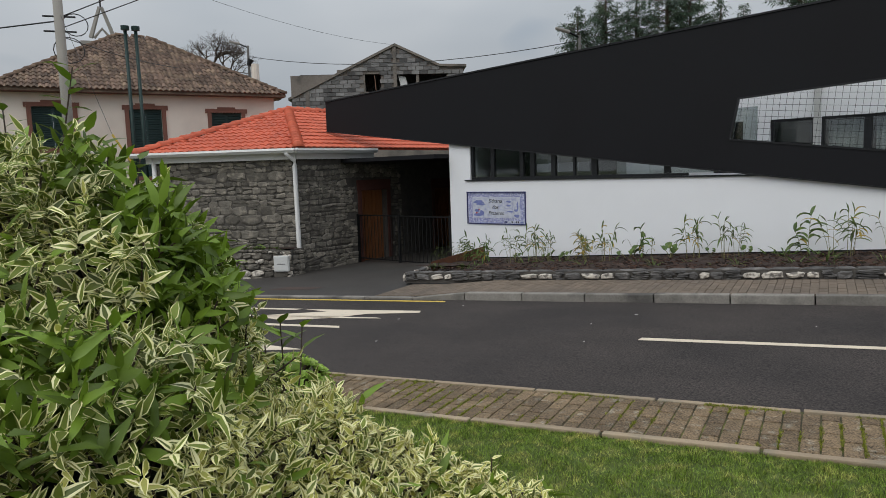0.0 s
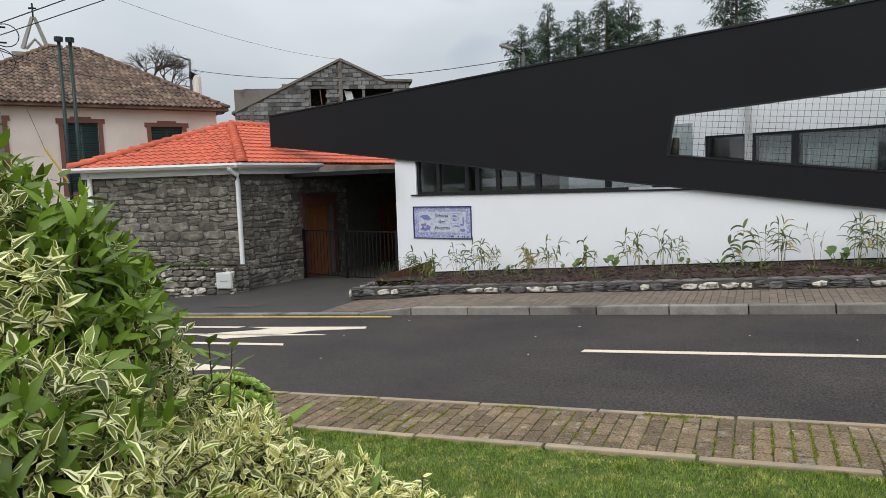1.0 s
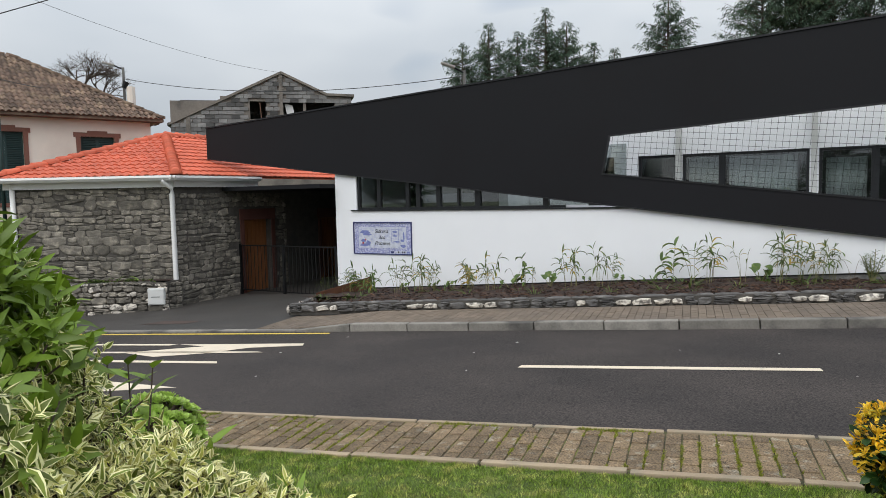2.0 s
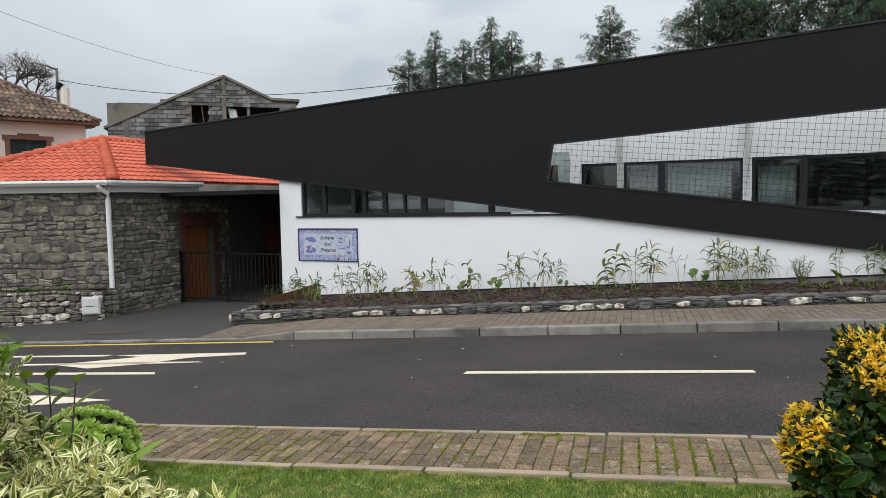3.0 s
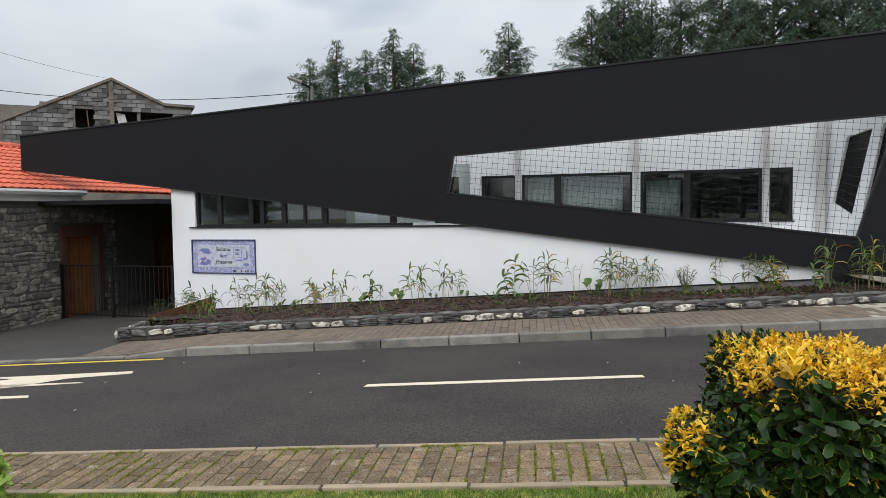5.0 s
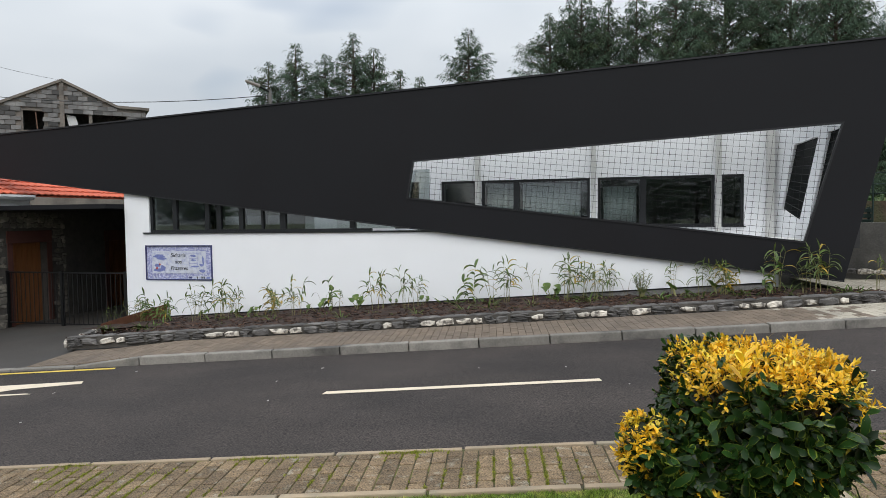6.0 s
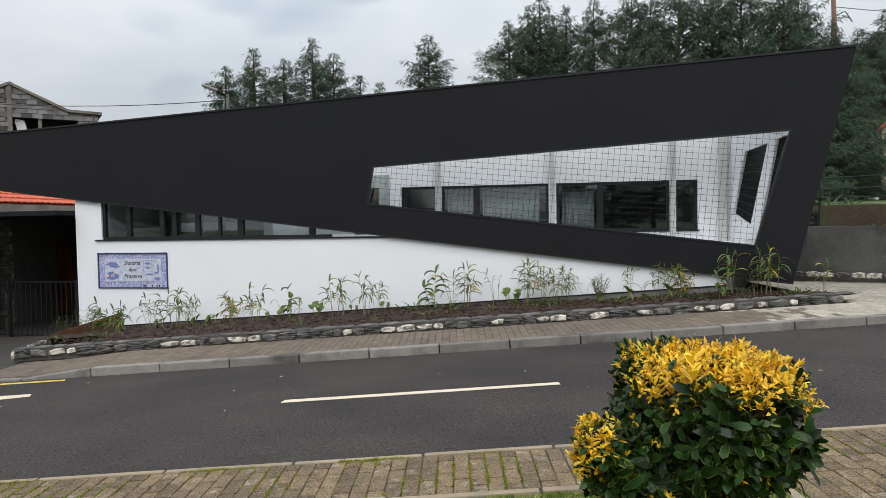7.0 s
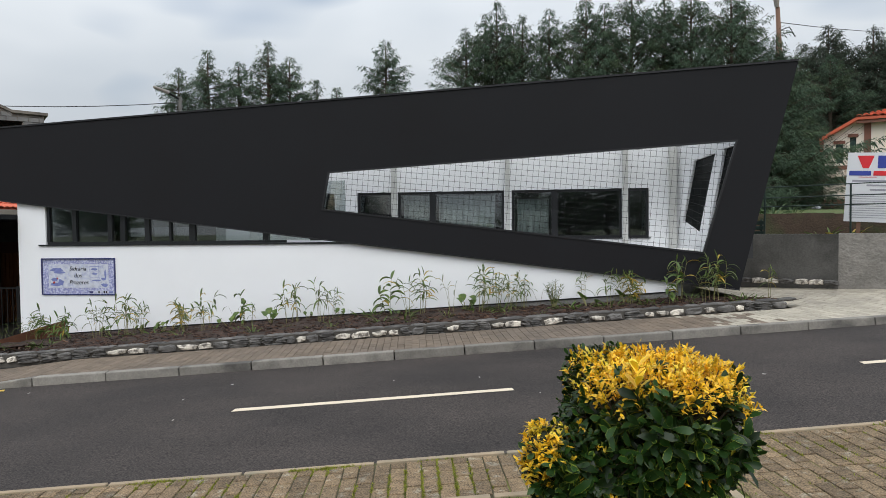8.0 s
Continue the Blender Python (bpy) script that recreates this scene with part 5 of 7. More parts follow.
# low plants between the canes
LOW = [("tuft", -9.1, 0.4, 1.1), ("tuft", -8.3, 0.35, 1.2), ("low", -8.2, 0.4, 1.4), ("round", -7.8, 0.75, 0.8), ("low", -7.4, 0.6, 1.5), ("round2", -7.2, 0.8, 1.0), ("low", -6.75, 0.65, 1.6), ("round", -6.65, 0.7, 0.9), ("tuft", -5.95, 0.4, 1.0),
       ("round2", -5.53, 0.8, 1.25), ("arch", -5.4, 0.8, 0.5), ("round", -4.72, 0.8, 1.15), ("tuft", -4.6, 0.3, 1.1), ("round", -4.1, 0.9, 0.6), ("round", -3.49, 0.9, 0.7), ("tuft", -3.3, 0.3, 0.9), ("low", -3.05, 0.9, 2.0), ("low", -2.86, 0.9, 1.8), ("tuft", -2.5, 0.35, 1.3)]
LOW_UP = [("low", -2.3, 0.8, 1.9), ("tuft", -2.15, 0.5, 1.4), ("arch", -1.85, 0.75, 0.55), ("tuft", -1.4, 0.4, 1.0), ("round", -1.13, 0.8, 1.2), ("low", -0.98, 0.8, 2.0), ("low", -0.5, 0.8, 1.8), ("tuft", -0.4, 0.5, 1.2), ("arch", 0.15, 0.7, 0.5), ("feather", 0.40, 0.7, 1.05),
          ("low", 0.62, 0.7, 2.0), ("low", 0.75, 0.6, 1.6), ("round2", 0.97, 0.7, 1.2), ("tuft", 1.2, 0.5, 1.0), ("low", 1.36, 0.6, 1.8), ("round2", 1.62, 0.7, 1.2), ("tuft", 1.95, 0.5, 1.3), ("low", 2.1, 0.5, 1.3)]
for kind, x, f, sc in LOW + LOW_UP:
    plant(kind, x, f, sc)
for k in range(26):
    plant(rnd.choice(("tuft", "low", "tuft", "round2")), -9.0 + 12.4 * (k + rnd.uniform(0, 1)) / 26, rnd.uniform(0.15, 0.75), rnd.uniform(0.35, 0.7))

# ---- tiled sign on the white wall ----
M_AZUL = surface("blue_glaze", (0.27, 0.28, 0.50), 0.25, var=0.35, scale=30, fine=70, bump=0.05, rand=0.08, tint=(0.55, 0.57, 0.70), tint_at=(0.45, 0.62), tint_scale=28)
M_AZULPALE = surface("pale_glaze", (0.56, 0.58, 0.66), 0.25, var=0.2, scale=12, fine=50, bump=0.03, tint=(0.40, 0.43, 0.60), tint_at=(0.5, 0.66), tint_scale=14)
M_NAVY = surface("navy_glaze", (0.03, 0.035, 0.13), 0.3, var=0.2, bump=0.0)
M_BLUE = surface("blue_paint", (0.17, 0.20, 0.44), 0.4, var=0.35, scale=18, fine=50, bump=0.0)
M_RED = surface("red_paint", (0.55, 0.06, 0.04), 0.5, var=0.2, scale=18, bump=0.0)
sign = thing("tiled_sign", "blue and white glazed tile sign with handwritten lettering", "sign", (-8.84, 12.4450, 0.55))
SX0, SX1, SZ0, SZ1 = -9.635, -8.055, 0.555, 1.28
bm = bmesh.new()
ring(bm, [(SX0, 12.4150, SZ0), (SX1, 12.4150, SZ0), (SX1, 12.4150, SZ1), (SX0, 12.4150, SZ1)], [(SX0 + 0.022, 12.4150, SZ0 + 0.022), (SX1 - 0.022, 12.4150, SZ0 + 0.022), (SX1 - 0.022, 12.4150, SZ1 - 0.022), (SX0 + 0.022, 12.4150, SZ1 - 0.022)], (0, 0.038, 0))
part("border", bm, M_NAVY, sign, "navy border tiles")
nx, nz = 11, 5
tw, th = (SX1 - SX0 - 0.048) / nx, (SZ1 - SZ0 - 0.048) / nz
bm = boxed(-tw / 2 + 0.001, tw / 2 - 0.001, 0, 0.014, -th / 2 + 0.001, th / 2 - 0.001, bevel=0.0015)
TILE = mesh_of("tile", bm, M_AZUL)
for i in range(nx):
    for k in range(nz):
        piece("tile", TILE, sign, pose(SX0 + 0.024 + tw * (i + 0.5), 12.4370, SZ0 + 0.024 + th * (k + 0.5)))
part("painted_field", boxed(SX0 + 0.15, SX1 - 0.15, 12.4325, 12.4365, SZ0 + 0.14, SZ1 - 0.12), M_AZULPALE, sign, "pale painted field")


def blob(cx, cz, w, h, seed, mat, lift=0.0):
    r = random.Random(seed)
    bm = bmesh.new()
    pts = [(cx + w / 2 * math.cos(t) * r.uniform(0.65, 1.1), 12.4318 - lift, cz + h / 2 * math.sin(t) * r.uniform(0.6, 1.1)) for t in (2 * math.pi * k / 14 for k in range(14))]
    prism(bm, pts[::-1], (0, 0.0006, 0))
    part("painted_scene", bm, mat, sign)


for q, (cx, cz, w, h, mat) in enumerate(((-9.31, 1.05, 0.32, 0.10, M_BLUE), (-9.25, 1.0, 0.3, 0.05, M_BLUE), (-9.36, 0.86, 0.16, 0.1, M_BLUE), (-9.33, 0.76, 0.28, 0.08, M_BLUE), (-9.22, 0.8, 0.14, 0.16, M_BLUE), (-9.3, 0.88, 0.05, 0.05, M_RED), (-9.37, 0.8, 0.05, 0.07, M_RED),
                                         (-8.5, 1.06, 0.15, 0.06, M_BLUE), (-8.5, 0.97, 0.14, 0.05, M_BLUE), (-8.27, 0.96, 0.05, 0.22, M_BLUE), (-8.31, 0.87, 0.12, 0.06, M_BLUE), (-8.45, 0.84, 0.2, 0.04, M_BLUE), (-8.3, 0.75, 0.16, 0.08, M_BLUE))):
    blob(cx, cz, w, h, 40 + q, mat, 0.0004 * (q % 3))
for x0, x1, z0, z1 in ((-8.6, -8.592, 0.84, 1.12), (-8.41, -8.402, 0.84, 1.12), (-8.6, -8.4, 1.112, 1.12), (-8.6, -8.4, 1.005, 1.012), (-8.6, -8.4, 0.9, 0.907)):
    part("painted_line", boxed(x0, x1, 12.4312, 12.4320, z0, z1), M_BLUE, sign)
part("logo_strip", boxed(-8.63, -8.085, 12.4340, 12.4365, SZ0 + 0.026, SZ0 + 0.085), M_AZULPALE, sign)
for x0, x1, mat in ((-8.62, -8.54, M_NAVY), (-8.43, -8.40, M_IRON), (-8.32, -8.29, M_IRON), (-8.27, -8.24, M_IRON), (-8.2, -8.12, M_BLUE)):
    part("logo_bar", boxed(x0, x1, 12.4325, 12.4335, SZ0 + 0.035, SZ0 + 0.076), mat, sign)


def lettering(text, x, z, size, parent, y, mat, slant=0.25, heading=None):
    cu = bpy.data.curves.new("lettering", "FONT")
    cu.body, cu.size, cu.shear, cu.extrude = text, size, slant, 0.0008
    cu.offset = 0.0004
    cu.align_x = "CENTER"
    tmp = bpy.data.objects.new("lettering", cu)
    scene.collection.objects.link(tmp)
    me = bpy.data.meshes.new_from_object(tmp.evaluated_get(bpy.context.evaluated_depsgraph_get()))
    bpy.data.objects.remove(tmp)
    me.transform(pose(x, y, z, 90))
    me.materials.clear()
    me.materials.append(mat)
    ob = new("lettering", me)
    ob.parent = parent
    ob.matrix_parent_inverse = parent.matrix_basis.inverted()
    return ob


lettering("Sidraria", -8.86, 1.035, 0.118, sign, 12.4310, M_IRON)
lettering("dos", -8.86, 0.90, 0.118, sign, 12.4310, M_IRON)
lettering("Prazeres", -8.84, 0.765, 0.118, sign, 12.4310, M_IRON)

# ---- forecourt, retaining wall and terrace at the upper end ----
M_FENCE = surface("fence_green", (0.01, 0.024, 0.02), 0.5, 0.2, var=0.2, bump=0.0)
WALL_A, WALL_B, WALL_C = Vector((3.3, 16.0, 0)), Vector((5.82, 14.0, 0)), Vector((12.0, 10.8, 0))


def wall_line(bm, a, b, z0, z1, thick):
    d = (b - a).normalized()
    n = Vector((-d.y, d.x, 0)) * thick
    prism(bm, [a + Vector((0, 0, z0)), b + Vector((0, 0, z0)), b + Vector((0, 0, z1)), a + Vector((0, 0, z1))], n)


bm = bmesh.new()
wall_line(bm, WALL_A, WALL_B, 0.2, 1.585, 0.25)
retaining = tagged(part("retaining_wall", bm, M_CONC), "stained grey concrete retaining wall beside the forecourt", "retaining wall", kind="structure")
bm = bmesh.new()
wall_line(bm, WALL_B + Vector((0.0, 0.004, 0)), WALL_C, 0.2, 1.6, 0.25)
tagged(part("retaining_wall", bm, M_ROUGHCAST), "roughcast grey retaining wall beside the forecourt", "retaining wall", kind="structure")
bm = bmesh.new()
fl = [WALL_A, WALL_B, WALL_C, Vector((16, 13, 0)), Vector((16, 18.5, 0)), Vector((5, 19.5, 0))]
prism(bm, [p + Vector((0, 0.26, 1.45)) for p in fl], (0, 0, -0.3))
tagged(part("terrace", bm, M_EARTH), "planted earth terrace above the retaining wall", "terrace", kind="structure")
bm = bmesh.new()
wall_line(bm, Vector((3.2, 17.4, 0)), Vector((6.5, 15.9, 0)), 1.3, 2.02, 0.3)
wall_line(bm, Vector((6.5, 15.904, 0)), Vector((12, 13.4, 0)), 1.3, 2.0, 0.3)
M_BANK = surface("earth_bank", (0.075, 0.05, 0.035), 0.95, var=0.4, scale=3, fine=25, bump=0.9, dist=0.04, tint=(0.05, 0.06, 0.025), tint_scale=2)
tagged(part("earth_bank", bm, M_BANK), "brown mossy earth bank behind the terrace", "bank", kind="structure")
bm = bmesh.new()
prism(bm, [Vector(p) for p in ((3.2, 17.45, 2.0), (12, 13.45, 1.98), (24, 12, 2.1), (24, 30, 2.4), (4, 32, 2.4))], (0, 0, -0.4))
M_GRASSY = surface("rough_grass", (0.075, 0.11, 0.03), 0.95, var=0.4, scale=3, fine=30, bump=0.9, dist=0.05, tint=(0.12, 0.11, 0.04), tint_scale=1.5)
tagged(part("grass_slope", bm, M_GRASSY), "rough grass slope rising behind the bank", "slope", kind="structure")

# pale stones along the wall's foot
foot = thing("wall_foot_edging", "low edging of pale and dark stones", "edging", (5, 14.6, 0.6), kind="structure")

fence = thing("rail_fence", "dark green metal rail fence on the wall", "fence", (5.5, 14.6, 1.5))
fd = (WALL_B - WALL_A).normalized()
f0 = WALL_A + Vector((0.2, 0.18, 0))
for z in (2.55, 2.33, 2.15):
    part("rail", tubed([f0 + Vector((0, 0, z)), f0 + fd * 3.4 + Vector((0, 0, z)), WALL_C + Vector((0, 0.3, z + 0.02))], 0.012, sides=6), M_FENCE, fence)
for k in (0.2, 1.7, 3.3):
    p = f0 + fd * k
    part("post", tubed([p + Vector((0, 0, 1.4)), p + Vector((0, 0, 2.56))], 0.018, sides=6), M_FENCE, fence)
for k in (2.0, 4.2):
    p = (WALL_B + Vector((0, 0.3, 0))).lerp(WALL_C + Vector((0, 0.3, 0)), k / 7)
    part("post", tubed([p + Vector((0, 0, 1.4)), p + Vector((0, 0, 2.57))], 0.018, sides=6), M_FENCE, fence)
bench = thing("garden_bench", "dark green slatted garden bench behind the fence", "bench", (4.6, 15.6, 1.45))
for k in range(3):
    part("slat", boxed(-0.7, 0.5, 0, 0.03, 0.1 + 0.11 * k, 0.18 + 0.11 * k, Matrix.Translation((4.5, 15.7, 1.46)) @ pose(0, 0, 0, 0, 0, -30), 0.006), M_FENCE, bench)
for k in (-0.6, 0.4):
    part("leg", boxed(k, k + 0.05, 0.031, 0.08, 0, 0.44, Matrix.Translation((4.5, 15.7, 1.45)) @ pose(0, 0, 0, 0, 0, -30)), M_FENCE, bench)

# strap-leaved plants on the terrace
for q, (x, y, z, sc) in enumerate(((5.6, 17.0, 2.0, 2.6), (5.25, 17.2, 2.0, 2.2), (6.0, 16.8, 2.0, 2.0), (6.25, 15.3, 1.45, 2.2), (6.05, 15.35, 1.45, 1.8), (6.5, 15.2, 1.45, 2.2))):
    t = tuft_plant(60 + q, M_DARKLEAF if q < 3 else (M_REED if q < 5 else M_REEDYEL), 0.24, 26, "strap-leaved plant on the terrace")
    t["group"] = "terrace plants"
    t.location, t.scale = (x, y, z), (sc, sc, sc)

# notice board
M_BOARD = surface("board_white", (0.66, 0.67, 0.70), 0.45, var=0.04, scale=1, fine=30, bump=0.0)
M_BOARDRED = surface("board_red", (0.62, 0.02, 0.03), 0.45, var=0.1, bump=0.0)
M_BOARDBLUE = surface("board_blue", (0.03, 0.05, 0.30), 0.45, var=0.1, bump=0.0)
M_BOARDGREY = surface("board_grey", (0.28, 0.28, 0.32), 0.5, var=0.1, bump=0.0)
board = thing("notice_board", "leaning white builders' notice board on a wooden post", "notice board", (6.9, 14.2, 1.45))
MB = frame_at((6.12, 14.33), (0.916, -0.40)) @ pose(0, 0, 3.16, 0, 3.2, 0)
part("panel", local(0, 2.0, 0, 0.03, -1.33, 0, MB), M_BOARD, board, "white printed panel")
for x in (0.22, 1.75):
    part("post", local(x, x + 0.07, 0.032, 0.1, -1.75, -0.1, MB), M_POLEWOOD, board)


def bars(items, mat):
    for x0, x1, z0, z1 in items:
        part("print_bar", local(x0, x1, -0.004, -0.001, z0, z1, MB), mat, board)


bm = bmesh.new()
prism(bm, [MB @ Vector(p) for p in ((0.16, -0.003, -0.06), (0.26, -0.003, -0.3), (0.36, -0.003, -0.3), (0.44, -0.003, -0.06))], MB.to_3x3() @ Vector((0, 0.002, 0)))
part("logo_shape", bm, M_BOARDRED, board, "red printed logo shape")
bm = bmesh.new()
prism(bm, [MB @ Vector(p) for p in ((0.50, -0.003, -0.3), (0.62, -0.003, -0.3), (0.80, -0.003, -0.18), (0.62, -0.003, -0.06), (0.50, -0.003, -0.06))], MB.to_3x3() @ Vector((0, 0.002, 0)))
part("logo_shape", bm, M_BOARDBLUE, board, "blue printed logo shape")
bars([(0.04, 0.40, -0.44, -0.35)], M_BOARDBLUE)
bars([(0.44, 0.95, -0.44, -0.35), (0.2, 0.5, -0.475, -0.465)], M_BOARDRED)
bars([(0.1, 1.0, -0.56, -0.525), (0.34, 0.8, -0.64, -0.61), (0.4, 0.66, -0.73, -0.695)] + [(0.08, 1.6 - 0.2 * (k % 3), -0.80 - 0.045 * k, -0.79 - 0.045 * k) for k in range(11)], M_BOARDGREY)

# house above the terrace
M_HR = frame_at((11.0, 27.98), (0.93, -0.37))
rhouse = thing("cream_house", "cream house with red-brown bands and an orange roof", "house", (13, 27, 2))
hs = [(0.40, 0.64, 4.03, 4.75), (0.86, 1.06, 4.43, 4.98)]
bm = bmesh.new()
holed_wall(bm, 0, 1.1, 0, 0.3, 1.5, 5.0, hs, M_HR)
prism(bm, [M_HR @ Vector(p) for p in ((0, 0.0, 5.0), (1.1, 0.0, 5.0), (1.1, 0.0, 5.6), (0.05, 0.0, 5.02))], M_HR.to_3x3() @ Vector((0, 0.3, 0)))
box(bm, 1.1, 7, 0, 0.3, 1.5, 5.5, M_HR)
box(bm, 0, 0.3, 0.302, 6, 1.5, 4.5, M_HR)
part("wall", bm, M_PINK, rhouse, "cream plastered wall")
for z0, z1 in ((2.0, 2.67), (3.30, 3.5), (3.78, 3.94)):
    part("band", local(-0.03, 7, -0.04, -0.002, z0, z1, M_HR), M_BROWNTRIM, rhouse, "red-brown painted band")
part("corner_strip", local(1.31, 1.53, -0.04, -0.003, 3.95, 5.55, M_HR), M_BROWNTRIM, rhouse)
for a, b, c, d in hs:
    w = part("window", local(a, b, 0.1, 0.14, c, d, M_HR), M_GREENWOOD, rhouse, "dark window in a brown surround")
    part("surround", local(a - 0.07, b + 0.07, -0.035, -0.002, d + 0.002, d + 0.12, M_HR), M_BROWNTRIM, w)
for k in range(6):
    bm = bmesh.new()
    x = 0.16 + 0.12 * k
    tube(bm, [M_HR @ Vector((x, -0.08, z)) for z in (3.5, 3.54, 3.6, 3.66, 3.72, 3.78)], 0.04, 0.025, 8)
    part("baluster", bm, M_PINK, rhouse)
rr = [M_HR @ Vector(p) for p in ((-0.15, -0.35, 4.98), (1.05, -0.35, 5.68), (7.3, -0.35, 5.6), (7.3, 3.5, 6.35), (2.2, 3.5, 6.35))]
bm = bmesh.new()
prism(bm, [rr[1], rr[2], rr[3], rr[4]], (0, 0, -0.1))
prism(bm, [rr[0], rr[1], rr[4], M_HR @ Vector((-0.15, 3.5, 4.8))], (0, 0, -0.12))
rh_roof = part("roof", bm, M_TILE, rhouse, "orange clay tile roof")
RH_EAVE = (rr[1], rr[2], rr[4], [rr[1], rr[2], rr[3], rr[4]])
part("eaves_board", local(1.05, 7.2, -0.3, -0.2, 5.45, 5.54, M_HR), M_BROWNTRIM, rhouse)

pr = pole("utility_pole", "brown wooden utility pole with a lamp", (9.9, 28.4, 1), (9.5, 28.55, 10.2), 0.13, 0.085, M_POLEWOOD)
part("lamp_head", tubed([(9.45, 28.5, 10.2), (9.42, 28.45, 10.5), (9.42, 28.45, 10.85)], 0.08, 0.16, 8), M_POLE, pr)
part("bracket", tubed([(9.6, 28.5, 9.3), (9.9, 28.45, 9.4), (10.1, 28.4, 9.0)], 0.02, sides=5), M_IRON, pr)
wire([(9.6, 28.5, 9.6), (30, 46, 13.6)], 0.5, 0.014)

# ---- trees ----
M_CONIFER = surface("conifer_foliage", (0.082, 0.122, 0.082), 0.9, spec=0.15, var=0.3, scale=2, fine=9, bump=0.0, rand=0.5, island=True, tint=(0.085, 0.115, 0.06), tint_scale=1.0, through_light=0.35)
M_EUCA = surface("grey_green_foliage", (0.058, 0.075, 0.054), 0.9, spec=0.15, var=0.3, scale=2, fine=9, bump=0.0, rand=0.5, island=True, through_light=0.35)


def conifer(seed, height, radius, mat, thin=0.0):
    """A feathery conifer: trunk, upswept boughs whose fine sprays droop at the tips."""
    r = random.Random(seed)
    ob = thing("conifer_tree", "tall dark green feathery conifer behind the building", "tree", (0, 0, 0), "conifers")
    tb = bmesh.new()
    tube(tb, [(0, 0, 0), (0.05, 0.02, height * 0.5), (0, 0, height * 0.98)], 0.2, 0.015, 7)
    verts, faces = [], []
    z = height * 0.22
    while z < height * 0.99:
        t = z / height
        reach = 1.25 * radius * (1 - t) ** 0.85 * (0.8 + 0.2 * math.sin(13 * t + seed)) + 0.04
        for k in range(6 if t < 0.9 else 4):
            a = r.uniform(0, 2 * math.pi)
            ln = reach * r.uniform(0.45, 1.2)
            rise = r.uniform(0.25, 0.8)
            end = Vector((math.cos(a) * ln, math.sin(a) * ln, ln * rise))
            if t < 0.92:
                tube(tb, [(0, 0, z), Vector((0, 0, z)) + end * 0.9], 0.022, 0.006, 3, False)
            n = max(12, int(ln * 66 * (1 - thin)))
            for j in range(n):
                f = r.uniform(0.15, 1.0) ** 0.8
                sag = Vector((0, 0, -0.22 * ln * f ** 3))
                p = Vector((0, 0, z)) + end * f + sag + Vector((r.gauss(0, 0.10 - 0.07 * t), r.gauss(0, 0.10 - 0.07 * t), r.gauss(0, 0.07)))
                b = a + r.gauss(0, 0.8)
                out = Vector((math.cos(b), math.sin(b), r.uniform(-1.3, 0.6))).normalized()
                s = out.cross(Vector((r.uniform(-1, 1), r.uniform(-1, 1), r.uniform(-1, 1)))).normalized()
                ll, ww = r.uniform(0.12, 0.28) * (1.15 - 0.55 * t), r.uniform(0.010, 0.020)
                o = len(verts)
                mid = p + out * ll * 0.45
                verts += [p, mid + s * ww, p + out * ll - Vector((0, 0, 0.07)), mid - s * ww]
                faces.append((o, o + 1, o + 2, o + 3))
        z += 0.15 + 0.05 * (1 - t)
    part("trunk", tb, M_BARK, ob)
    me = bpy.data.meshes.new("crown")
    me.from_pydata([tuple(v) for v in verts], [], faces)
    me.materials.append(mat)
    cr = new("crown", me)
    cr.parent = ob
    return ob


KINDS = [conifer(21, 13, 3.3, M_CONIFER), conifer(22, 13, 2.7, M_CONIFER, 0.15), conifer(23, 13, 4.2, M_CONIFER), conifer(24, 13, 4.6, M_EUCA, 0.0)]
FIRST = [True] * len(KINDS)


def grow(kind, x, y, top, base=-0.5, wide=1.0):
    ob = KINDS[kind]
    if not FIRST[kind]:
        ob = copy_thing(ob, pose(0, 0, 0))
    FIRST[kind] = False
    h = (top - base) / 13.0
    ob.location, ob.rotation_euler, ob.scale = (x, y, base), (0, 0, rnd.uniform(0, 6.28)), (h * wide, h * wide, h)


for kind, x, y, top in ((0, -21.4, 39.7, 11.7), (1, -19.8, 40.3, 12.9), (0, -18.2, 41.2, 12.3), (1, -16.5, 41.8, 13.7), (0, -15.4, 42.6, 12.8), (1, -13.7, 42.9, 11.4), (1, -12.6, 43.6, 11.0), (0, -9.4, 44.0, 13.9),
                        (2, -4.2, 44.4, 14.6), (0, -3.0, 45.0, 15.6), (1, -2.2, 44.2, 16.2), (0, -1.2, 45.5, 15.0), (1, -0.6, 44.8, 15.4), (0, 1.1, 45.0, 15.7), (2, 3.4, 44.6, 16.4), (0, 4.6, 45.4, 16.0), (2, 6.2, 44.4, 16.8),
                        (0, 8.2, 44.6, 16.2), (2, 9.6, 43.8, 16.6), (2, 11.7, 43.0, 16.0), (0, 12.8, 44.0, 15.0), (2, 14.0, 42.2, 12.6)):
    grow(kind, x * 0.62, y * 0.62, 1.8 + (top - 1.8) * 0.62, -0.5, 1.6 if x < -8 else 1.3)
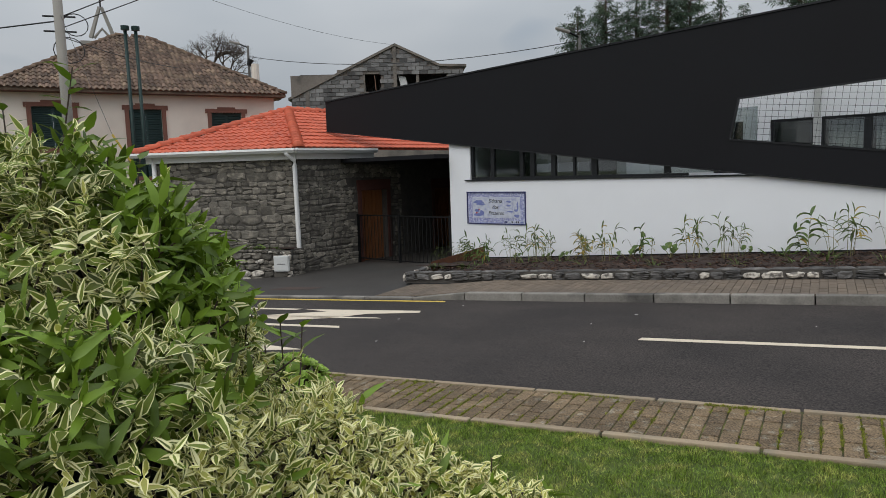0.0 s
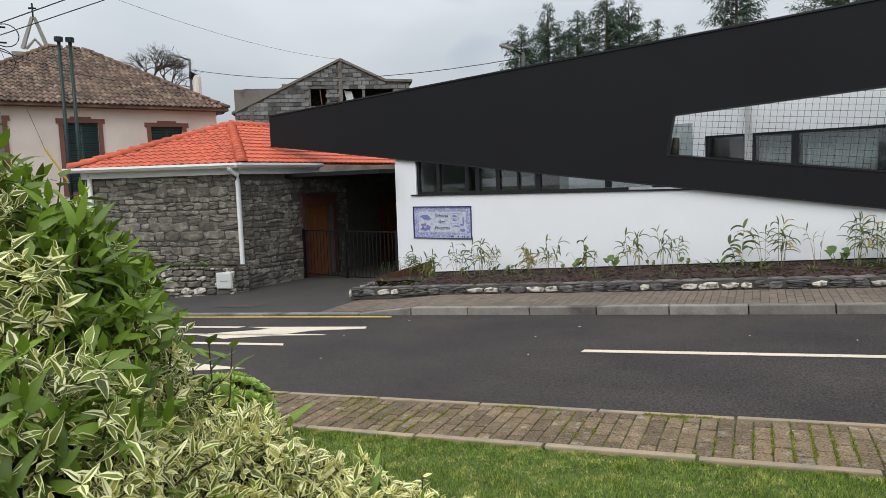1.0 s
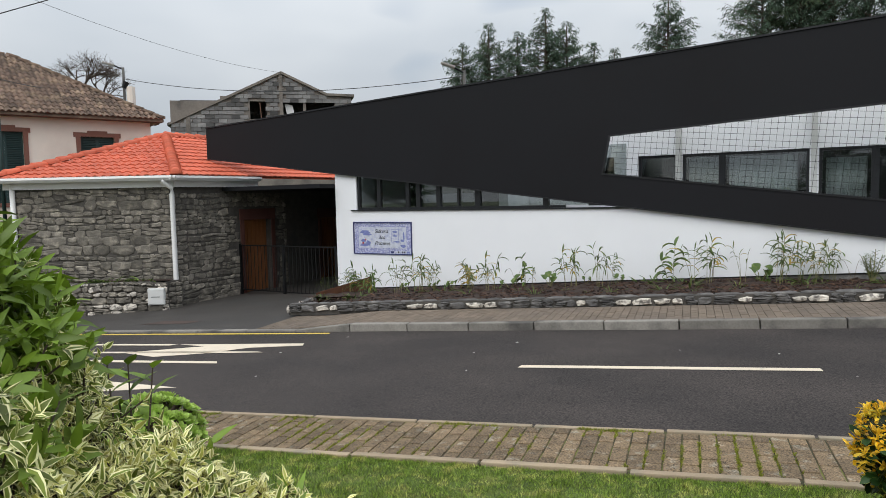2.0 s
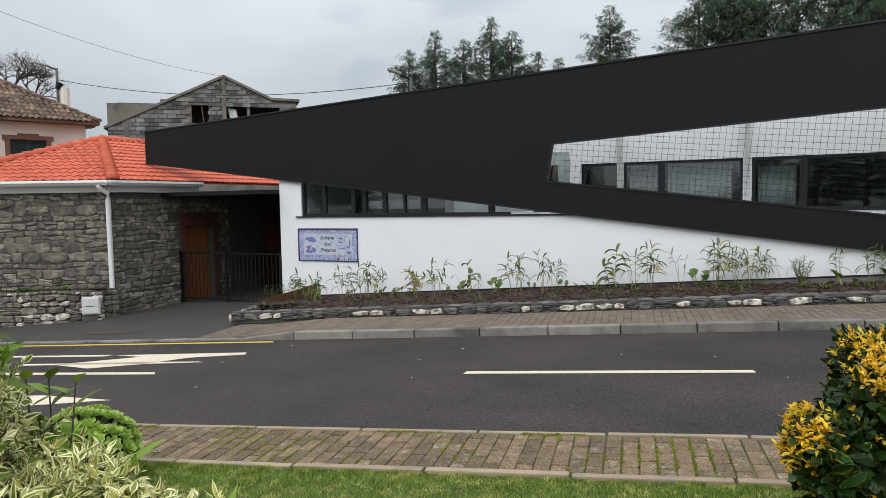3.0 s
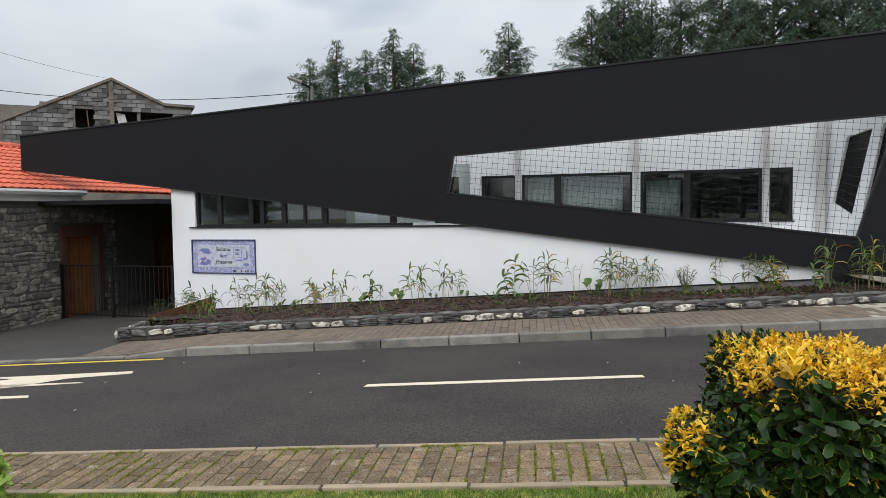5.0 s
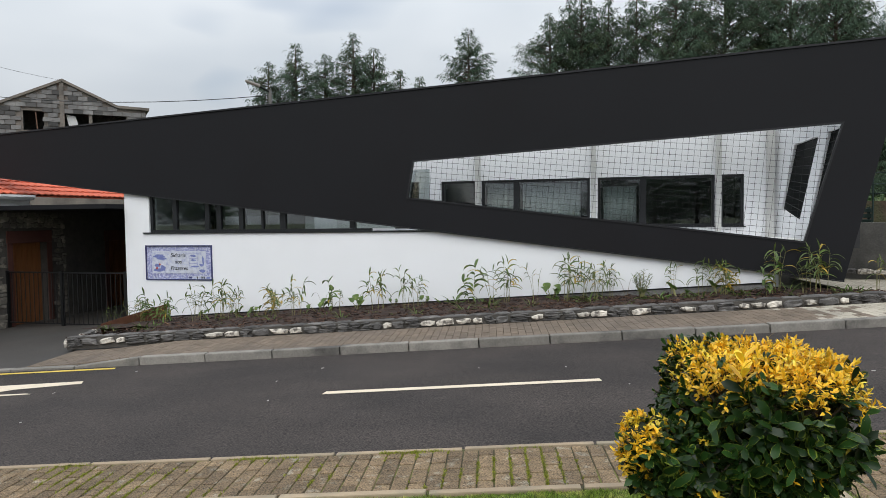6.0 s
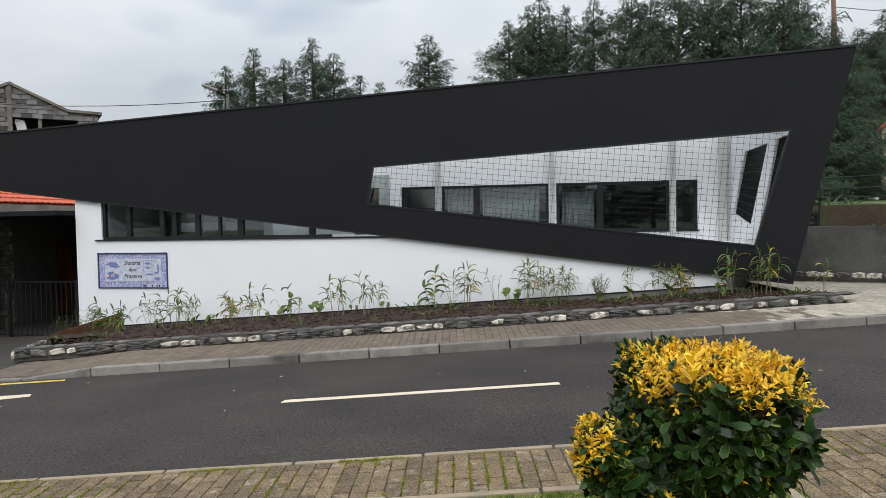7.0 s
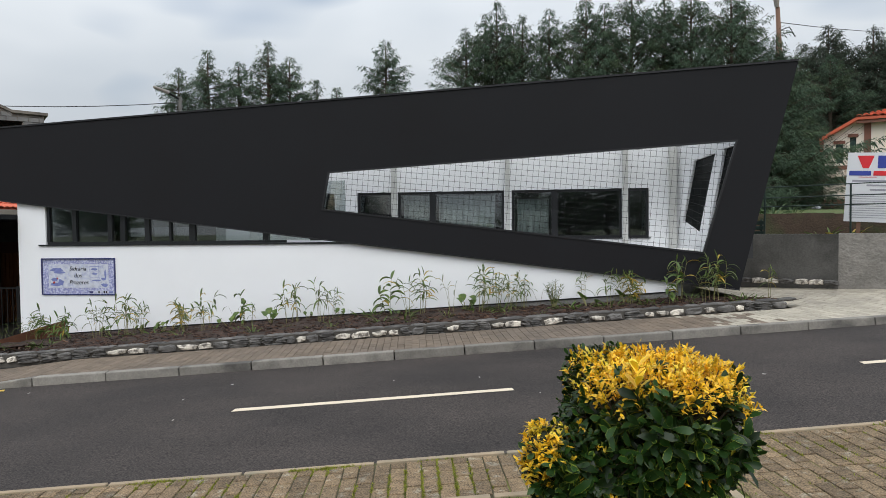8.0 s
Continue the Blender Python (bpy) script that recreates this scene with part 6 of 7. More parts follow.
for kind, x, y, top, w in ((2, 8.6, 31.5, 8.6, 0.72), (0, 9.3, 34.0, 9.0, 0.72), (0, 7.9, 33, 8.4, 0.9), (3, 16.6, 41.8, 13.0, 1.7), (3, 18.6, 41.0, 12.6, 1.7), (3, 20.8, 40.5, 12.8, 1.6), (2, 15.2, 38, 10.5, 1.6), (2, 18, 37.5, 9.5, 1.6), (3, 23.5, 40.5, 12.0, 1.6), (3, 15.4, 42.5, 12.2, 1.6), (3, 17.7, 43.5, 13.2, 1.5), (3, 19.7, 42.5, 12.4, 1.6), (3, 14.6, 39.5, 9.8, 1.6), (3, 22.0, 42.0, 12.6, 1.5)):
    k = 0.62 if y < 35 else 1.0
    grow(kind, x * k, y * k, 1.8 + (top - 1.8) * k, 0.5, w)


# the wood across the lawn, mirrored in the glass
for kind, x, y, top, w in ((2, -33.0, -21, 8.0, 1.6), (0, -30.5, -22, 7.0, 1.5), (0, -13.0, -23, 6.5, 1.4), (2, -0.4, -22, 6.8, 1.4), (0, 2.4, -21, 7.2, 1.7), (2, 5.2, -22, 8.0, 1.6), (2, 8.6, -21, 7.4, 1.6)):
    grow(kind, x, y, top, -0.6, w)


def bare_tree(base, height, spread, seed):
    r = random.Random(seed)
    ob = thing("bare_tree", "leafless winter tree with a dense twiggy crown", "tree", base)
    bm = bmesh.new()

    def branch(p, d, ln, rad, depth):
        q = p + d * ln
        tube(bm, [p, p + d * ln * 0.5 + Vector((r.gauss(0, 0.03), r.gauss(0, 0.03), 0)) * ln, q], rad, rad * 0.65, 5 if depth < 2 else 3, False)
        if depth < 7:
            for k in range(3 if depth < 6 else 2):
                e = (d + Vector((r.gauss(0, spread), r.gauss(0, spread), r.gauss(0.12, 0.3)))).normalized()
                branch(q - d * ln * r.uniform(0, 0.3 if depth else 0.05), e, (ln if depth else 1.5) * r.uniform(0.66, 0.84), rad * 0.58, depth + 1)

    branch(Vector(base), Vector((0, 0, 1)), height, 0.2, 0)
    part("crown", bm, M_BARK, ob, "bare twiggy crown")


bare_tree((-35.2, 23.1, -1.5), 8.7, 0.8, 5)

# ---- foreground planting ----
M_LEAFGREEN = leaf_material("shrub_leaf_green", (0.15, 0.235, 0.02), 0.5, rough=0.52, through_light=0.25)
M_LEAFEDGE = leaf_material("shrub_leaf_cream", (0.94, 0.89, 0.50), 0.18, rough=0.5, through_light=0.2)
M_LEAFPALE = leaf_material("shrub_leaf_yellow", (0.47, 0.46, 0.11), 0.45, rough=0.5, through_light=0.2)
M_LEAFMID = leaf_material("shrub_leaf_mid", (0.17, 0.215, 0.03), 0.55, rough=0.5, through_light=0.2)
M_GOLD = leaf_material("golden_leaf", (0.80, 0.45, 0.018), 0.45, tint=(0.50, 0.46, 0.05), tint_at=(0.52, 0.7), rough=0.4)
M_GOLDEDGE = leaf_material("golden_leaf_edge", (0.86, 0.62, 0.05), 0.25, rough=0.4)
M_GLOSSY = leaf_material("glossy_dark_leaf", (0.013, 0.036, 0.007), 0.7, rough=0.36, spec=0.22, through_light=0.08)
M_GLOSSYEDGE = leaf_material("glossy_leaf_edge", (0.13, 0.16, 0.02), 0.85, rough=0.4, spec=0.3)
M_TWIG = surface("twig", (0.07, 0.05, 0.035), 0.9, var=0.3, scale=20, bump=0.3)
M_ROSETTE = leaf_material("succulent_leaf", (0.36, 0.50, 0.10), 0.3, rough=0.5)


class Leaves:
    """Collects many leaves as one mesh with a rim and a middle material."""

    def __init__(self):
        self.v, self.f, self.m = [], [], []

    def add(self, p, d, n, ln, wd, bend, rim=0.3, two=True, fold=0.25, blunt=False):
        """p: foot; d: direction; n: the way its upper face looks; rim: share of the half-width that is rim."""
        d = d.normalized()
        s = d.cross(n)
        if s.length < 1e-4:
            s = d.orthogonal()
        s.normalize()
        n = s.cross(d)
        o = len(self.v)
        prof = ((0.0, 0.14), (0.45, 0.85), (0.82, 0.85)) if blunt else ((0.0, 0.10), (0.3, 0.9), (0.66, 0.66))
        for t, w in prof:
            c = p + d * (ln * t) - n * (bend * ln * t * t)
            h = wd * 0.5 * w
            for q in (-1.0, -(1 - rim), 1 - rim, 1.0):
                self.v.append(c + s * (h * q) + n * (abs(q) * h * fold - h * fold * 0.5))
        self.v.append(p + d * ln - n * (bend * ln))
        tip = o + 12
        for a in range(2):
            for b in range(3):
                i = o + a * 4 + b
                self.f.append((i, i + 1, i + 5, i + 4))
                self.m.append(1 if two and b != 1 else 0)
        for b in range(3):
            i = o + 8 + b
            self.f.append((i, i + 1, tip))
            self.m.append(1 if two and b != 1 else 0)

    def build(self, name, mats, parent, label=""):
        me = bpy.data.meshes.new(name)
        me.from_pydata([tuple(v) for v in self.v], [], self.f)
        for m in mats:
            me.materials.append(m)
        me.polygons.foreach_set("material_index", self.m)
        me.polygons.foreach_set("use_smooth", [True] * len(self.f))
        ob = new(name, me)
        ob.parent = parent
        ob.matrix_parent_inverse = parent.matrix_basis.inverted()
        return tagged(ob, label)


def tangent_pair(n):
    a = n.orthogonal().normalized()
    return a, n.cross(a)


def rosette(store, p, axis, count, ln, wd, r, rim=0.3, two=True, openness=1.0, blunt=False, stray=0.25):
    """A shoot tip: leaves spiralling round its axis."""
    a, b = tangent_pair(axis)
    for k in range(count):
        t = 2.4 * k + r.uniform(-0.3, 0.3)
        out = a * math.cos(t) + b * math.sin(t)
        f = k / max(1, count - 1)
        d = out * (openness * (1.15 - 0.75 * f)) + axis * (0.35 + 0.75 * f)
        d += Vector((r.gauss(0, stray), r.gauss(0, stray), r.gauss(-0.1, stray)))
        store.add(p - axis * (ln * r.uniform(0.4, 1.1) * (1 - f)), d, axis + out * -0.3 + Vector((r.gauss(0, stray), r.gauss(0, stray), 0)), ln * r.uniform(0.6, 1.2), wd * r.uniform(0.7, 1.3), r.uniform(-0.2, 0.9), min(0.9, rim * r.uniform(0.5, 1.4)), two, r.uniform(0.1, 0.6), blunt)


# near-black colour stands in for the shade deep inside the bushes
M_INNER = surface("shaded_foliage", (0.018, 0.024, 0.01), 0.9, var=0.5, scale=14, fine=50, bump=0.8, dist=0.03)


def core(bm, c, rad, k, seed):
    """A lumpy closed filler form inside a bush, well below its leaves."""
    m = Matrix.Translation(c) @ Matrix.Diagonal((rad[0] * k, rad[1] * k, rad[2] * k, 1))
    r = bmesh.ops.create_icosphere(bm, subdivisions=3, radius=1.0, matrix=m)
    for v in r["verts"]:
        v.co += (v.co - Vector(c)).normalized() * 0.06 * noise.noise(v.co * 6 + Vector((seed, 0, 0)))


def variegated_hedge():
    r = random.Random(77)
    ob = thing("variegated_shrub", "overgrown shrub with cream-edged and plain green leaves", "shrub", (-1.9, 1.0, 0.0))
    blobs = [((-2.19, 0.32, 1.0), (0.58, 0.59, 0.90)), ((-1.78, 0.55, 0.93), (0.58, 0.53, 0.94)), ((-1.28, 0.39, 0.83), (0.41, 0.46, 0.73)), ((-1.24, 0.82, 0.67), (0.31, 0.32, 0.66)), ((-1.22, 0.16, 0.74), (0.35, 0.43, 0.75)),
             ((-1.73, -0.07, 0.9), (0.47, 0.49, 0.88)), ((-1.08, 1.02, 0.58), (0.25, 0.26, 0.59)), ((-0.94, 1.06, 0.45), (0.32, 0.36, 0.66)), ((-1.02, 0.72, 0.50), (0.36, 0.38, 0.68))]
    # filler cores that carry the hedge's inner shade in their colour
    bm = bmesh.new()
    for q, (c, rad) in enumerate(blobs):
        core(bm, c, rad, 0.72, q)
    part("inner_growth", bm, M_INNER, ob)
    CARPET = (3, 6, 7, 8)
    vari, pale, green, tw = Leaves(), Leaves(), Leaves(), bmesh.new()
    for q, (c, rad) in enumerate(blobs):
        c = Vector(c)
        n = int((9000 if q in CARPET else 6500 if q in (2, 4) else 5600) * (rad[0] * rad[2]) / 0.35)
        for k in range(n):
            u = Vector((r.gauss(0, 1), r.gauss(0, 1), r.gauss(0, 1))).normalized()
            if u.z < -0.35:
                continue
            swell = 1.0 + 0.11 * noise.noise(Vector((u.x, u.y, u.z)) * 4.6 + c * 3)
            p = c + Vector((u.x * rad[0], u.y * rad[1], u.z * rad[2])) * swell * r.uniform(0.88 if q in CARPET else 0.80, 1.01)
            if p.z < 0.05:
                continue
            inside = any(((p.x - d[0]) / e[0]) ** 2 + ((p.y - d[1]) / e[1]) ** 2 + ((p.z - d[2]) / e[2]) ** 2 < 0.72 for j, (d, e) in enumerate(blobs) if j != q)
            if inside:
                continue
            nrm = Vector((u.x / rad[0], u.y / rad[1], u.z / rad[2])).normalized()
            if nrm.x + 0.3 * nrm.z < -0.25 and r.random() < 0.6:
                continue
            axis = (nrm + Vector((0, 0, 0.6)) + Vector((r.gauss(0, 0.4), r.gauss(0, 0.4), r.gauss(0, 0.3)))).normalized()
            patch = noise.noise(p * 2.3 + Vector((3.1, 0, 0)))
            low = q in CARPET or p.z < 1.43 + 0.12 * noise.noise(p * 3.1)
            flank = not low and p.y > 0.58
            plain = r.random() < (0.84 if flank else (0.22 if patch > 0.38 else 0.02) if low else (0.5 if patch > 0.12 else 0.10))
            if plain:
                rosette(green, p, axis, r.randint(4, 6), r.uniform(0.045, 0.07), 0.021, r, two=False, openness=0.85, stray=0.4)
            elif r.random() < (0.56 if low else 0.16):
                rosette(pale, p, axis, r.randint(4, 6), r.uniform(0.024, 0.036), 0.0120, r, rim=r.uniform(0.35, 0.75), stray=0.5)
            else:
                rosette(vari, p, axis, r.randint(4, 6), r.uniform(0.026, 0.042) if low else r.uniform(0.032, 0.050), 0.0155 if low else 0.0185, r, rim=r.uniform(0.3, 0.6) if low else r.uniform(0.2, 0.55), stray=0.5)
            if k % 6 == 0:
                tube(tw, [p - axis * 0.12, p], 0.0025, 0.002, 4, False)
    # taller loose shoots
    for foot, top, n, ln in (((-2.16, 0.72, 1.75), (-2.12, 0.78, 2.10), 13, 0.075), ((-2.2, 0.62, 1.8), (-2.19, 0.62, 1.98), 6, 0.06), ((-2.0, 0.84, 1.62), (-1.98, 0.88, 1.84), 7, 0.07), ((-1.56, 0.96, 1.12), (-1.634, 1.004, 1.39), 6, 0.07),
                             ((-1.56, 1.0, 1.12), (-1.606, 1.043, 1.385), 6, 0.07), ((-1.54, 1.02, 1.12), (-1.57, 1.088, 1.37), 6, 0.07), ((-1.56, 0.98, 1.1), (-1.60, 1.01, 1.29), 6, 0.075), ((-1.84, 0.85, 1.35), (-1.82, 0.98, 1.6), 8, 0.08), ((-1.7, 0.85, 1.2), (-1.72, 1.02, 1.45), 8, 0.08)):
        foot, top = Vector(foot), Vector(top)
        tube(tw, [foot, foot.lerp(top, 0.5) + Vector((0.01, 0, 0.01)), top], 0.003, 0.0018, 5, False)
        for j in range(n):
            q = foot.lerp(top, 0.35 + 0.65 * j / (n - 1))
            t = 2.4 * j + r.uniform(-0.4, 0.4)
            green.add(q, Vector((math.cos(t), math.sin(t), r.uniform(0.3, 1.3))), Vector((0, 0, 1)), ln * r.uniform(0.8, 1.25), 0.034, r.uniform(0.1, 0.5), two=False)
    part("twig_growth", tw, M_TWIG, ob)
    vari.build("variegated_foliage", [M_LEAFMID, M_LEAFEDGE], ob, "green leaves with cream-yellow margins")
    pale.build("pale_foliage", [M_LEAFPALE, M_LEAFEDGE], ob, "yellow young leaves with pale margins")
    green.build("green_foliage", [M_LEAFGREEN], ob, "plain mid-green reverted leaves")


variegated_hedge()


def succulent_bush():
    r = random.Random(31)
    ob = thing("succulent_bush", "rounded bush of fleshy green leaf rosettes", "shrub", (-4.3, 3.3, -0.15))
    lv, tb = Leaves(), bmesh.new()
    c = Vector((-4.37, 3.14, 0.05))
    rad = Vector((0.33, 0.33, 0.33))
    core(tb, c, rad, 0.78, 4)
    n = 84
    for k in range(n):
        z = 1 - 1.5 * (k + 0.5) / n
        a = 2.4 * k
        w = math.sqrt(max(0.0, 1 - z * z))
        u = Vector((w * math.cos(a), w * math.sin(a), z))
        p = c + Vector((u.x * rad.x, u.y * rad.y, u.z * rad.z)) * (r.uniform(0.86, 1.0) + 0.12 * noise.noise(u * 2.5))
        axis = (u + Vector((r.gauss(0, 0.12), r.gauss(0, 0.12), 0.45))).normalized()
        size = r.uniform(0.065, 0.095)
        s1, s2 = tangent_pair(axis)
        for j in range(30):
            f = j / 29
            t = 2.4 * j
            out = s1 * math.cos(t) + s2 * math.sin(t)
            d = out * (1.1 - 0.85 * f) + axis * (0.18 + 0.8 * f)
            lv.add(p + out * 0.008, d, axis * 1.0 - out * 0.4, size * (1.0 - 0.5 * f) * r.uniform(0.9, 1.1), 0.036 * (1.05 - 0.45 * f), -0.25, two=False, fold=0.5, blunt=True)
        tube(tb, [c + (p - c) * 0.3, p], 0.012, 0.01, 5, False)
    part("stem_growth", tb, M_TWIG, ob)
    lv.build("foliage", [M_ROSETTE], ob, "fleshy bright green rosettes")


succulent_bush()


def golden_shrub():
    r = random.Random(52)
    ob = thing("golden_shrub", "clipped glossy shrub with golden-yellow top leaves", "shrub", (0.62, 3.27, 0.0))
    # clipped head, its lower rear part, the side sprig and the narrower foot
    lobes = [((0.655, 3.28, 0.91), (0.375, 0.37, 0.285), 3.4), ((0.45, 3.56, 0.92), (0.22, 0.19, 0.255), 3.6), ((0.115, 3.0, 0.83), (0.085, 0.09, 0.14), 2.0), ((0.27, 3.06, 0.72), (0.17, 0.17, 0.22), 2.2), ((0.55, 3.25, 0.56), (0.27, 0.28, 0.40), 2.2)]
    # the same near-black cores give each lobe its inner shade
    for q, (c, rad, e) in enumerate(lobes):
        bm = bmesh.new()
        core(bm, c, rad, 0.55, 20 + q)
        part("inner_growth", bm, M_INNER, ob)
    gold, dark, tw = Leaves(), Leaves(), bmesh.new()
    for q, (c, rad, e) in enumerate(lobes):
        c = Vector(c)
        for k in range(int((5400 if q in (0, 1) else 3400) * (rad[0] * rad[2]) / 0.13)):
            u = Vector((r.gauss(0, 1), r.gauss(0, 1), r.gauss(0, 1))).normalized()
            f = (abs(u.x) ** e + abs(u.y) ** e + abs(u.z) ** e) ** (-1 / e)
            lump = 1.0 + 0.07 * noise.noise(Vector(c) * 3 + u * 3.2)
            depth = r.uniform(0.0, 1.0) ** 1.6
            p = c + Vector((u.x * rad[0], u.y * rad[1], u.z * rad[2])) * (f * lump * (1.03 - 0.24 * depth)) + Vector((r.gauss(0, 0.012), r.gauss(0, 0.012), r.gauss(0, 0.012)))
            if q in (0, 4) and p.z < 0.97:
                p.x = 0.60 + (p.x - 0.60) * (1 - 0.62 * (0.97 - p.z))
            if p.z < 0.12 or (u.y > 0.6 and q not in (1,)):
                continue
            # hollows between the sprays
            hollow = noise.noise(p * 6.5 + Vector((1.7, 4.2, 0.3)))
            high = (p.z - c.z) / rad[2]
            if high < 0.5 and hollow > 0.12 and r.random() < 0.9:
                continue
            nrm = Vector((u.x / rad[0], u.y / rad[1], u.z / rad[2])).normalized()
            chance = 0.02
            if q == 0:
                patchy = noise.noise(p * 7.0)
                chance = 0.98 if high > 0.72 + 0.16 * patchy else 0.62 if high > 0.55 + 0.25 * patchy else 0.05
                if u.x > 0.5 and high > 0.25:
                    chance = max(chance, 0.55)
                if u.x < -0.5 and high > 0.35:
                    chance = max(chance, 0.55)
            elif q == 1:
                chance = 0.22 if high > 0.7 else 0.03
            elif q == 2:
                chance = 0.9 if high > 0.0 or u.x < -0.3 else 0.25
            elif q == 3:
                chance = 0.14
            if r.random() < chance:
                up = (nrm * 0.55 + Vector((0, 0, 1.0)) + Vector((r.gauss(0, 0.3), r.gauss(0, 0.3), 0))).normalized()
                rosette(gold, p, up, r.randint(5, 7), r.uniform(0.021, 0.037), 0.0135, r, rim=0.3, openness=0.6, blunt=r.random() < 0.5, stray=0.35)
            elif r.random() < 0.5:
                axis = (nrm + Vector((0, 0, 0.55)) + Vector((r.gauss(0, 0.3), r.gauss(0, 0.3), r.gauss(0, 0.2)))).normalized()
                size = r.uniform(0.03, 0.045) if q == 1 or high > 0.8 else r.uniform(0.05, 0.08)
                rosette(dark, p, axis, r.randint(3, 5), size, size * 0.5, r, rim=0.07 if r.random() < 0.7 else 0.3, openness=0.95, blunt=True, stray=0.35)
            if k % 5 == 0:
                tube(tw, [p - nrm * 0.16 - Vector((0, 0, 0.05)), p], 0.0045, 0.003, 4, False)
    # one tall pale shoot, and the stems below
    for j in range(9):
        gold.add(Vector((0.505, 2.93, 1.13 + 0.012 * j)), Vector((math.cos(2.4 * j), math.sin(2.4 * j), 1.3)), Vector((0, 0, 1)), 0.08, 0.036, 0.2, 0.3, blunt=True)
    for k in range(9):
        a = 2.4 * k
        tube(tw, [(0.6 + 0.05 * math.cos(a), 3.26 + 0.05 * math.sin(a), -0.02), (0.6 + 0.13 * math.cos(a), 3.26 + 0.13 * math.sin(a), 0.35), (0.6 + 0.24 * math.cos(a), 3.26 + 0.24 * math.sin(a), 0.75)], 0.014, 0.006, 6, False)
    part("stem_growth", tw, M_TWIG, ob)
    gold.build("golden_foliage", [M_GOLD, M_GOLDEDGE], ob, "golden-yellow young leaves")
    dark.build("dark_foliage", [M_GLOSSY, M_GLOSSYEDGE], ob, "glossy dark green leaves with thin pale margins")


golden_shrub()


def grass_blades():
    g = np.random.RandomState(9)
    n = 190000
    s, d = g.uniform(-6.4, 2.2, n), D_LAWN - 0.035 - 1.9 * g.rand(n) ** 1.5
    tuft = 0.6 + 0.8 * (0.5 + 0.5 * np.sin(9.1 * s + 3.0 * np.sin(5.3 * d)) * np.sin(11.7 * d + 2.0 * np.sin(7.9 * s)))
    h, a = g.uniform(0.010, 0.034, n) * tuft, g.uniform(0, 2 * np.pi, n)
    lean, w = g.uniform(0.0, 0.030, n), g.uniform(0.0014, 0.0036, n)
    b = g.uniform(0, 2 * np.pi, n)
    x, y = UX * s - UY * d, UY * s + UX * d
    z = 0.018 + CLIMB * s - 0.0066
    v = np.empty((n, 3, 3))
    v[:, 0] = np.stack([x - w * np.cos(a), y - w * np.sin(a), z], 1)
    v[:, 1] = np.stack([x + w * np.cos(a), y + w * np.sin(a), z], 1)
    v[:, 2] = np.stack([x + lean * np.cos(b), y + lean * np.sin(b), z + h], 1)
    me = bpy.data.meshes.new("grass")
    me.from_pydata(v.reshape(-1, 3).tolist(), [], np.arange(3 * n).reshape(-1, 3).tolist())
    me.materials.append(leaf_material("grass_blade", (0.185, 0.27, 0.038), 0.8, tint=(0.42, 0.42, 0.12), tint_at=(0.50, 0.66)))
    tagged(new("grass", me), "short mown green grass blades of the lawn", "grass", kind="stuff")


grass_blades()

# specks lying on the asphalt
M_SPECK = surface("pale_speck", (0.5, 0.48, 0.44), 0.8, var=0.2, bump=0.0)
bm = bmesh.new()
for k in range(11):
    s, d = rnd.uniform(-5.5, 6), rnd.uniform(5.6, 9.1)
    m = street_pose(s, d, 0.004, rnd.uniform(0, 180))
    a = rnd.uniform(0.006, 0.016)
    box(bm, -a, a * 1.4, -a * 0.5, a * 0.5, 0, 0.004, m)
tagged(part("road_litter", bm, M_SPECK), "small pale petals and grit on the asphalt", "litter", kind="stuff")

# small weeds and cover plants in the stone planter
for k in range(15):
    t = tuft_plant(90 + k, M_BROADLEAF if k % 3 else M_REED, 0.1, 22, "small green weed in the stone planter")
    t["group"] = "planter weeds"
    p = M_PLANT @ Vector((0.7 + 0.22 * k + rnd.uniform(-0.1, 0.1), 0.36, 0.04))
    q = rnd.uniform(1.5, 2.6)
    t.location, t.scale = p, (q * 1.3, q * 1.3, q)

# ---- pieces of walls, roofs and pavements ----
def stone_mesh(seed, mat, name="stone"):
    """An uneven block, one unit wide and high, its face towards -y."""
    r = random.Random(seed)
    bm = bmesh.new()
    n = 10
    rim = []
    for k in range(n):
        t = 2 * math.pi * k / n + r.uniform(-0.16, 0.16)
        c, s = math.cos(t), math.sin(t)
        q = (abs(c) ** 4 + abs(s) ** 4) ** -0.25
        q *= r.uniform(0.74, 1.03) * 0.5
        rim.append((c * q, s * q))
    back = [bm.verts.new((x, 0.0, z)) for x, z in rim]
    mid = [bm.verts.new((x, -0.55 + r.uniform(-0.1, 0.1), z)) for x, z in rim]
    face = [bm.verts.new((x * r.uniform(0.66, 0.82), -0.95 + r.uniform(-0.2, 0.2), z * r.uniform(0.62, 0.8))) for x, z in rim]
    mid_v = bm.verts.new((r.uniform(-0.1, 0.1), -1.0 + r.uniform(-0.15, 0.15), r.uniform(-0.1, 0.1)))
    for k in range(n):
        j = (k + 1) % n
        bm.faces.new((back[j], back[k], mid[k], mid[j]))
        bm.faces.new((mid[j], mid[k], face[k], face[j]))
        bm.faces.new((face[j], face[k], mid_v))
    return mesh_of(name, bm, mat)


WALL_STONES = [stone_mesh(100 + k, M_STONE) for k in range(9)]
PALE_STONES = [stone_mesh(120 + k, M_PALESTONE) for k in range(5)]
DARK_STONES = [stone_mesh(140 + k, M_DARKSTONE) for k in range(6)]


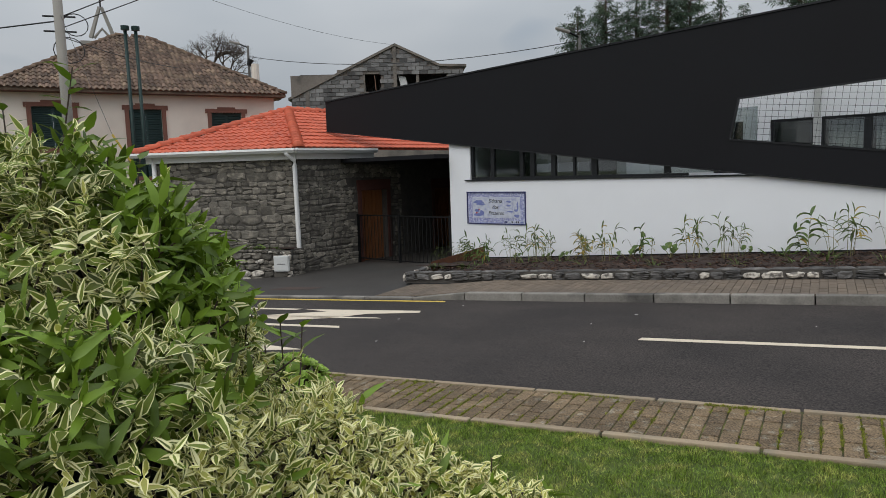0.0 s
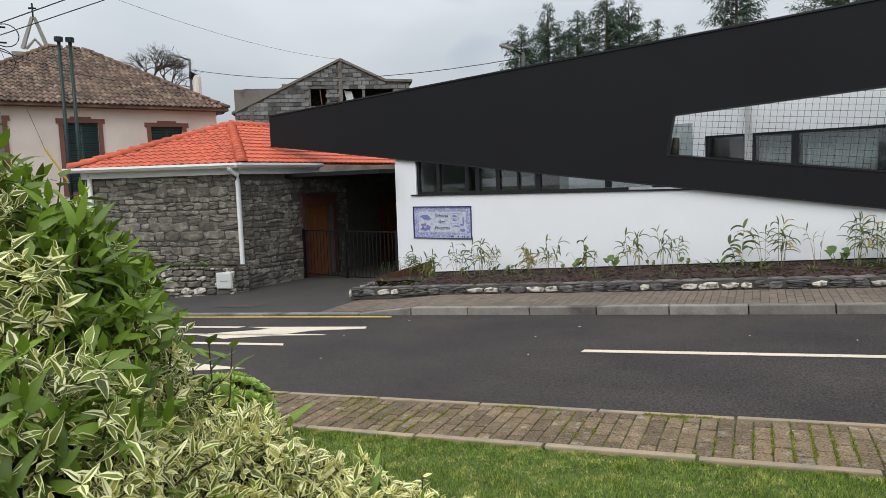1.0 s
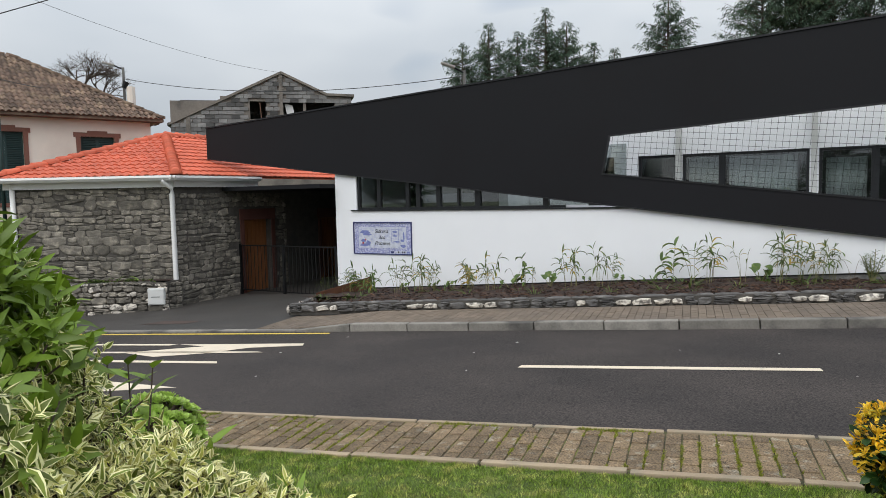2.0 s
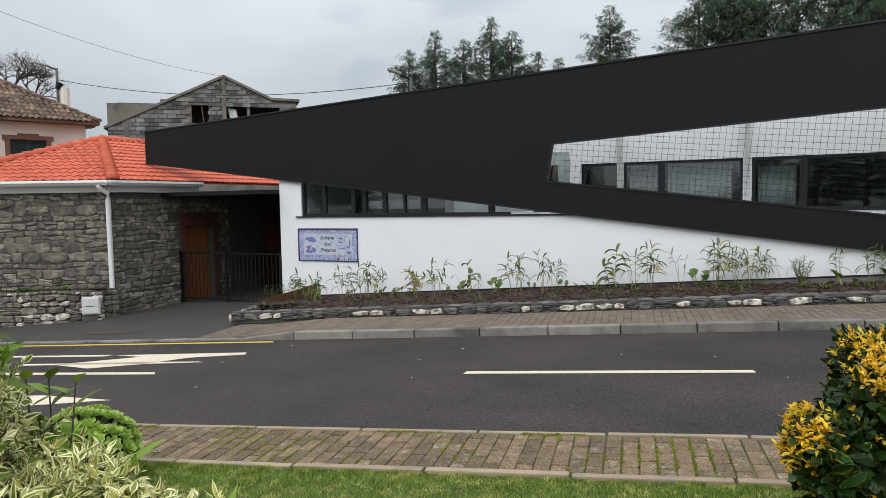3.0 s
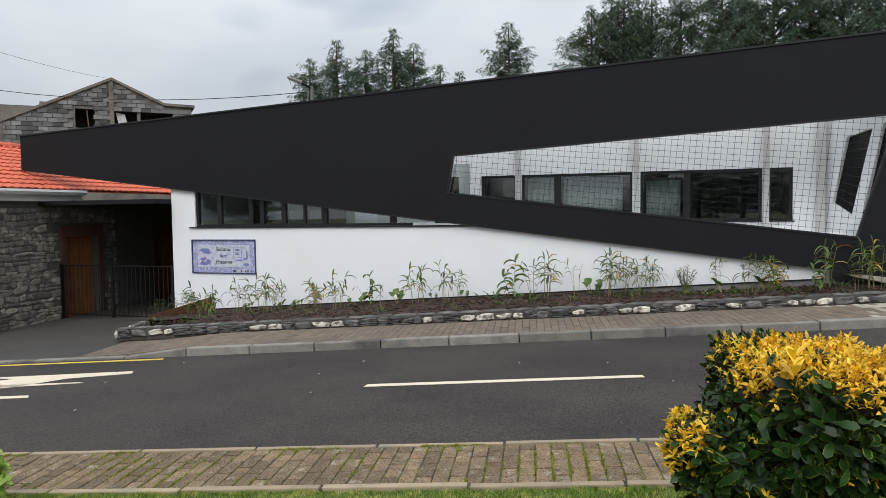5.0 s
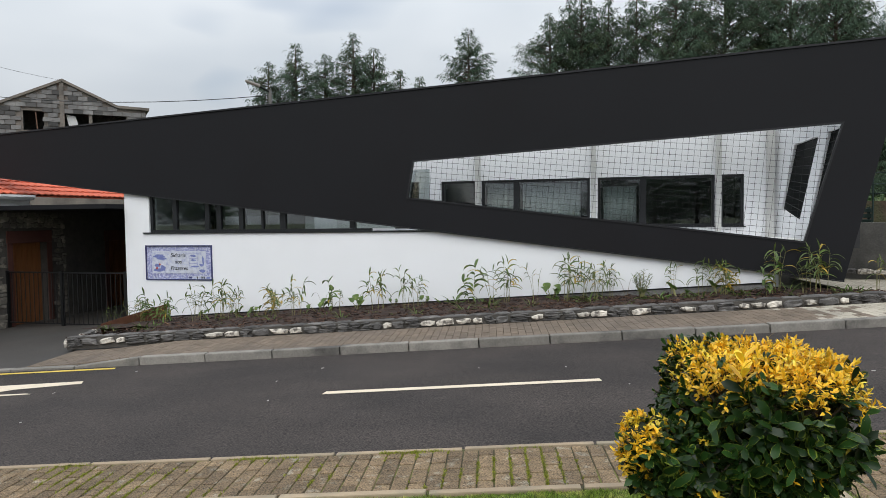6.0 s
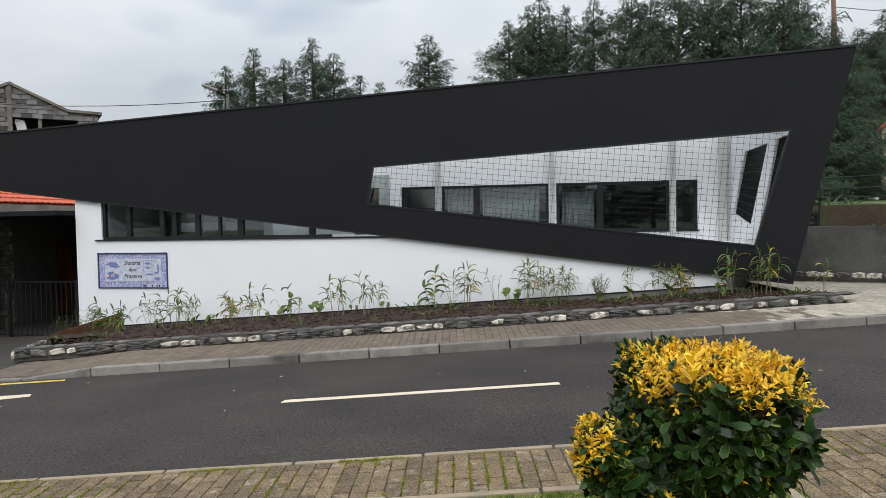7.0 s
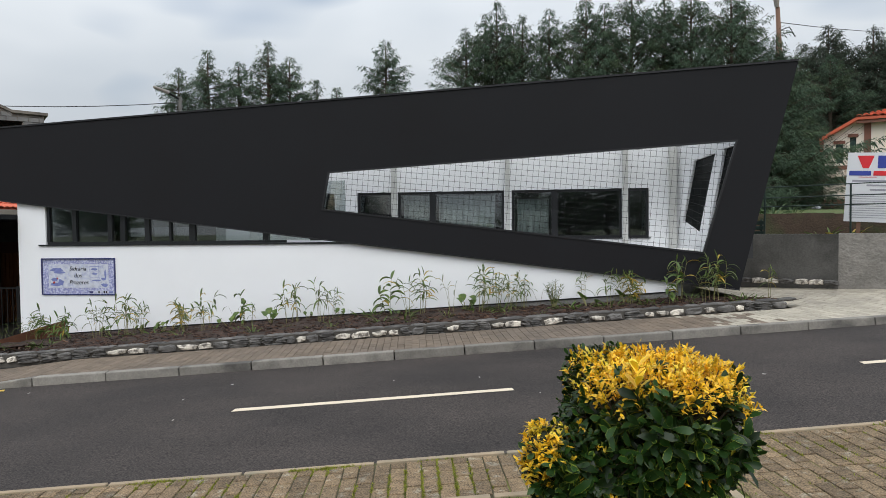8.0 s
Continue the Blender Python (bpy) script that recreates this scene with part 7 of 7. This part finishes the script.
def rubble(parent, m, x0, x1, z0, z1, seed, holes=(), hmin=0.08, hmax=0.27, depth=0.05, pale=0.0, limit=300):
    r = random.Random(seed)
    z, count = z0, 0
    while z < z1 - 0.04:
        h = min(r.uniform(hmin, hmax), z1 - z)
        x = x0 - r.uniform(0, 0.1)
        while x < x1 - 0.05:
            w = min(h * r.uniform(0.9, 2.6), x1 + 0.02 - x)
            cells = [(z, h)]
            if h > 0.15 and r.random() < 0.45:
                k = r.uniform(0.35, 0.65)
                cells = [(z, h * k), (z + h * k, h * (1 - k))]
            for zz, hh in cells:
                cx, cz = x + w / 2, zz + hh / 2
                if w > 0.06 and count < limit and not any(a - 0.02 < cx + w * 0.35 and cx - w * 0.35 < b + 0.02 and c < cz < d + 0.03 for a, b, c, d in holes):
                    me = r.choice(PALE_STONES) if r.random() < pale else r.choice(WALL_STONES)
                    dz = 0.07 * noise.noise(Vector((cx * 1.1, cz * 2, seed)))
                    piece("stone", me, parent, m @ pose(cx, 0.006, cz + dz, 0, r.uniform(-11, 11), 0) @ Matrix.Diagonal((w * r.uniform(1.0, 1.14), depth * r.uniform(0.6, 1.3), hh * r.uniform(1.0, 1.2), 1)))
                    count += 1
            x += w
        z += h


rubble(front_wall, M_FRONT, 0.1, 3.62, -0.25, 2.15, 1, depth=0.032)
# side stones end past the door; bare dark mortar stands for deep shade
rubble(side_wall, M_SIDE, 0.02, 3.7, -0.62, 2.04, 2, [(2.02, 3.3, -0.8, 1.62)], hmin=0.07, hmax=0.2, depth=0.03)
rubble(planter_wall, M_PLANT, 0.4, 4.3, -0.72, 0.04, 3, hmin=0.1, hmax=0.2, pale=0.22, depth=0.07)
rubble(planter_end, frame_at((-13.055, 9.93), (0, 1)), 0.0, 0.46, -0.72, 0.04, 4, hmin=0.09, hmax=0.18, depth=0.05)

# edging stones of the bed: pale blocks, dark blocks and stacks of thin slates
r = random.Random(5)
s = -7.05
while s < 6.05:
    w = r.uniform(0.14, 0.34)
    k = r.random()
    if k < 0.34:
        piece("stone", r.choice(PALE_STONES), bed_core, street_pose(s + w / 2, D_EDGE + 0.05, 0.165, 0) @ pose(0, 0, 0, 0, r.uniform(-6, 6)) @ Matrix.Diagonal((w * 1.02, 0.06, r.uniform(0.09, 0.12), 1)))
    elif k < 0.55:
        piece("stone", r.choice(DARK_STONES), bed_core, street_pose(s + w / 2, D_EDGE + 0.05, 0.165, 0) @ pose(0, 0, 0, 0, r.uniform(-6, 6)) @ Matrix.Diagonal((w * 1.04, 0.06, 0.13, 1)))
    else:
        for h in (0.12, 0.155, 0.19, 0.22):
            piece("stone", r.choice(DARK_STONES), bed_core, street_pose(s + w / 2 + r.uniform(-0.03, 0.03), D_EDGE + 0.05, h, 0) @ pose(0, 0, 0, 0, r.uniform(-5, 5)) @ Matrix.Diagonal((w * r.uniform(0.8, 1.1), 0.06, 0.042, 1)))
    s += w + 0.006
s = -7.05
while s < 6.1:
    w = r.uniform(0.25, 0.5)
    piece("cap_stone", r.choice(DARK_STONES), bed_core, street_pose(s + w / 2, D_EDGE + 0.12, 0.24, 0) @ pose(0, 0, 0, -90) @ Matrix.Diagonal((w * 1.03, 0.025, 0.2, 1)))
    s += w
# returning end beside the driveway
for k in range(7):
    t = k / 7
    piece("stone", r.choice(DARK_STONES if k % 3 else PALE_STONES), bed_core, street_pose(-7.1 - 0.25 * t, D_EDGE + 0.1 + 1.3 * t, 0.15, 105) @ Matrix.Diagonal((0.24, 0.09, 0.15, 1)))
k = 0
while k < 11:
    p = WALL_B.lerp(WALL_A, 0.04 + k * 0.085)
    piece("stone", r.choice(PALE_STONES if k % 3 else DARK_STONES), foot, frame_at((p.x - 0.02, p.y - 0.12), (WALL_B - WALL_A)[:2], 0.66 - 0.004 * k) @ Matrix.Diagonal((0.3, 0.1, 0.12, 1)))
    k += 1

# roof tiles
RED_TILE = tile_mesh(0.19, 0.35, M_TILE)
front_spots = tile_spots(R_L, R_R, R_A, [R_L, R_R, R_A], 0.19, 0.35)
side_spots = tile_spots(R_R, R_E, R_A, [R_R, R_E, R_B, R_A], 0.19, 0.35)
near = front_spots + [m for m in side_spots if m.translation.y < 14.2]
for m in near[:300]:
    piece("roof_tile", RED_TILE, house_roof, m)
RED_JOIN = tile_mesh(0.19, 0.35, M_TILE)
join_tiles("roof_tiles", RED_JOIN, near[300:] + [m for m in side_spots if m.translation.y >= 14.2], house_roof, M_TILE)
HIP = cap_mesh(0.115, 0.40, M_TILE)
lay_caps(HIP, R_R + Vector((0, 0, 0.03)), R_A, 0.30, house_roof)
lay_caps(HIP, R_L + Vector((0, 0, 0.03)), R_A, 0.34, house_roof)
lay_caps(HIP, R_A, R_B, 0.36, house_roof)
OLD = tile_mesh(0.17, 0.27, M_OLDTILE, 0.045)
old_spots = tile_spots(C1, C2, T2, [C1, C2, T2, T1], 0.17, 0.27) + tile_spots(C2, C3, T2, [C2, C3, T2], 0.17, 0.27) + tile_spots(C4, C1, T1, [C4, C1, T1], 0.17, 0.27)
join_tiles("roof_tiles", OLD, old_spots, cream_roof, M_OLDTILE)
OLDCAP = cap_mesh(0.09, 0.45, M_OLDTILE)
for a, b in ((C2, T2), (C1, T1), (T1, T2)):
    lay_caps(OLDCAP, a + Vector((0, 0, 0.02)), b, 0.38, cream_roof)
RH = tile_mesh(0.24, 0.4, M_TILE, 0.06)
join_tiles("roof_tiles", RH, tile_spots(RH_EAVE[0], RH_EAVE[1], RH_EAVE[2], RH_EAVE[3], 0.24, 0.4), rh_roof, M_TILE)


# cement blocks of the unfinished gable
def gable_blocks():
    bm = bmesh.new()
    r = random.Random(8)
    z, row = 4.2, 0
    while z < 7.95:
        x = -5.2 - (row % 2) * 0.2
        while x < 3.35:
            a, b = x + 0.012, x + 0.388
            mid = (a + b) / 2
            top = 8.0 + mid * 0.475 if mid < 0 else (8.0 - mid * 0.47 if mid < 2.2 else 6.95)
            hole = any(p - 0.1 < mid < q + 0.1 and c - 0.1 < z + 0.1 < d + 0.05 for p, q, c, d in rh) or -0.2 < mid < 0.1
            if z + 0.18 < top and not hole:
                box(bm, max(a, -5.2), min(b, 3.38), r.uniform(-0.01, 0.012), 0.058, z + 0.012, z + 0.188, M_RUIN)
            x += 0.4
        z += 0.2
        row += 1
    part("block_course", bm, M_BLOCK, ruin_wall, kind="stuff")


gable_blocks()
far_pavers()


# pavers of the near footway
def near_pavers():
    W, LN, g = 0.116, 0.248, 0.0045
    alike = {}
    for name, ln in (("whole", LN), ("half", LN / 2)):
        bm = boxed(-W / 2 + g, W / 2 - g, -ln / 2 + g, ln / 2 - g, -0.03, 0.040, bevel=0.008)
        alike[name] = mesh_of("paver", bm, M_PAVER)
    whole, half = alike["whole"], alike["half"]
    count, rest_w, rest_h = 0, [], []
    k = 0
    cols = []
    s = -10.0
    while s < 8.5:
        cols.append((s, k))
        s += W
        k += 1
    cols.sort(key=lambda c: abs(c[0] + 1.2))
    for s, k in cols:
        d = D_LAWN + 0.04
        cells = [(LN, whole)] * 3 if k % 2 else [(LN / 2, half)] + [(LN, whole)] * 2 + [(LN / 2, half)]
        for ln, me in cells:
            m = street_pose(s, d + ln / 2, random.uniform(-0.003, 0.003), random.uniform(-0.8, 0.8))
            m = m @ pose(0, 0, 0, random.uniform(-0.7, 0.7), random.uniform(-0.7, 0.7))
            if count < 290:
                piece("paver", me, pavement_near, m)
                count += 1
            else:
                (rest_w if me is whole else rest_h).append(m)
            d += ln
    s, k = 2.2, 0
    while s < 7.0:
        d = D_LAWN + 0.04 - LN * (1.0 if k % 2 else 0.5)
        if k % 2:
            rest_h.append(street_pose(s, D_LAWN + 0.04 - LN * 0.25, random.uniform(-0.003, 0.003), random.uniform(-0.8, 0.8)))
        while d > 1.7:
            rest_w.append(street_pose(s, d, random.uniform(-0.003, 0.003), random.uniform(-0.8, 0.8)))
            d -= LN
        s += W
        k += 1
    join_tiles("pavers", whole, rest_w, pavement_near, M_PAVER)
    join_tiles("pavers", half, rest_h, pavement_near, M_PAVER)


near_pavers()


def paver_moss():
    """Clumps of yellow-green moss and weeds in the joints of the near footway."""
    r = random.Random(64)
    verts, faces = [], []
    while len(faces) < 24000:
        k = r.randint(35, 150)
        sx = -10.0 + 0.116 * (k + 0.5) + r.gauss(0, 0.004)
        d = r.uniform(D_LAWN + 0.05, D_NEAR - 0.05)
        if r.random() < 0.3:
            d, sx = D_NEAR - 0.05 + r.gauss(0, 0.008), r.uniform(-6, 6)
        elif sx > 2.2 and r.random() < 0.6:
            d = r.uniform(2.8, D_LAWN)
        if noise.noise(Vector((sx * 1.7, d * 2.2, 3.0))) < r.uniform(-0.05, 0.35):
            continue
        ln = r.uniform(0.008, 0.04)
        for j in range(r.randint(6, 16)):
            p = street(sx + r.gauss(0, 0.005), d + r.uniform(-ln, ln), 0.034)
            a, h, w = r.uniform(0, 6.28), r.uniform(0.006, 0.024), r.uniform(0.002, 0.006)
            o = len(verts)
            verts += [(p.x - w * math.cos(a), p.y - w * math.sin(a), p.z), (p.x + w * math.cos(a), p.y + w * math.sin(a), p.z), (p.x + r.gauss(0, 0.008), p.y + r.gauss(0, 0.008), p.z + h)]
            faces.append((o, o + 1, o + 2))
    me = bpy.data.meshes.new("moss")
    me.from_pydata(verts, [], faces)
    me.materials.append(leaf_material("moss_clump", (0.24, 0.26, 0.03), 0.5, tint=(0.13, 0.15, 0.03)))
    tagged(new("moss", me), "yellow-green moss clumps in the paver joints", "moss", kind="stuff")


paver_moss()
